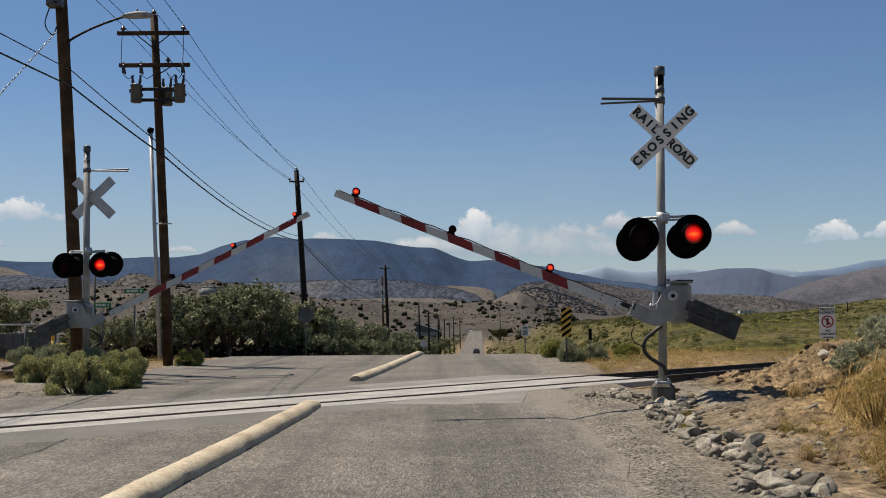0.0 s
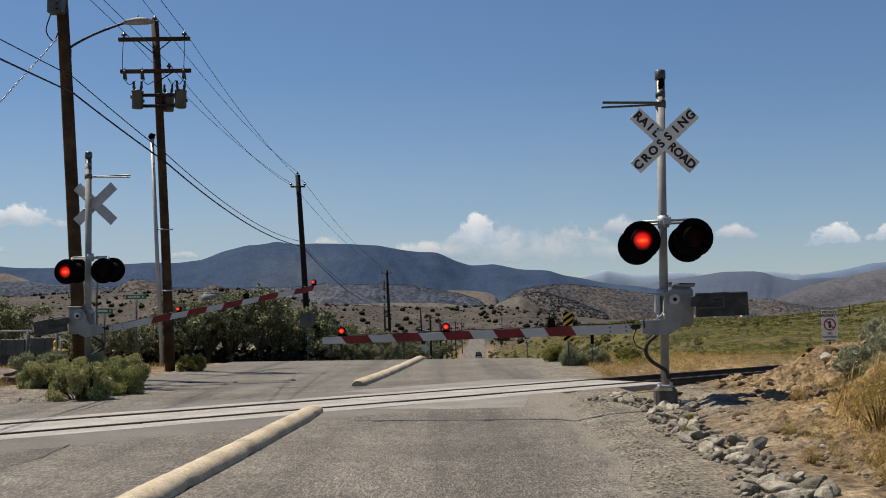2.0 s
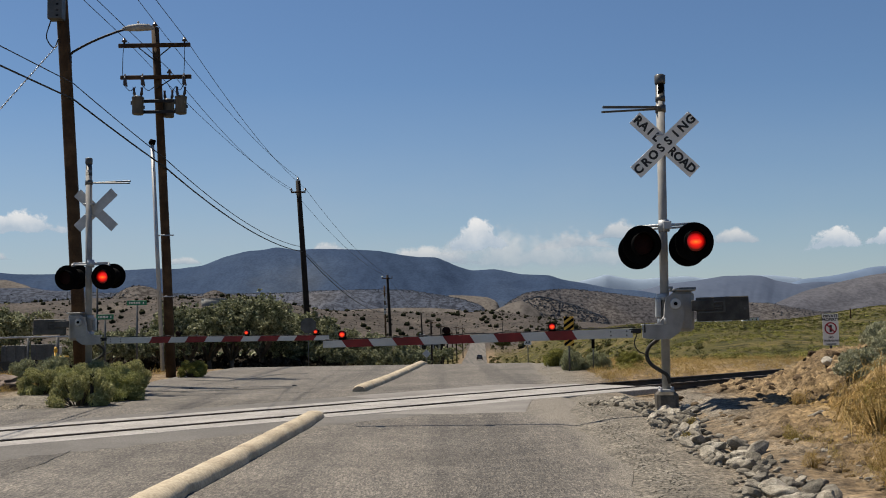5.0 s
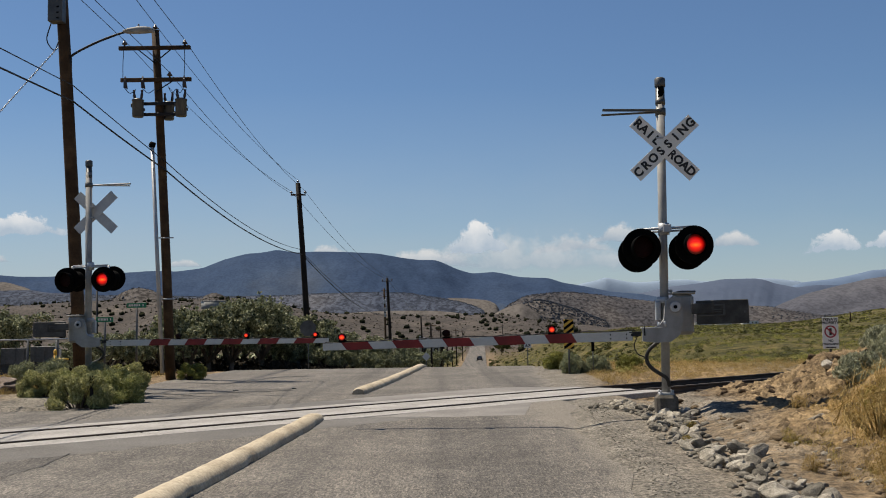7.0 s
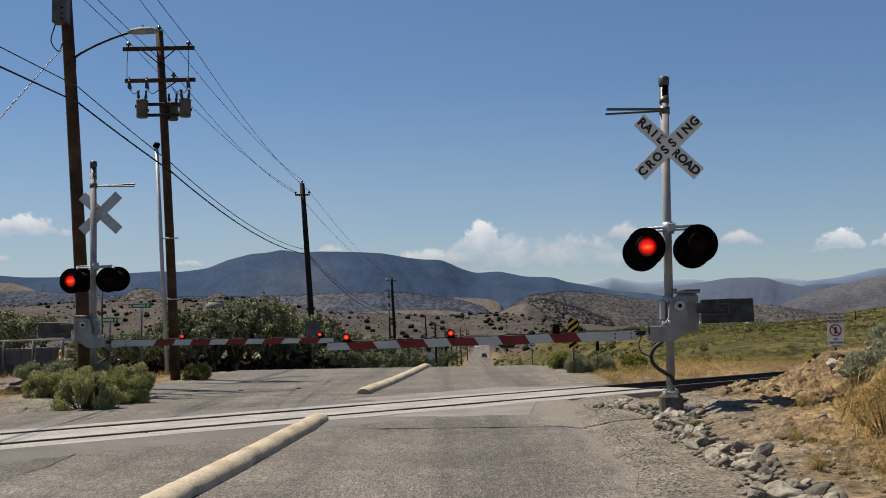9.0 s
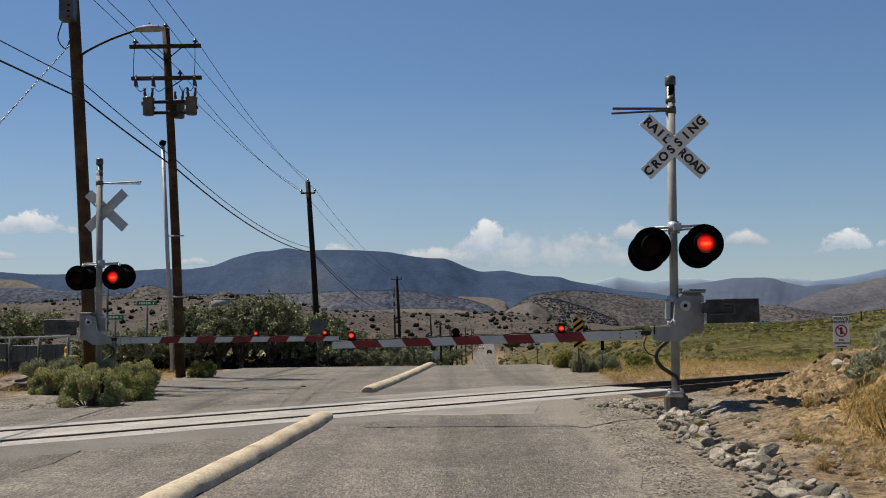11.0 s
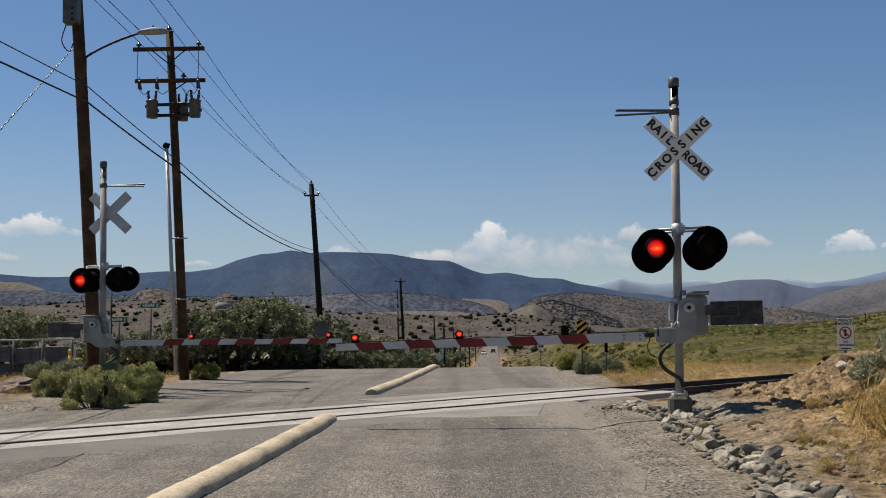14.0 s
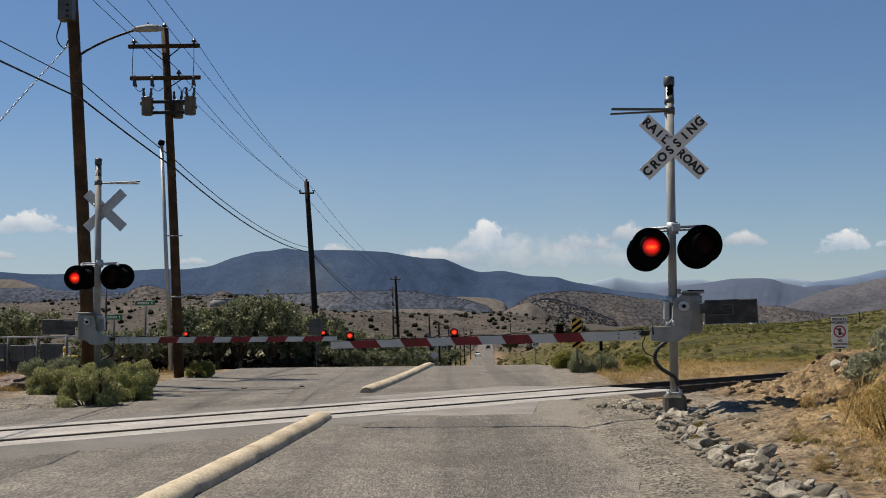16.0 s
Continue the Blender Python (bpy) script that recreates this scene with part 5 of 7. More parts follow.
P2F, P2T = (-8.94, 34.2, 0.15), (-9.5, 34.2, 11.58)
P3F, P3T = (-7.73, 60.0, -0.7), (-8.35, 60.0, 10.0)
P4F, P4T = (-5.6, 110.0, -2.6), (-5.95, 110.0, 6.85)

p1, d1 = pole(P1F, P1T, 0.19, 0.165, "tall dark timber utility pole with street light and box")


def on(d, k):
    return d * k


c = on(d1, 0.72)
part("lamp_arm", Geo().tube(smooth_line([c + Vector((0.1, 0, -0.35)), c + Vector((0.2, -0.05, -0.05)), c + Vector((0.9, -0.1, 0.32)), c + Vector((1.7, -0.1, 0.62)), c + Vector((2.0, -0.1, 0.66))], 5), 0.035, 10).box(c + Vector((0.16, 0, -0.25)), (0.1, 0.14, 0.4)), M_WIRE, p1, "dark steel lamp arm")
g = Geo()
hc = c + Vector((2.2, -0.1, 0.68))
g.tube([hc + Vector((x, 0, z)) for x, z in ((-0.45, -0.02), (-0.3, 0.0), (0.0, 0.02), (0.3, 0.02), (0.45, -0.01))], [0.045, 0.085, 0.115, 0.1, 0.05], 14)
g.tube([hc + Vector((0, 0, 0.15)), hc + Vector((0, 0, 0.2))], 0.03, 8)
part("lamp_head", g, M_SILVER, p1, "pale cobra-head street light")
c = on(d1, 0.818)
part("junction_box", Geo().box(c + Vector((-0.05, -0.26, 0.05)), (0.42, 0.36, 0.85), bev=0.02), M_CAN, p1, "grey metal equipment box")
for dz in (-0.28, -0.12, 0.05):
    part("knockout", Geo().box(c + Vector((0.03, -0.43, dz)), (0.09, 0.02, 0.06), bev=0.01), M_BLACK, p1, "dark opening in the box")
g = Geo().tube(smooth_line([c + Vector((-0.2, -0.3, -0.4)), c + Vector((-0.3, -0.35, -0.9)), c + Vector((-0.1, -0.3, -1.2)), c + Vector((0.0, -0.22, -0.9))], 6), 0.018, 6)
part("drop_loop", g, M_WIRE, p1)

p2, d2 = pole(P2F, P2T, 0.165, 0.125, "timber utility pole with two crossarms and three transformers")


def crossarm(p, c, half, name="crossarm", th=0.11):
    return part(name, Geo().box(c + Vector((0, -0.16, 0)), (half * 2, 0.1, th + 0.02), bev=0.01), M_WOOD, p, "dark timber crossarm")


ca = d2 * 0.944
crossarm(p2, ca, 1.19)
cb = d2 * 0.85
crossarm(p2, cb, 1.17)
for s in (-1, 1):
    part("brace", Geo().tube([ca + Vector((s * 0.55, -0.16, -0.05)), ca + Vector((0, -0.16, -0.5))], 0.02, 6), M_WIRE, p2)
part("brace", Geo().tube([cb + Vector((0.55, -0.16, -0.05)), cb + Vector((0, -0.16, -0.4))], 0.02, 6), M_WIRE, p2)
for c, x in ((ca, -1.0), (ca, 1.0), (cb, 0.45), (d2, 0.0)):
    g = Geo()
    insulator(g, x, -0.16 if c is not d2 else 0, 0.06 if c is not d2 else 0.0)
    part("insulator", g, M_PORCELAIN, p2, at=Matrix.Translation(c))
for x in (-1.0, -0.42, 0.95):
    part("cutout", Geo().box((0, 0, -0.12), (0.1, 0.08, 0.3), bev=0.02).tube([(0.07, 0, -0.3), (0.0, 0, 0.12)], 0.025, 8), M_PORCELAIN, p2, "dark fuse cutout", Matrix.Translation(cb + Vector((x, -0.25, -0.02))))
ct = d2 * 0.765
part("transformer_mount", Geo().box(ct + Vector((0, -0.2, 0.16)), (1.5, 0.08, 0.1)).box(ct + Vector((0, -0.2, -0.2)), (1.3, 0.08, 0.1)), M_WIRE, p2, "dark steel mounting bars")
for x in (-0.6, 0.27, 0.82):
    g = Geo().tube([(0, 0, -0.34), (0, 0, -0.31), (0, 0, 0.19), (0, 0, 0.2), (0, 0, 0.23), (0, 0, 0.27)], [0.17, 0.185, 0.185, 0.2, 0.2, 0.12], 20).box((-0.2, 0, 0.05), (0.06, 0.07, 0.12)).box((0.2, 0, -0.1), (0.05, 0.06, 0.1))
    tc = part("transformer", g, M_CAN, p2, "grey cylindrical pole transformer", Matrix.Translation(ct + Vector((x, -0.3 if x != 0.27 else 0.22, 0.04))))
    for bx in (-0.1, 0.1):
        part("bushing", Geo().tube([(bx, 0, 0.24), (bx * 1.2, 0, 0.36), (bx * 1.3, 0, 0.46), (bx * 1.3, 0, 0.56)], [0.03, 0.055, 0.035, 0.045], 8), M_PORCELAIN, tc)
for a, b in (((-1.0, 0.0), (-1.02, -1.1)), ((1.0, 0.0), (1.0, -1.05))):
    part("jumper", Geo().tube(smooth_line([ca + Vector((a[0], -0.2, 0.1)), ca + Vector((a[0] * 1.02, -0.25, -0.5)), ca + Vector((b[0], -0.25, b[1]))], 6), 0.012, 6), M_WIRE, p2)
for x0, x1 in ((-1.0, -0.62), (-0.42, 0.0), (0.45, 0.7), (0.95, 0.72)):
    part("jumper", Geo().tube(smooth_line([cb + Vector((x0, -0.28, -0.3)), cb + Vector(((x0 + x1) / 2, -0.32, -0.48)), cb + Vector((x1, -0.3, -0.35))], 5), 0.012, 6), M_WIRE, p2)

# slim steel service mast standing beside the pole
sm = thing("service_mast", "slim galvanised service mast with weatherhead strapped beside pole", "service mast", Matrix.Translation((-9.25, 34.0, 0.2)))
part("pipe", Geo().tube([(0.1, 0, 0), (-0.27, 0, 7.4)], 0.065, 14), M_GALV, sm, "galvanised pipe")
part("weatherhead", Geo().tube([(-0.27, 0, 7.4), (-0.27, 0, 7.5), (-0.33, 0, 7.56)], [0.09, 0.13, 0.05], 14), M_BLACK, sm, "dark weatherhead")
for z in (2.4, 4.4):
    part("strap", Geo().box((0.2, 0, z), (0.5, 0.03, 0.04)), M_GALV, sm)

p3, d3 = pole(P3F, P3T, 0.19, 0.14, "dark timber utility pole by the roadside trees", M_DARK_WOOD)
c3 = d3 * 0.935
crossarm(p3, c3, 0.42, th=0.07)
for x in (-0.4, 0.4):
    g = Geo()
    insulator(g, x, -0.16, 0.04)
    part("insulator", g, M_PORCELAIN, p3, at=Matrix.Translation(c3))
g = Geo()
insulator(g, 0, 0, 0)
part("insulator", g, M_PORCELAIN, p3, at=Matrix.Translation(d3))
p4, d4 = pole(P4F, P4T, 0.18, 0.13, "dark timber utility pole down the slope", M_DARK_WOOD)
c4 = d4 * 0.965
crossarm(p4, c4, 0.55, th=0.06)
for x in (-0.5, 0.5):
    g = Geo()
    insulator(g, x, -0.16, 0.04)
    part("insulator", g, M_PORCELAIN, p4, at=Matrix.Translation(c4))
p8, d8 = pole((-8.4, 150, -4.6), (-8.55, 150, 7.3), 0.16, 0.11, "far timber utility pole with pale equipment boxes")
for k, (q, w) in enumerate(((0.97, 0.9), (0.9, 0.7))):
    part("crossarm", Geo().box(d8 * q, (w, 0.1, 0.1), bev=0.01), M_WOOD, p8)
for q in (0.84, 0.74, 0.68):
    part("equipment_box", Geo().box(d8 * q + Vector((0.05, -0.2, 0)), (0.3, 0.25, 0.6), bev=0.02), M_GALV, p8, "pale grey equipment box")
pole((-3.6, 175, -5.8), (-3.9, 175, 3.6), 0.17, 0.12, "far timber utility pole down the slope", M_DARK_WOOD)
pole((-0.4, 250, -8.8), (-0.6, 250, 0.6), 0.17, 0.12, "far timber utility pole down the slope", M_DARK_WOOD)

for x, y, top in ((-1.73, 140, 2.2), (-0.65, 200, 1.7), (0.64, 240, 0.9), (2.1, 280, -0.3), (3.4, 300, 1.2), (5.87, 340, 0.8), (23.4, 420, 2.5)):
    q, dq = pole((x, y, float(land_z(x, y)) - 0.3), (x - 0.1, y, top), 0.16, 0.12, "far timber utility pole beside the road", M_DARK_WOOD)
    part("crossarm", Geo().box(dq * 0.95, (1.6, 0.1, 0.12), bev=0.01), M_WOOD, q)

V2, V3, V4 = Vector(P2F), Vector(P3F), Vector(P4F)
arm_l, arm_r = V2 + ca + Vector((-1.0, -0.16, 0.26)), V2 + ca + Vector((1.0, -0.16, 0.26))
top2 = V2 + d2 + Vector((0, 0, 0.2))
low2 = V2 + cb + Vector((0.45, -0.16, 0.24))
for a, b, back in ((arm_l, V3 + c3 + Vector((-0.4, -0.16, 0.22)), (-9.71, 26, 10.57)), (arm_r, V3 + c3 + Vector((0.4, -0.16, 0.22)), (-7.72, 26, 10.59)), (top2, V3 + d3 + Vector((0, 0, 0.2)), (-8.22, 26, 10.66)), (low2, V3 + c3 + Vector((-0.4, -0.16, 0.1)), (-9.29, 26, 10.51))):
    wires(a, b, 0.45, 0.0095, "thin bare power line between poles")
    wires(a, a + (Vector(back) - a) * 1.6, 0.0, 0.010, "thin bare power line overhead")
for x, dz in ((-0.4, 0.22), (0.4, 0.22)):
    wires(V3 + c3 + Vector((x, -0.16, dz)), V4 + d4 + Vector((x * 0.6, 0, 0)), 0.7, 0.01, "thin bare power line down the slope")
wires(V4 + d4, Vector((-3.9, 175, 3.6)), 0.6, 0.012, "thin power line far down the slope")
wires(Vector((-3.9, 175, 3.6)), Vector((-0.6, 250, 0.6)), 0.6, 0.012, "thin power line far down the slope")
# heavy telephone cables
for pts, r in ((((-9.0, 15, 6.66), (-10.63, 29.8, 8.22), (-9.07, 34.0, 6.83), (-8.09, 59.8, 5.86), (-6.0, 110, 2.9)), 0.025), (((-9.0, 15, 7.08), (-10.64, 29.8, 8.69), (-9.08, 34.0, 7.12), (-8.25, 59.8, 6.16), (-6.0, 110, 3.4)), 0.015)):
    for k in range(4):
        wires(pts[k], pts[k + 1], (0.0, 0.03, 0.5, 0.9)[k], r * (0.9 if k == 3 else 1.0), "heavy black telephone cable")
# service drop: pale and dark strands twisted round each other
drop = thing("service_drop", "pale and black twisted service drop cable", "wire", group="overhead wires")
DROP_A, DROP_B = Vector((-11.06, 29.7, 9.8)), Vector((-9.9, 18.0, 2.93))
for k, (mt, nm) in enumerate(((M_GALV, "bare_strand"), (M_WIRE, "insulated_strand"))):
    pts = []
    for i in range(241):
        t = i / 240
        a = 6.283 * t * 26 + k * math.pi
        pts.append(DROP_A.lerp(DROP_B, t) + Vector((0.014 * math.cos(a), 0, 0.014 * math.sin(a))))
    part(nm, Geo().tube(pts, 0.0095, 6), mt, drop)


# ---------------------------------------------------------------- vegetation
def tree_parts(seed, height, spread):
    """Trunk, limbs and the clump centres of a small broad tree."""
    r = random.Random(seed)
    g, centres, radii = Geo(), [], []
    fork = height * 0.22
    g.tube([(0, 0, -0.2), (0.05, 0, fork * 0.5), (0, 0.04, fork)], [0.16, 0.13, 0.12], 9)
    for k in range(7):
        a = k * 2.4 + r.random()
        tip = Vector((math.cos(a) * spread * r.uniform(0.35, 0.8), math.sin(a) * spread * r.uniform(0.35, 0.8), height * r.uniform(0.55, 0.95)))
        midp = Vector((tip.x * 0.45, tip.y * 0.45, fork + (tip.z - fork) * 0.5)) + Vector((r.uniform(-0.15, 0.15), r.uniform(-0.15, 0.15), 0))
        g.tube([(0, 0, fork * 0.9), midp, tip], [0.09, 0.055, 0.015], 6)
        for t in (0.5, 0.75, 1.0):
            p = midp.lerp(tip, t)
            for q in range(3):
                c = p + Vector((r.gauss(0, 0.32) * spread * 0.5, r.gauss(0, 0.32) * spread * 0.5, r.gauss(0, 0.25) * height * 0.2))
                if c.z > height * 0.34:
                    centres.append(c)
                    radii.append(r.uniform(0.28, 0.62) * spread * 0.36)
    for k in range(26):
        # upright sprays that break the outline
        a, d = r.random() * 6.283, spread * 0.85 * math.sqrt(r.random())
        base = Vector((math.cos(a) * d, math.sin(a) * d, height * (0.92 - 0.4 * (d / spread) ** 2) * r.uniform(0.86, 1.02)))
        for t in (0.0, 0.5, 1.0):
            centres.append(base + Vector((r.gauss(0, 0.06), r.gauss(0, 0.06), t * height * r.uniform(0.08, 0.16))))
            radii.append(spread * (0.15 - 0.08 * t) * r.uniform(0.7, 1.1))
    for k in range(9):
        a = r.random() * 6.283
        centres.append(Vector((math.cos(a) * spread * r.uniform(0.5, 0.95), math.sin(a) * spread * r.uniform(0.5, 0.95), height * r.uniform(0.44, 0.7))))
        radii.append(r.uniform(0.3, 0.6) * spread * 0.36)
    return g, centres, radii


TREE_LABEL = "bushy green roadside tree with small leaves"


def make_tree(seed, height, spread, m, count=11000, leaf=0.1, mat=M_TREE):
    g, c, r = tree_parts(seed, height, spread)
    t = thing("tree", TREE_LABEL, "tree", m, "roadside trees")
    part("trunk", g, M_BARK, t)
    part("crown", leaves_mesh("crown", c, r, count, leaf, mat, seed), mat, t)
    return t


def gz(x, y):
    return float(land_z(x, y))


TREES = [make_tree(1, 3.55, 2.2, pose(-12.4, 55, gz(-12.4, 55))), make_tree(2, 4.3, 2.3, pose(-9.9, 56.5, gz(-9.9, 56.5))), make_tree(3, 3.5, 2.2, pose(-7.9, 59, gz(-7.9, 59)))]
for i, (x, y, s) in enumerate(((-15.4, 48, 0.62), (-14.9, 50, 0.55), (-14.0, 52, 0.68), (-13.2, 54, 1.02), (-11.2, 55, 0.92), (-8.6, 58, 0.66), (-7.7, 60, 0.72), (-6.5, 62, 0.66), (-5.1, 66, 0.5), (-4.0, 72, 0.5), (-5.2, 150, 1.1), (-3.1, 170, 1.2), (-1.2, 200, 1.4), (-19.9, 47, 0.78), (-21.0, 47.5, 0.88), (-19.3, 51, 0.5), (-17.8, 52, 0.5), (-16.4, 64, 0.85), (-13.7, 66, 1.05), (-11.0, 66, 1.05), (-9.3, 68, 0.7), (-15.6, 56, 0.7), (-16.8, 50, 0.55), (-23, 48, 0.95), (-7.2, 72, 0.7), (-5.6, 80, 0.8), (-3.4, 110, 0.9), (-8.4, 61, 0.56), (-7.5, 62.5, 0.5), (-6.6, 57.5, 0.5), (-5.9, 61, 0.45), (-6.2, 64.5, 0.45), (-15.0, 60, 0.9), (-12.2, 62, 0.95), (-8.4, 65, 0.8))):
    b = TREES[i % 3]
    copy_thing(b, pose(x, y, gz(x, y) - 0.1, 0, 0, i * 77) @ Matrix.Scale(s, 4))
copy_thing(TREES[0], pose(30, 400, gz(30, 400) - 0.1))


tagged(make_tree(9, 5.0, 3.6, pose(21.5, 395, gz(21.5, 395) - 0.1), 6000, 0.32, M_FIELD), "round dark green tree standing alone beside the far road")


def make_bush(seed, w, h, m, mat, label, count=19000, size=0.017, group="sagebrush", stem=M_BARK):
    r = random.Random(seed)
    t = thing("bush", label, "bush", m, group)
    g, c, rad = Geo(), [], []
    for k in range(28):
        a, d = r.random() * 6.283, w * 0.5 * math.sqrt(r.random()) * 0.86
        dome = h * 0.82 * math.sqrt(max(0.05, 1 - (d / (w * 0.52)) ** 2))
        z = dome * r.uniform(0.14, 1.0)
        p = Vector((math.cos(a) * d, math.sin(a) * d, z))
        g.tube([(p.x * 0.15, p.y * 0.15, -0.05), (p.x * 0.55, p.y * 0.55, z * 0.5), p], [0.016, 0.011, 0.005], 5)
        c.append(p)
        rad.append(w * r.uniform(0.11, 0.19))
    part("woody_stem", g, stem, t)
    part("foliage", leaves_mesh("foliage", c, rad, count, size, mat, seed, 0.85, 3.6, 0.45), mat, t)
    return t


def bush_at(seed, x, y, w, h, mat, label, count=19000, size=0.017):
    return make_bush(seed, w, h, pose(x, y, gz(x, y) - 0.03), mat, label, count, size)


B1 = bush_at(11, -7.15, 20.5, 1.2, 0.85, M_SAGE, "grey-green sagebrush clump beside the far signal")
B2 = bush_at(12, -6.9, 21.9, 1.15, 0.75, M_SAGE_GREEN, "grey-green sagebrush clump beside the far signal")
B3 = bush_at(13, -9.0, 23.9, 1.1, 0.95, M_SAGE_BLUE, "pale blue-grey sagebrush beside the road", 12000, 0.019)
B4 = bush_at(14, -8.05, 33.4, 0.95, 0.6, M_YELLOW_LEAF, "yellow-green rabbitbrush at a pole foot", 10000, 0.018)
B5 = bush_at(15, 6.12, 15.3, 0.85, 0.5, M_SAGE_PALE, "pale silvery sagebrush high on the earth bank", 15000, 0.018)
for i, (b, x, y, s) in enumerate(((B1, -8.3, 23.2, 0.85), (B2, -7.45, 23.4, 1.0), (B2, -7.9, 22.3, 0.95), (B1, -8.5, 22.2, 0.8), (B3, -9.7, 24.6, 0.9), (B3, -8.2, 24.4, 0.9), (B1, -7.75, 25.4, 0.9), (B4, -8.6, 22.9, 0.7), (B4, -8.2, 22.4, 0.6), (B4, -9.9, 25.6, 0.6), (B4, -10.6, 26.2, 0.6), (B5, 7.05, 16.7, 0.9), (B5, 6.75, 15.9, 0.8), (B5, 7.8, 17.4, 1.0), (B3, 4.15, 33.9, 0.95), (B3, 5.0, 34.2, 0.8), (B4, 3.95, 37.5, 1.2), (B4, 6.4, 36.5, 1.0))):
    copy_thing(b, pose(x, y, gz(x, y) - 0.03, 0, 0, i * 61) @ Matrix.Scale(s, 4))


W1 = make_bush(21, 0.8, 0.7, pose(4.75, 11.5, gz(4.75, 11.5)), M_STRAW, "wispy dry yellow weed on the bank", 1900, 0.013, "dry weeds", M_STRAW)
W2 = make_bush(22, 0.7, 0.6, pose(5.3, 12.6, gz(5.3, 12.6)), M_GOLD_LEAF, "wispy yellow-green weed on the bank", 1900, 0.013, "dry weeds", M_STRAW)
for i, (b, x, y, s) in enumerate(((W1, 4.2, 10.1, 0.55), (W1, 5.75, 13.8, 0.6), (W2, 4.75, 11.0, 0.5), (W1, 3.95, 9.3, 0.5), (W2, 3.9, 11.9, 0.3), (W2, 3.3, 14.2, 0.3), (W1, 4.9, 14.6, 0.35), (W1, 3.6, 10.4, 0.3), (W2, 3.0, 13.1, 0.25))):
    copy_thing(b, pose(x, y, gz(x, y) - 0.02, 0, 0, i * 83) @ Matrix.Scale(s, 4))


def scatter(name, n, where, base, mat, label, category, seed, smin, smax, flat=0.8, sink=0.1):
    """Many small tufts or shrubs in one mesh."""
    rng = np.random.default_rng(seed)
    bv = np.array([tuple(v.co) for v in base.vertices])
    bf = np.array([tuple(p.vertices) for p in base.polygons])
    pts = where(rng, n)
    n = len(pts)
    s = smin + (smax - smin) * rng.random(n) ** 2
    a = rng.random(n) * 6.283
    z = land_z(pts[:, 0], pts[:, 1])
    ca_, sa_ = np.cos(a), np.sin(a)
    V = np.empty((n, len(bv), 3))
    V[..., 0] = (bv[None, :, 0] * ca_[:, None] - bv[None, :, 1] * sa_[:, None]) * s[:, None] + pts[:, 0, None]
    V[..., 1] = (bv[None, :, 0] * sa_[:, None] + bv[None, :, 1] * ca_[:, None]) * s[:, None] + pts[:, 1, None]
    V[..., 2] = (bv[None, :, 2] - sink) * s[:, None] * flat + z[:, None]
    F = (bf[None] + (np.arange(n) * len(bv))[:, None, None]).reshape(-1, bf.shape[1])
    me = bpy.data.meshes.new(name)
    me.vertices.add(n * len(bv))
    me.vertices.foreach_set("co", V.ravel())
    me.loops.add(F.size)
    me.loops.foreach_set("vertex_index", F.ravel())
    me.polygons.add(len(F))
    me.polygons.foreach_set("loop_start", np.arange(len(F)) * F.shape[1])
    me.materials.append(mat)
    me.update(calc_edges=True)
    return tagged(new(name, me), label, category, kind="stuff")


def tuft_mesh(n, size, seed):
    return leaves_mesh("tuft", [(0, 0, 0.45), (0.3, 0.1, 0.35), (-0.25, 0.2, 0.35), (0, -0.3, 0.3)], [0.5, 0.4, 0.4, 0.4], n, size, M_SAGE, seed, 0.8, 1.3)


def in_flat(rng, n):
    y = 34 + 420 * rng.random(n * 3) ** 1.6
    x = kerb_x(y) + 6.5 + (0.62 * y + 20) * rng.random(n * 3)
    keep = (np.sin(x * 0.21 + y * 0.05) + np.sin(y * 0.11 - x * 0.07) + rng.normal(size=len(x)) > -0.1) & ~((y < 42) & (x > 9))
    return np.stack([x, y], 1)[keep][:n]


def in_hill(rng, n):
    y = 400 + 900 * rng.random(n)
    x = (rng.random(n) - 0.5) * 1.25 * y
    keep = ((np.abs(x - kerb_x(y)) > 16) | (y > 640)) & (x / y < 0.13)
    return np.stack([x, y], 1)[keep]


def by_bank(rng, n):
    y = 7.5 + 7.2 * rng.random(n * 2) ** 1.15
    x = 3.2 + 0.1 * y + 5 * rng.random(n * 2) ** 0.8
    keep = rng.random(n * 2) < 0.12 + sstep(-0.6, 1.8, x - 0.37 * y)
    return np.stack([x, y], 1)[keep][:n]


def verge(rng, n):
    y = 27 + 22 * rng.random(n)
    x = kerb_x(y) + 6.0 + 9 * rng.random(n) ** 1.3
    return np.stack([x, y], 1)


def by_boulder(rng, n):
    y = 22.3 + 3.2 * rng.random(n)
    return np.stack([-0.40 * y + 0.75 - 1.6 * rng.random(n), y], 1)


def left_flat(rng, n):
    y = 24 + 13 * rng.random(n)
    x = kerb_x(y) - 8 - 16 * rng.random(n)
    return np.stack([x, y], 1)


def by_far_road(rng, n):
    y = 70 + 430 * rng.random(n)
    side = np.where(rng.random(n) < 0.62, -1, 1)
    x = kerb_x(y) + side * (4.6 + (8 + 0.09 * y) * rng.random(n) ** 1.3)
    return np.stack([x, y], 1)


def behind_trees(rng, n):
    y = 130 + 330 * rng.random(n)
    x = kerb_x(y) - 8 - 0.42 * y * rng.random(n)
    return np.stack([x, y], 1)


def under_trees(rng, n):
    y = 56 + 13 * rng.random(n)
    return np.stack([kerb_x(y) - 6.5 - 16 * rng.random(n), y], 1)


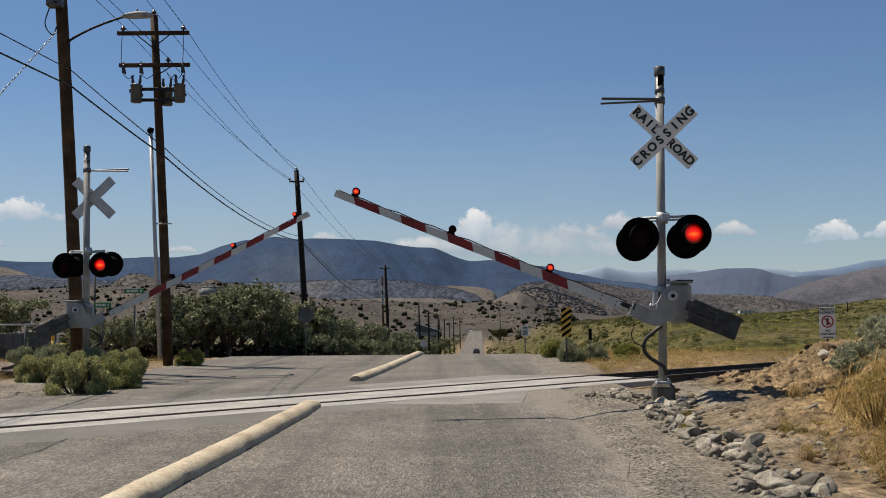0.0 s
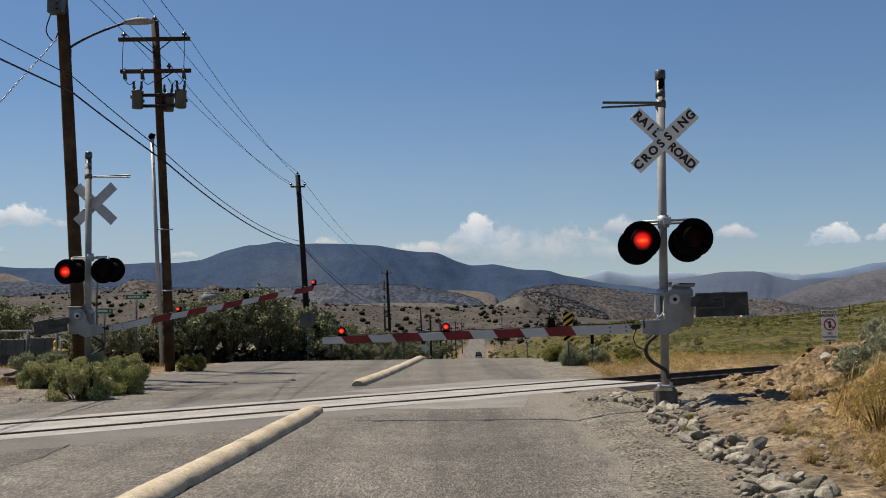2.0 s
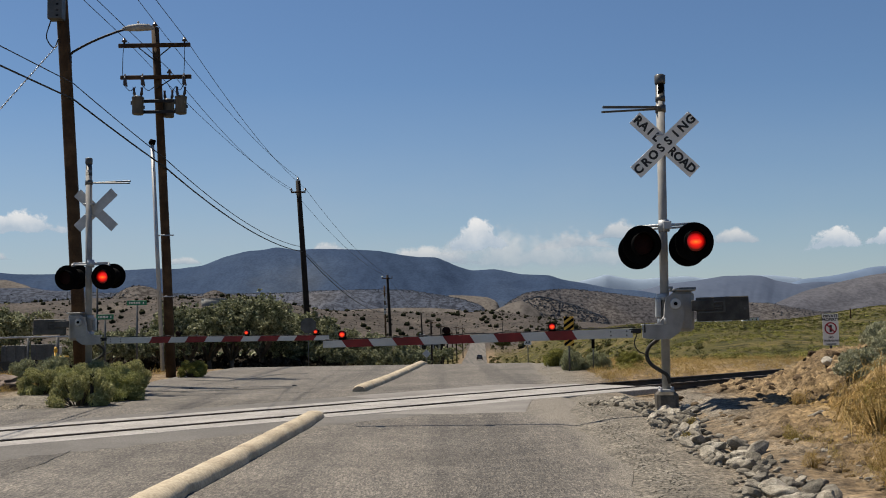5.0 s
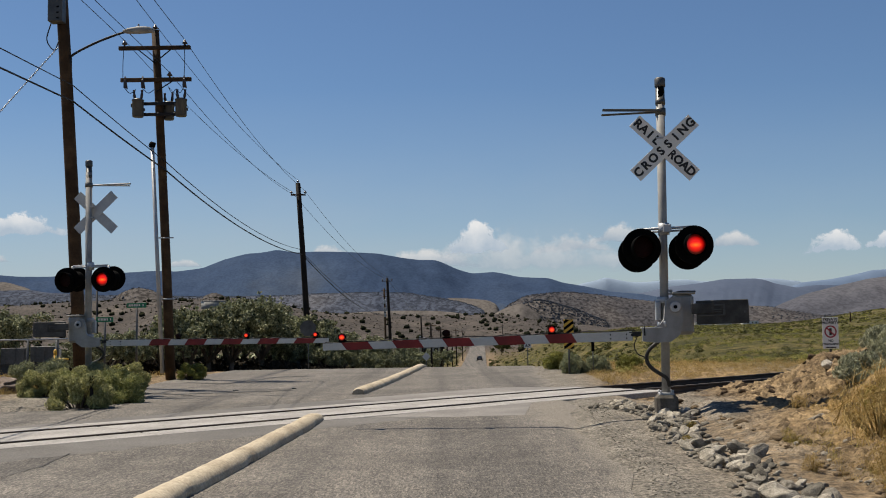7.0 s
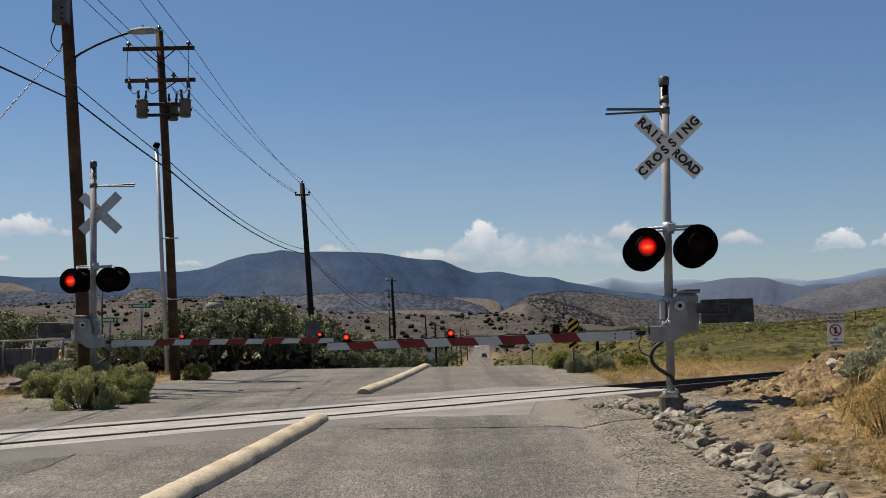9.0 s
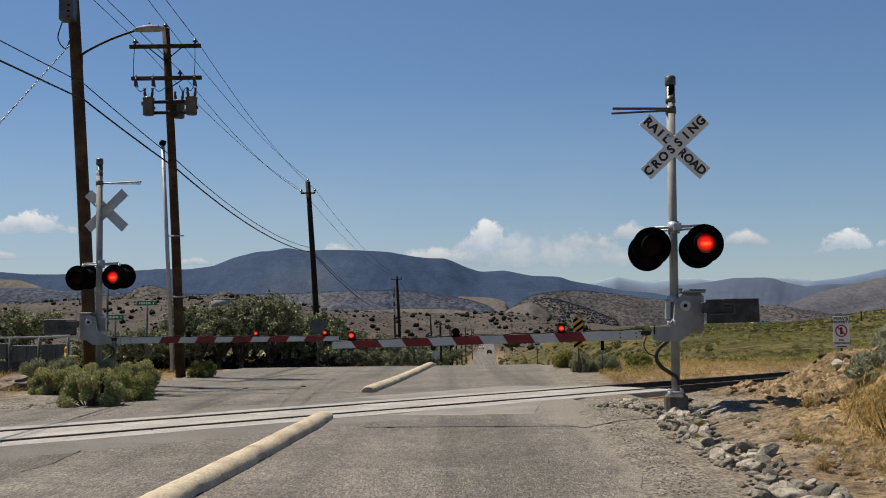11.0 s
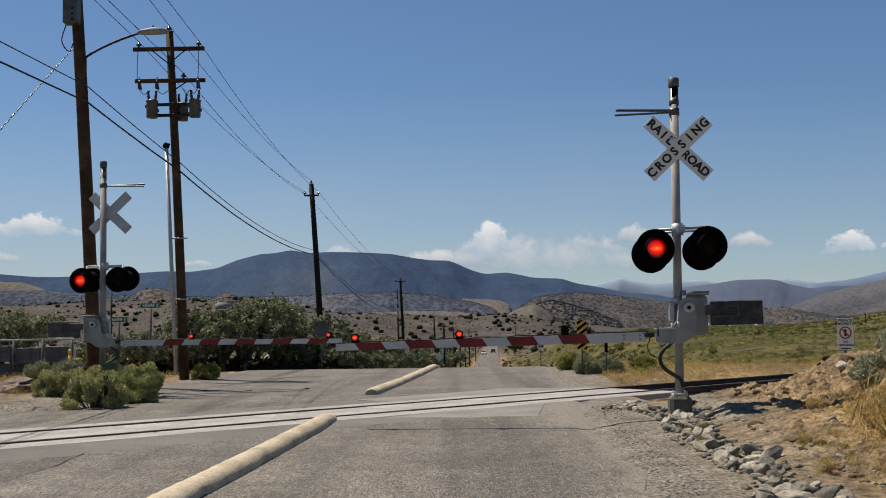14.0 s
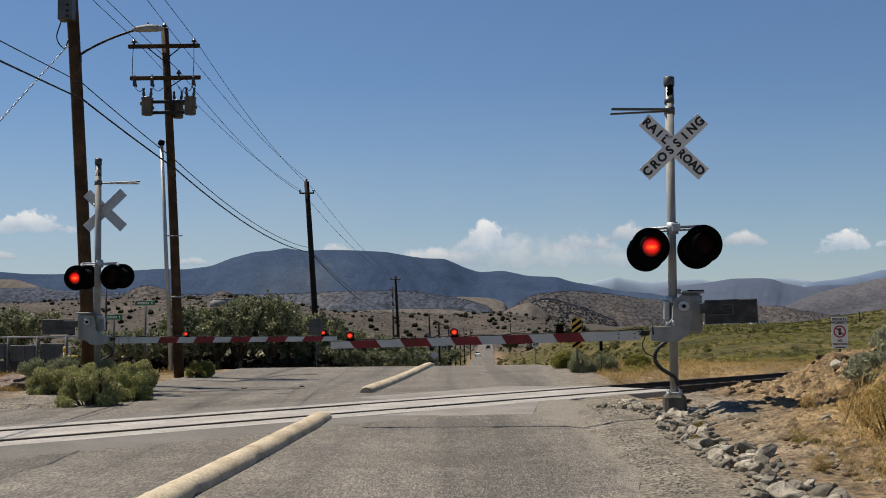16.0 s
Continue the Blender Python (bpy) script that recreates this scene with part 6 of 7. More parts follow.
# Dark brush added in place of the shade under the tree crowns.
scatter("undergrowth", 900, under_trees, tuft_mesh(150, 0.14, 29), M_DARK_BRUSH, "dense near-black brush standing in for shade below the roadside trees", "brush", 30, 0.9, 2.0, 0.9)
scatter("roadside_brush", 800, by_far_road, tuft_mesh(170, 0.14, 25), M_FIELD, "mixed green brush along the far road", "brush", 26, 0.5, 1.5, 0.9)
scatter("valley_brush", 900, behind_trees, tuft_mesh(60, 0.34, 27), M_TREE, "dark green trees and brush in the valley", "brush", 28, 1.0, 2.8, 0.9)
def near_flat(rng, n):
    y = 33 + 85 * rng.random(n * 3) ** 1.2
    x = kerb_x(y) + 6.3 + (0.55 * y + 6) * rng.random(n * 3)
    keep = (np.sin(x * 0.5 + y * 0.2) + np.sin(y * 0.31 - x * 0.23) + rng.normal(size=len(x)) > 0.2) & ~((y < 41) & (x > 8))
    return np.stack([x, y], 1)[keep][:n]


def far_flat(rng, n):
    q = in_flat(rng, n)
    return q[q[:, 1] > 105]


scatter("sage_near_flat", 2600, near_flat, tuft_mesh(80, 0.1, 5), M_YELLOW_LEAF, "low yellow-green sagebrush clumps on the near flat", "sagebrush", 6, 0.15, 0.62, 0.7)
scatter("green_brush_near_flat", 3000, near_flat, tuft_mesh(80, 0.11, 9), M_FIELD, "low dark olive brush clumps on the near flat", "brush", 16, 0.1, 0.48, 0.8)
scatter("sage_flat", 9500, far_flat, tuft_mesh(24, 0.25, 5), M_FIELD, "low grey-green sagebrush over the flat", "sagebrush", 6, 0.25, 0.9, 0.7)
scatter("rabbitbrush_flat", 5200, far_flat, tuft_mesh(26, 0.3, 7), M_YELLOW_LEAF, "low yellow-green brush over the flat", "brush", 8, 0.2, 0.7, 0.6)
def shrub_mesh(seed):
    """A low round shrub of a few lumps."""
    bm = bmesh.new()
    bmesh.ops.create_icosphere(bm, subdivisions=2, radius=1, matrix=Matrix.Translation((0, 0, 0.38)) @ Matrix.Diagonal((0.62, 0.58, 0.5, 1)))
    for v in bm.verts:
        v.co *= 1 + 0.6 * noise.noise(v.co * 3.4 + Vector((seed, 0, 0)))
    me = bpy.data.meshes.new("shrub")
    bm.to_mesh(me)
    bm.free()
    return me


def scatter_on(name, n, sheet, base, mat, label, category, seed, smin, smax):
    """Shrubs strewn over a far slope."""
    rng = np.random.default_rng(seed)
    X, Y, Z = sheet
    i, j = rng.integers(0, int(X.shape[0] * 0.8), n), rng.integers(0, X.shape[1] - 1, n)
    a, b = rng.random(n), rng.random(n)

    def at(G):
        return (G[i, j] * (1 - a) + G[i + 1, j] * a) * (1 - b) + (G[i, j + 1] * (1 - a) + G[i + 1, j + 1] * a) * b

    px, py, pz = at(X), at(Y), at(Z)
    keep = np.sin(px * 0.011 + 1) + np.sin(py * 0.017 - px * 0.006) + rng.normal(size=n) * 0.7 > -0.3
    px, py, pz = px[keep], py[keep], pz[keep]
    n = len(px)
    s = smin + (smax - smin) * rng.random(n) ** 2
    bv = np.array([tuple(v.co) for v in base.vertices])
    bf = np.array([tuple(p.vertices) for p in base.polygons])
    V = bv[None] * s[:, None, None] + np.stack([px, py, pz], -1)[:, None]
    F = (bf[None] + (np.arange(n) * len(bv))[:, None, None]).reshape(-1, 3)
    me = bpy.data.meshes.new(name)
    me.vertices.add(n * len(bv))
    me.vertices.foreach_set("co", V.ravel())
    me.loops.add(F.size)
    me.loops.foreach_set("vertex_index", F.ravel())
    me.polygons.add(len(F))
    me.polygons.foreach_set("loop_start", np.arange(len(F)) * 3)
    me.materials.append(mat)
    me.update(calc_edges=True)
    return tagged(new(name, me), label, category, kind="stuff")


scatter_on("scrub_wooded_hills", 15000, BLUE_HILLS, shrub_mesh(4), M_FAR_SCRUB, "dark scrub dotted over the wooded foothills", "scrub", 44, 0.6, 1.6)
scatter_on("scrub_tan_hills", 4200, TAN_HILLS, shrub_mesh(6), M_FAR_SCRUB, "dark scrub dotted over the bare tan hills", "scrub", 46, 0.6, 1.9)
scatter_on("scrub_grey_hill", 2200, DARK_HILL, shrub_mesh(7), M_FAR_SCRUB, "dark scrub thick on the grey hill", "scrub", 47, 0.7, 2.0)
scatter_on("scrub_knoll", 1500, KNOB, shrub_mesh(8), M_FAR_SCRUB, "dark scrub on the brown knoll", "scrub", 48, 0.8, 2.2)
scatter("juniper_slope", 2600, in_hill, shrub_mesh(3), M_JUNIPER, "dark juniper shrubs dotted over the stony hill", "juniper", 10, 0.6, 3.6, 0.85)
scatter("sage_slope", 12000, in_hill, shrub_mesh(5), M_DARK_BRUSH, "low grey sage dotted over the stony hill", "sagebrush", 11, 0.3, 1.2, 0.7)
grass_tuft = leaves_mesh("tuft", [(0, 0, 0.28), (0.1, 0.05, 0.25)], [0.3, 0.25], 48, 0.011, M_STRAW, 3, 0.9, 32.0, 0.72)
scatter("dry_grass_bank", 2300, by_bank, grass_tuft, M_STRAW, "dry straw-coloured grass on the earth bank", "grass", 12, 0.12, 1.1, 1.0, 0.2)
def bank_foot(rng, n):
    y = 8.2 + 4.2 * rng.random(n)
    return np.stack([3.3 + 0.05 * y + 1.7 * rng.random(n), y], 1)


scatter("weed_litter", 420, bank_foot, grass_tuft, M_STRAW, "short dry straw and weeds at the foot of the bank", "grass", 51, 0.08, 0.34, 0.8, 0.2)
scatter("yellow_weeds", 200, bank_foot, grass_tuft, M_GOLD_LEAF, "short yellow-green weeds at the foot of the bank", "weeds", 52, 0.1, 0.42, 1.0, 0.2)
scatter("dry_grass_verge", 1500, verge, grass_tuft, M_STRAW, "dry straw-coloured grass beyond the rails", "grass", 14, 0.3, 0.8, 0.75, 0.2)
scatter("dry_grass_boulder", 260, by_boulder, grass_tuft, M_STRAW, "dry straw-coloured grass round a boulder", "grass", 17, 0.25, 0.7, 0.7, 0.2)
scatter("dry_grass_left", 700, left_flat, grass_tuft, M_STRAW, "dry straw-coloured grass beside sagebrush", "grass", 15, 0.5, 1.0, 0.8, 0.2)


# ---------------------------------------------------------------- rocks
def rock_mesh(seed, mat, chunky=0.35, fine=2, flat=0.30):
    bm = bmesh.new()
    bmesh.ops.create_icosphere(bm, subdivisions=fine, radius=0.5)
    off = Vector((seed * 3.7, seed * 1.3, 0))
    for v in bm.verts:
        p = v.co.normalized()
        k = 1 + chunky * noise.noise(p * 1.4 + off) + 0.12 * noise.noise(p * 4 + off)
        q = p * 0.5 * k
        for ax in range(3):
            lim = flat + 0.08 * math.sin(seed * 2.1 + ax * 1.7)
            over = abs(q[ax]) - lim
            if over > 0:
                q[ax] = math.copysign(lim + over * 0.16, q[ax])
        v.co = q
    me = bpy.data.meshes.new("rock")
    for f in bm.faces:
        f.smooth = fine > 2
    bm.to_mesh(me)
    bm.free()
    me.materials.append(mat)
    return me


def split_rock(seed, mat, n=13, worn=0.035):
    """A broken stone with flat faces and slightly worn edges."""
    r = random.Random(seed)
    bm = bmesh.new()
    sx, sy, sz = r.uniform(0.42, 0.55), r.uniform(0.3, 0.45), r.uniform(0.26, 0.42)
    for k in range(n):
        z = -1 + 2 * (k + 0.5) / n
        a = k * 2.4 + r.uniform(-0.5, 0.5)
        q = math.sqrt(1 - z * z) * r.uniform(0.75, 1.1)
        bm.verts.new((sx * q * math.cos(a), sy * q * math.sin(a), sz * z * r.uniform(0.75, 1.05)))
    hull = bmesh.ops.convex_hull(bm, input=bm.verts[:])
    bmesh.ops.delete(bm, geom=[v for v in hull["geom_interior"] if isinstance(v, bmesh.types.BMVert)], context="VERTS")
    bmesh.ops.dissolve_limit(bm, angle_limit=0.22, verts=bm.verts[:], edges=bm.edges[:])
    bmesh.ops.bevel(bm, geom=bm.edges[:], offset=worn, segments=1, affect="EDGES", clamp_overlap=True)
    bmesh.ops.triangulate(bm, faces=bm.faces[:])
    me = bpy.data.meshes.new("rock")
    bm.to_mesh(me)
    bm.free()
    me.materials.append(mat)
    return me


ROCKS = [split_rock(k + 3, M_ROCK, 10 + k % 5, 0.03 + 0.01 * (k % 3)) for k in range(14)]
CLODS = [split_rock(k + 70, M_TURF, 11 + k, 0.045) for k in range(5)]


def rock_at(x, y, s, meshes, label, group, squash=0.8):
    r = random.random
    ob = new("rock", meshes[int(r() * len(meshes))])
    ob.matrix_basis = pose(x, y, gz(x, y) + s * 0.10, r() * 40, r() * 40, r() * 360) @ Matrix.Diagonal((s, s * (0.7 + 0.5 * r()), s * squash, 1))
    return tagged(ob, label, "rock", group)


BAND_Y, BAND_X, BAND_W = (8.3, 9.3, 10.6, 12.0, 14.0, 15.8, 17.2, 18.6), (2.86, 2.98, 3.1, 3.1, 3.12, 3.42, 3.2, 2.72), (0.42, 0.4, 0.27, 0.3, 0.33, 0.4, 0.36, 0.25)


def place_rocks():
    random.seed(5)
    for k in range(215):
        # a band of rubble along the shoulder, from the signal towards the viewer
        y = random.uniform(8.4, 18.5) if k % 3 else random.uniform(14.2, 18.4)
        x = float(np.interp(y, BAND_Y, BAND_X)) + random.uniform(-1, 1) * float(np.interp(y, BAND_Y, BAND_W)) * random.uniform(0.6, 1.1)
        if math.hypot(x - 3.38, y - 16.1) < 0.3:
            continue
        rock_at(x, y, random.uniform(0.13, 0.27) + 0.2 * random.random() ** 3, ROCKS, "pale angular rubble rock beside the road shoulder", "rubble rocks", 0.66)
    for k in range(58):
        rock_at(random.gauss(5.4, 0.75), random.gauss(17.0, 0.8), random.uniform(0.1, 0.22) + 0.16 * random.random() ** 2, CLODS, "dark brown earth clod on the bank crest", "bank clods", 0.8)
    for k in range(26):
        x, y = random.uniform(3.8, 8.2), random.uniform(9.5, 19)
        rock_at(x, y, random.uniform(0.06, 0.16) + 0.2 * random.random() ** 3, CLODS if random.random() < 0.65 else ROCKS, "brown earthy stone on the dirt bank", "bank stones")
    crown = rock_at(6.15, 16.9, 0.34, [split_rock(56, M_BOULDER, 16, 0.07)], "pale rounded boulder high on the bank", "bank stones", 0.7)
    crown.matrix_basis = Matrix.Translation((0, 0, 0.12)) @ crown.matrix_basis
    rock_at(-9.75, 23.0, 1.15, [rock_mesh(51, M_RED_ROCK, 1.1, 4, 0.3)], "low reddish-brown layered boulder among dry grass", "bank stones", 0.4)


place_rocks()
pebble = rock_mesh(31, M_ROCK, 0.35, 1)


def on_shoulder(rng, n):
    y = 7 + 12 * rng.random(n)
    x = kerb_x(y) + 4.7 + np.abs(rng.normal(size=n)) * 0.9
    return np.stack([x, y], 1)


def in_rubble(rng, n):
    y = 18.4 - 9.9 * rng.random(n)
    x = np.interp(y, BAND_Y, BAND_X) + np.clip(rng.normal(size=n) * 0.6, -1.1, 1.1) * np.interp(y, BAND_Y, BAND_W)
    return np.stack([x, y], 1)


scatter("small_rubble", 700, in_rubble, split_rock(35, M_ROCK, 11), M_ROCK, "small pale broken stones between the rubble rocks", "rubble", 20, 0.05, 0.17, 0.8, -0.1)
scatter("loose_gravel", 4200, on_shoulder, pebble, M_ROCK, "loose gravel stones on the shoulder", "gravel", 18, 0.006, 0.034, 0.6, 0.0)


def on_bank(rng, n):
    x, y = 3.75 + 5 * rng.random(n), 9 + 10.5 * rng.random(n)
    keep = (x > 4.4 + 0.6 * rng.random(n)) | (y < 14) | (rng.random(n) < 0.25)
    return np.stack([x, y], 1)[keep]


scatter("bank_stones_loose", 420, on_bank, split_rock(36, M_ROCK, 11), M_ROCK, "small pale stones strewn over the bank", "stones", 21, 0.03, 0.13, 0.8, -0.1)
scatter("foot_stones", 170, bank_foot, split_rock(39, M_ROCK, 12), M_ROCK, "broken stones strewn at the foot of the bank", "stones", 53, 0.05, 0.2, 0.8, -0.1)
scatter("bank_lumps", 1300, on_bank, split_rock(38, M_CLOD, 13), M_CLOD, "larger lumps of dug earth over the bank", "clods", 24, 0.06, 0.32, 0.7, -0.04)
scatter("bank_clods", 6500, on_bank, rock_mesh(33, M_CLOD, 0.9, 1, 0.24), M_CLOD, "small earth clods and stones over the bank", "clods", 19, 0.025, 0.15, 0.8, -0.08)


# ---------------------------------------------------------------- signs
def post(g, h, r=0.03):
    g.tube([(0, 0, -0.3), (0, 0, h)], r, 8)
    return g


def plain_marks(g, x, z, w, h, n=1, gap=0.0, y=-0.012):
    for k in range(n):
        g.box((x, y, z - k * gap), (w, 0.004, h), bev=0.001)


def private_sign():
    s = thing("warning_sign", "white private property sign with red prohibition ring on a post", "sign", pose(9.35, 25.4, gz(9.35, 25.4)))
    top = 1.63 - gz(9.35, 25.4)
    part("post", post(Geo(), top, 0.028), M_WIRE, s, "dark steel post")
    part("panel", Geo().box((0, -0.035, top - 0.37), (0.39, 0.012, 0.76), bev=0.004), M_WHITE, s, "white metal panel")
    t = lambda body, size, z: Geo().text(body, size, Matrix.Translation((0, -0.044, top + z)) @ Matrix.Rotation(radians(90), 4, "X"))
    part("lettering", t("PRIVATE", 0.095, -0.045), M_INK, s)
    part("lettering", t("PROPERTY", 0.088, -0.13), M_INK, s)
    part("lettering", t("NO", 0.075, -0.56), M_INK, s)
    part("lettering", t("TRESPASSING", 0.062, -0.64), M_INK, s)
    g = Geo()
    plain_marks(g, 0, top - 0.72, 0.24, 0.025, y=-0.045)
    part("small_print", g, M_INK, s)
    g, n = Geo(), 28
    ring = [(math.cos(2 * math.pi * i / n), math.sin(2 * math.pi * i / n)) for i in range(n)]
    vs = [(x * r_, y_, z * r_ + top - 0.34) for y_ in (-0.046, -0.042) for r_ in (0.15, 0.118) for x, z in ring]
    fs = []
    for i in range(n):
        j = (i + 1) % n
        fs += [(i, j, n + j, n + i), (2 * n + i, 3 * n + i, 3 * n + j, 2 * n + j), (i, 2 * n + i, 2 * n + j, j), (n + i, n + j, 3 * n + j, 3 * n + i)]
    g.add(vs, fs)
    g.box((0, -0.045, top - 0.34), (0.25, 0.004, 0.032), Euler((0, radians(45), 0)).to_matrix(), 0.001)
    part("prohibition_ring", g, M_SIGN_RED, s, "red ring with bar")
    part("symbol", Geo().box((0, -0.043, top - 0.34), (0.06, 0.003, 0.17), bev=0.01), M_INK, s, "dark upright symbol")


private_sign()


def clip_poly(poly, z, keep):
    """Cuts a polygon in x and z at the height z, keeping what lies above (1) or below (-1)."""
    out = []
    for i, p in enumerate(poly):
        q = poly[(i + 1) % len(poly)]
        inside, nxt = (p[1] - z) * keep >= 0, (q[1] - z) * keep >= 0
        if inside:
            out.append(p)
        if inside != nxt:
            t = (z - p[1]) / (q[1] - p[1])
            out.append((p[0] + (q[0] - p[0]) * t, z))
    return out


def hazard_sign():
    x, y = 3.95, 33.3
    s = thing("hazard_marker", "yellow and black striped hazard marker on a post", "sign", pose(x, y, gz(x, y)))
    top = 1.68
    part("post", post(Geo(), top, 0.03), M_CAN, s)
    part("panel", Geo().box((0, -0.035, top - 0.42), (0.31, 0.01, 0.92), bev=0.003), M_YELLOW, s, "yellow panel")
    z0, z1 = top - 0.878, top + 0.038
    for k in range(6):
        c0 = z0 - 0.12 + 0.2 * k
        poly = [(-0.153, c0 - 0.11), (0.153, c0 + 0.11), (0.153, c0 + 0.21), (-0.153, c0 - 0.01)]
        poly = clip_poly(clip_poly(poly, z0, 1), z1, -1)
        if len(poly) > 2:
            part("stripe", Geo().prism(poly, -0.046, -0.041), M_BLACK, s, "black diagonal stripe")
    p = thing("marker_post", "thin marker post with a narrow black plate beside the field", "post", pose(4.75, 33.6, gz(4.75, 33.6)))
    part("post", post(Geo(), 1.0, 0.016), M_CAN, p)
    part("plate", Geo().box((0, -0.03, 0.88), (0.1, 0.02, 0.36), bev=0.004), M_BLACK, p, "narrow black plate")


hazard_sign()


def street_sign(x, y, z, w, yaw, label):
    s = thing("street_sign", label, "sign", pose(x, y, gz(x, y), 0, 0, yaw))
    h = z - gz(x, y)
    part("post", post(Geo(), h, 0.04), M_CAN, s)
    part("panel", Geo().box((0, -0.045, h - 0.1), (w, 0.01, 0.19), bev=0.003), M_GREEN_SIGN, s, "green street name blade")
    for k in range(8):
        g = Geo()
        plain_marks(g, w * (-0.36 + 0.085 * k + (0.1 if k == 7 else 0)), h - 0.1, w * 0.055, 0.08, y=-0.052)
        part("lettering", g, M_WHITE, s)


street_sign(-12.05, 41, 2.69, 0.78, 0, "green street name sign on a grey post")
street_sign(-12.65, 39, 2.13, 0.62, 10, "green street name sign on a grey post among trees")


def back_sign(x, y, z, shape, size, label):
    s = thing("road_sign", label, "sign", pose(x, y, gz(x, y)))
    h = z - gz(x, y)
    part("post", post(Geo(), h, 0.022), M_CAN, s)
    n = 8 if shape == "octagon" else 4
    back = M_CAN if n == 8 else M_GALV
    off = math.pi / 8 if n == 8 else 0.0
    ring = [(size * math.cos(off + 2 * math.pi * i / n), h + size * math.sin(off + 2 * math.pi * i / n)) for i in range(n)]
    part("panel", Geo().prism(ring[::-1], -0.05, -0.04), back, s, "bare grey sign back")


back_sign(-6.5, 50, 1.6, "octagon", 0.4, "stop sign seen from its grey back")
back_sign(-1.05, 60, -0.1, "diamond", 0.25, "diamond road sign seen from its grey back")


def guard_fence():
    f = thing("fence", "dull grey sheet-metal yard fence with a top rail behind the sagebrush", "fence", pose(-12.6, 33.0, -0.1))
    for k in range(12):
        x, dy, dz = 0.9 - k * 0.92, random.uniform(-0.06, 0.06), random.uniform(-0.05, 0.05)
        if k > 0:
            g = Geo().box((x, 0, 0.99), (0.88, 0.04, 0.5), bev=0.01)
            for q in (-0.3, 0.0, 0.3):
                g.box((x + q, -0.035, 0.99), (0.05, 0.03, 0.5), bev=0.008)
            part("fence_panel", g, M_FENCE_PALE, f, "weathered grey sheet", Matrix.Translation((0, dy, dz)))
            g = Geo().box((x, 0.05, 0.36), (0.9, 0.04, 0.68), bev=0.01).box((x, 0.0, 0.68), (0.9, 0.04, 0.05)).box((x, 0.0, 0.2), (0.9, 0.04, 0.05))
            part("fence_panel", g, M_FENCE, f, "dark dull sheet", Matrix.Translation((0, dy, 0)))
        part("fence_post", Geo().tube([(x - 0.46, -0.12, 0), (x - 0.46, -0.12, 1.44)], 0.035 if k % 3 else 0.055, 8), M_CAN, f)
    part("notice", Geo().box((0.45, -0.05, 1.02), (0.2, 0.01, 0.26), bev=0.003), M_WHITE, f, "small white notice")
    part("top_rail", Geo().tube([(1.8, 0.0, 1.46), (-11.0, 0.0, 1.42)], 0.03, 8), M_GALV, f)


guard_fence()


def speed_sign():
    s = thing("speed_sign", "white speed limit sign with large black numerals on a post", "sign", pose(7.13, 90, gz(7.13, 90)))
    h = 0.52 - gz(7.13, 90)
    part("post", post(Geo(), h, 0.04), M_CAN, s)
    part("panel", Geo().box((0, -0.05, h - 0.4), (0.62, 0.012, 0.84), bev=0.004), M_WHITE, s, "white metal panel")
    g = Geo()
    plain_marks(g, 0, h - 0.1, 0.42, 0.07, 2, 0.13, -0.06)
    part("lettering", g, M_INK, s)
    part("numerals", Geo().text("25", 0.46, Matrix.Translation((0, -0.062, h - 0.56)) @ Matrix.Rotation(radians(90), 4, "X")), M_INK, s, "bold black numerals")


speed_sign()


def far_house():
    h = thing("house", "low house with a grey gabled roof among roadside trees", "house", pose(-2.8, 210, -4.2))
    part("wall", Geo().box((0, 0, 1.2), (4.2, 6, 2.6), bev=0.03), M_PANEL, h, "pale wall")
    part("roof", Geo().prism([(-2.5, 2.5), (2.5, 2.5), (2.2, 2.75), (-2.2, 4.1)], -3.3, 3.3), M_CAN, h, "grey roof")
    for x in (-1.1, 1.1):
        part("window", Geo().box((x, -3.02, 1.3), (0.8, 0.05, 0.9), bev=0.01), M_GLASS, h)


far_house()
an = thing("antenna_mast", "thin dark mast rising above the trees", "mast", pose(-19.9, 60, gz(-19.9, 60)))
part("pole_shaft", Geo().tube([(0, 0, -0.2), (-0.03, 0, 3.95 - gz(-19.9, 60))], 0.06, 8), M_WIRE, an)
for x, y in ((-3.85, 26.8), (-5.2, 26.1), (-6.35, 26.3)):
    rm = thing("road_stud", "small dark worn road stud on the asphalt", "road stud", pose(x, y, float(road_z(y))), "road studs")
    part("body", Geo().box((0, 0, 0.01), (0.11, 0.13, 0.03), bev=0.01), M_WEIGHT, rm)
gm = thing("gas_marker", "slim yellow utility marker post among sagebrush", "marker post", pose(-10.4, 28, gz(-10.4, 28)))
part("post", Geo().tube([(0, 0, -0.2), (0, 0, 0.76)], 0.04, 10), M_YELLOW, gm)
part("cap", Geo().tube([(0, 0, 0.76), (0, 0, 0.83), (0, 0, 0.9)], [0.045, 0.048, 0.025], 10), M_YELLOW, gm)
part("side_pipe", Geo().tube([(0, 0, 0.64), (0.36, 0, 0.64)], 0.022, 8), M_YELLOW, gm)
sp = thing("stub_post", "short black stub post among the sagebrush", "marker post", pose(-6.83, 20.3, gz(-6.83, 20.3)))
part("post", Geo().tube([(0, 0, -0.1), (0, 0, 0.5)], 0.035, 10), M_DARK_WOOD, sp)
part("cap", Geo().tube([(0, 0, 0.5), (0, 0, 0.6), (0, 0, 0.63)], [0.05, 0.052, 0.03], 10), M_BLACK, sp, "black cap")


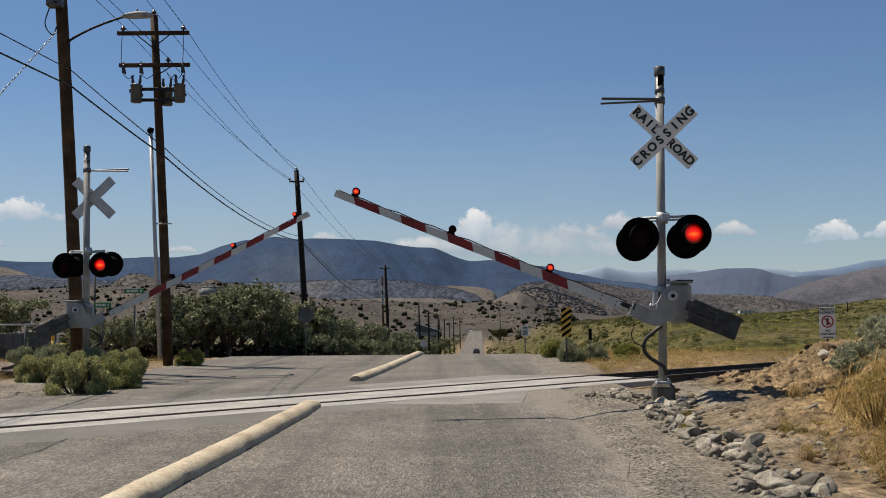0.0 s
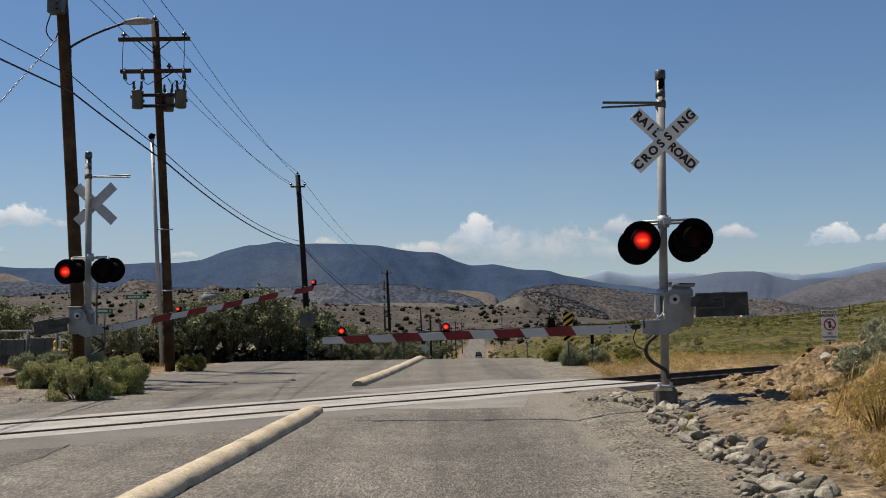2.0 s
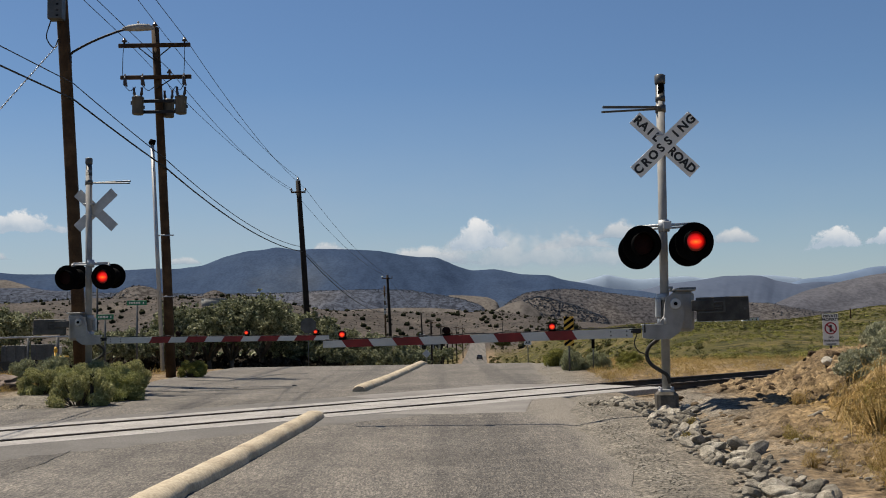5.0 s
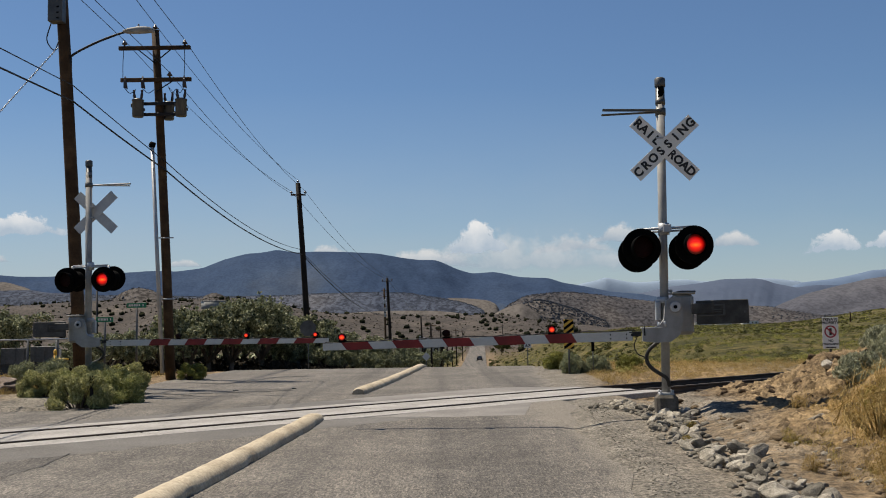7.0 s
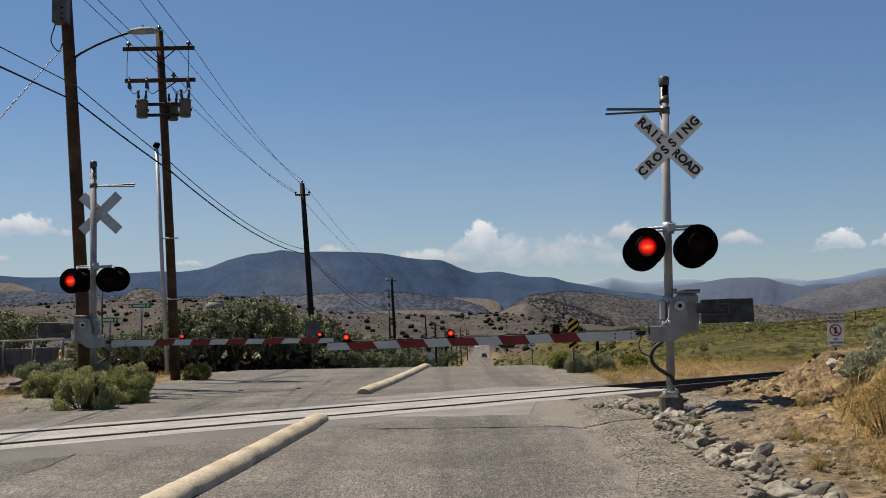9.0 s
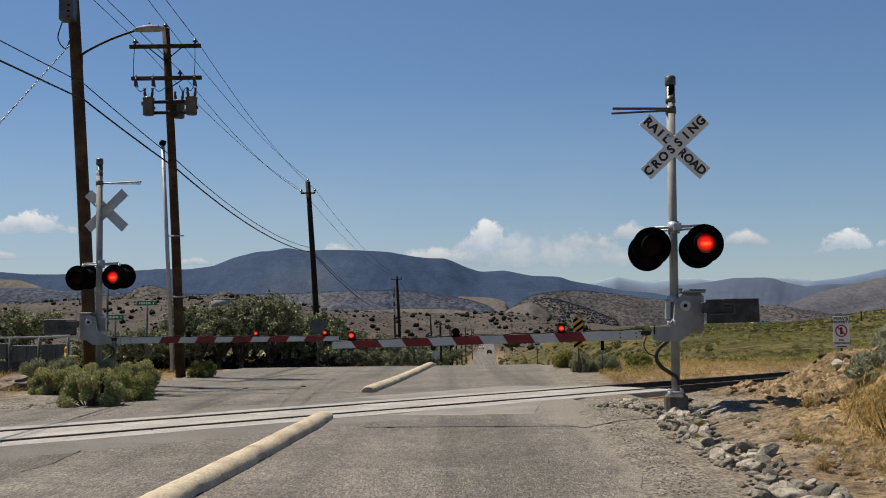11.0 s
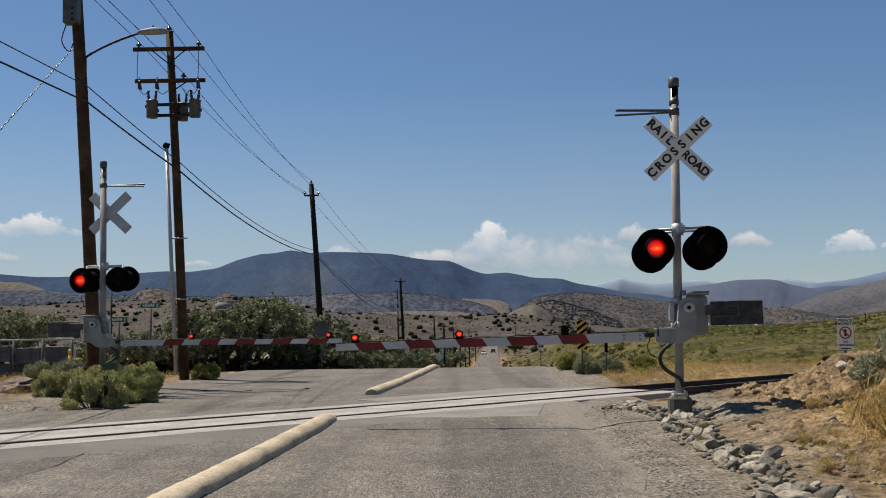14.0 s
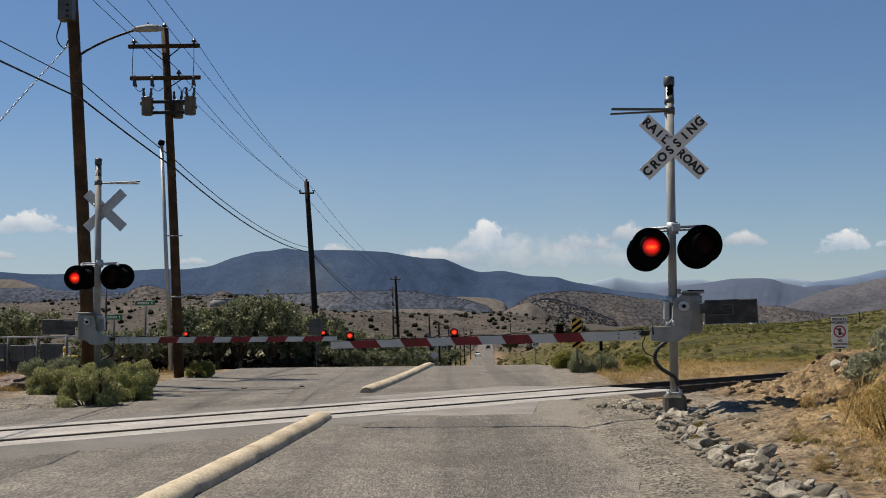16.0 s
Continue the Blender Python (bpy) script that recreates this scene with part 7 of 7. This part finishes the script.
def tank():
    t = thing("water_tank", "low round grey water tank on the hillside", "tank", pose(-132, 600, 14.4))
    part("tank_wall", Geo().tube([(0, 0, -2), (0, 0, 4.2)], 7.2, 36), M_TANK, t)
    part("tank_roof", Geo().tube([(0, 0, 4.2), (0, 0, 4.5)], [7.4, 7.0], 36), M_TANK, t)


tank()


def trailer(x, y, yaw):
    t = thing("trailer_home", "long white trailer home far across the flat", "trailer", pose(x, y, gz(x, y) - 0.5, 0, 0, yaw) @ Matrix.Scale(0.6, 4), "far trailer homes")
    part("body", Geo().box((0, 0, 1.7), (11, 3.4, 2.6), bev=0.05), M_WHITE, t)
    part("roof", Geo().box((0, 0, 3.08), (11.3, 3.7, 0.16), bev=0.04), M_CAN, t)
    for k in range(4):
        part("window", Geo().box((-4 + 2.6 * k, -1.72, 1.9), (1.1, 0.04, 0.9), bev=0.01), M_GLASS, t)


for k, (x, y) in enumerate(((104, 420), (113, 424), (122, 418), (95, 426))):
    trailer(x, y, k * 7 - 8)
pole((59, 152, gz(59, 152)), (59, 152, gz(59, 152) + 1.5), 0.1, 0.09, "small timber pole on the grassy rise")


# ---------------------------------------------------------------- cars
def car(m, paint, label):
    c = thing("car", label, "car", m, "cars on the far road")
    body = [(-2.2, 0.35), (-2.25, 0.75), (-1.9, 0.95), (-1.1, 1.02), (1.2, 1.02), (2.1, 0.85), (2.2, 0.6), (2.15, 0.35)]
    cabin = [(-1.75, 0.98), (-1.2, 1.48), (0.5, 1.5), (1.25, 1.0)]
    turn = Matrix.Rotation(radians(90), 3, "Z")
    part("body", Geo().prism(body, -0.88, 0.88, turn), paint, c, "glossy painted body")
    part("cabin", Geo().prism(cabin, -0.74, 0.74, turn), M_GLASS, c, "dark glass cabin")
    part("roof", Geo().box((0, -0.35, 1.5), (1.35, 1.6, 0.05), bev=0.02), paint, c)
    for x in (-0.82, 0.82):
        for y in (-1.35, 1.35):
            w = part("wheel", Geo().tube([(x - 0.1, y, 0.33), (x + 0.1, y, 0.33)], 0.33, 18), M_RUBBER, c, "black tyre")
            part("rim", Geo().tube([(x - 0.11, y, 0.33), (x + 0.11, y, 0.33)], 0.2, 14), M_GALV, w)
        part("headlight", Geo().box((x * 0.78, 2.16, 0.72), (0.3, 0.08, 0.14), bev=0.03), M_WHITE, c, "clear headlight")
        part("tail_light", Geo().box((x * 0.78, -2.2, 0.8), (0.28, 0.08, 0.16), bev=0.03), M_LENS_OFF, c, "red tail light")
    return c


def on_road(y, lane, turned):
    x = kerb_x(y) + lane
    return pose(x, y, float(road_z(y)) + 0.0, 0, 0, -3.4 + (180 if turned else 0))


CAR_DARK = car(on_road(300, 1.45, False), M_CAR_DARK, "dark car driving away down the far road")
CAR_WHITE = car(on_road(520, -2.2, True), M_CAR_WHITE, "white car coming up the far road")


# ---------------------------------------------------------------- all that moves
def motions():
    near = ((0, 24.2), (0.3, 20.2), (0.6, 16.3), (0.9, 12.4), (1.2, 8.6), (1.5, 5.3), (1.8, 2.0), (2.1, -1.0), (2.4, -1.4), (2.7, -1.2), (3.0, 0.0), (3.3, 0.4), (3.6, 0.0), (16, 0.0))
    far = ((0, 28.4), (0.3, 25.9), (0.6, 22.9), (0.9, 20.2), (1.2, 17.6), (1.5, 14.8), (1.8, 12.9), (2.1, 10.7), (2.4, 8.8), (2.7, 7.0), (3.0, 5.3), (3.3, 3.8), (3.6, 2.1), (3.9, 0.8), (4.2, 0.0), (5.0, 0.0), (16, 0.0))
    walk(NEAR_GATE, [(t, NEAR_REST @ pose(0, 0, 0, 0, a * 0.967 - 1.8, 0)) for t, a in near])
    walk(FAR_GATE, [(t, FAR_REST @ pose(0, 0, 0, 0, a * 0.92 - 0.6, 0)) for t, a in far])
    for lens, rest, state in MOVING:
        rows, now = [(0.0, rest @ pose(0, 0, 0, 0, 0, 0 if state > 0 else 180))], 1
        for t in FLASH:
            a, b = (0, 180) if now == state else (180, 0)
            f0 = frame(t) - 2
            for k in range(4):
                rows.append(((f0 + k - 1) / FPS, rest @ pose(0, 0, 0, 0, 0, a + (b - a) * k / 3)))
            now = -now
        rows.append((16.0, rows[-1][1]))
        walk(lens, rows)
    walk(CAR_DARK, [(t, on_road(y, 1.45, False)) for t, y in ((0, 288), (2, 298), (5, 320), (8, 350), (11, 393), (13.5, 424), (16, 456))])
    walk(CAR_WHITE, [(t, on_road(y, -2.2, True)) for t, y in ((0, 560), (4, 535), (8, 492), (11.5, 446), (13.5, 418), (16, 374))])


motions()
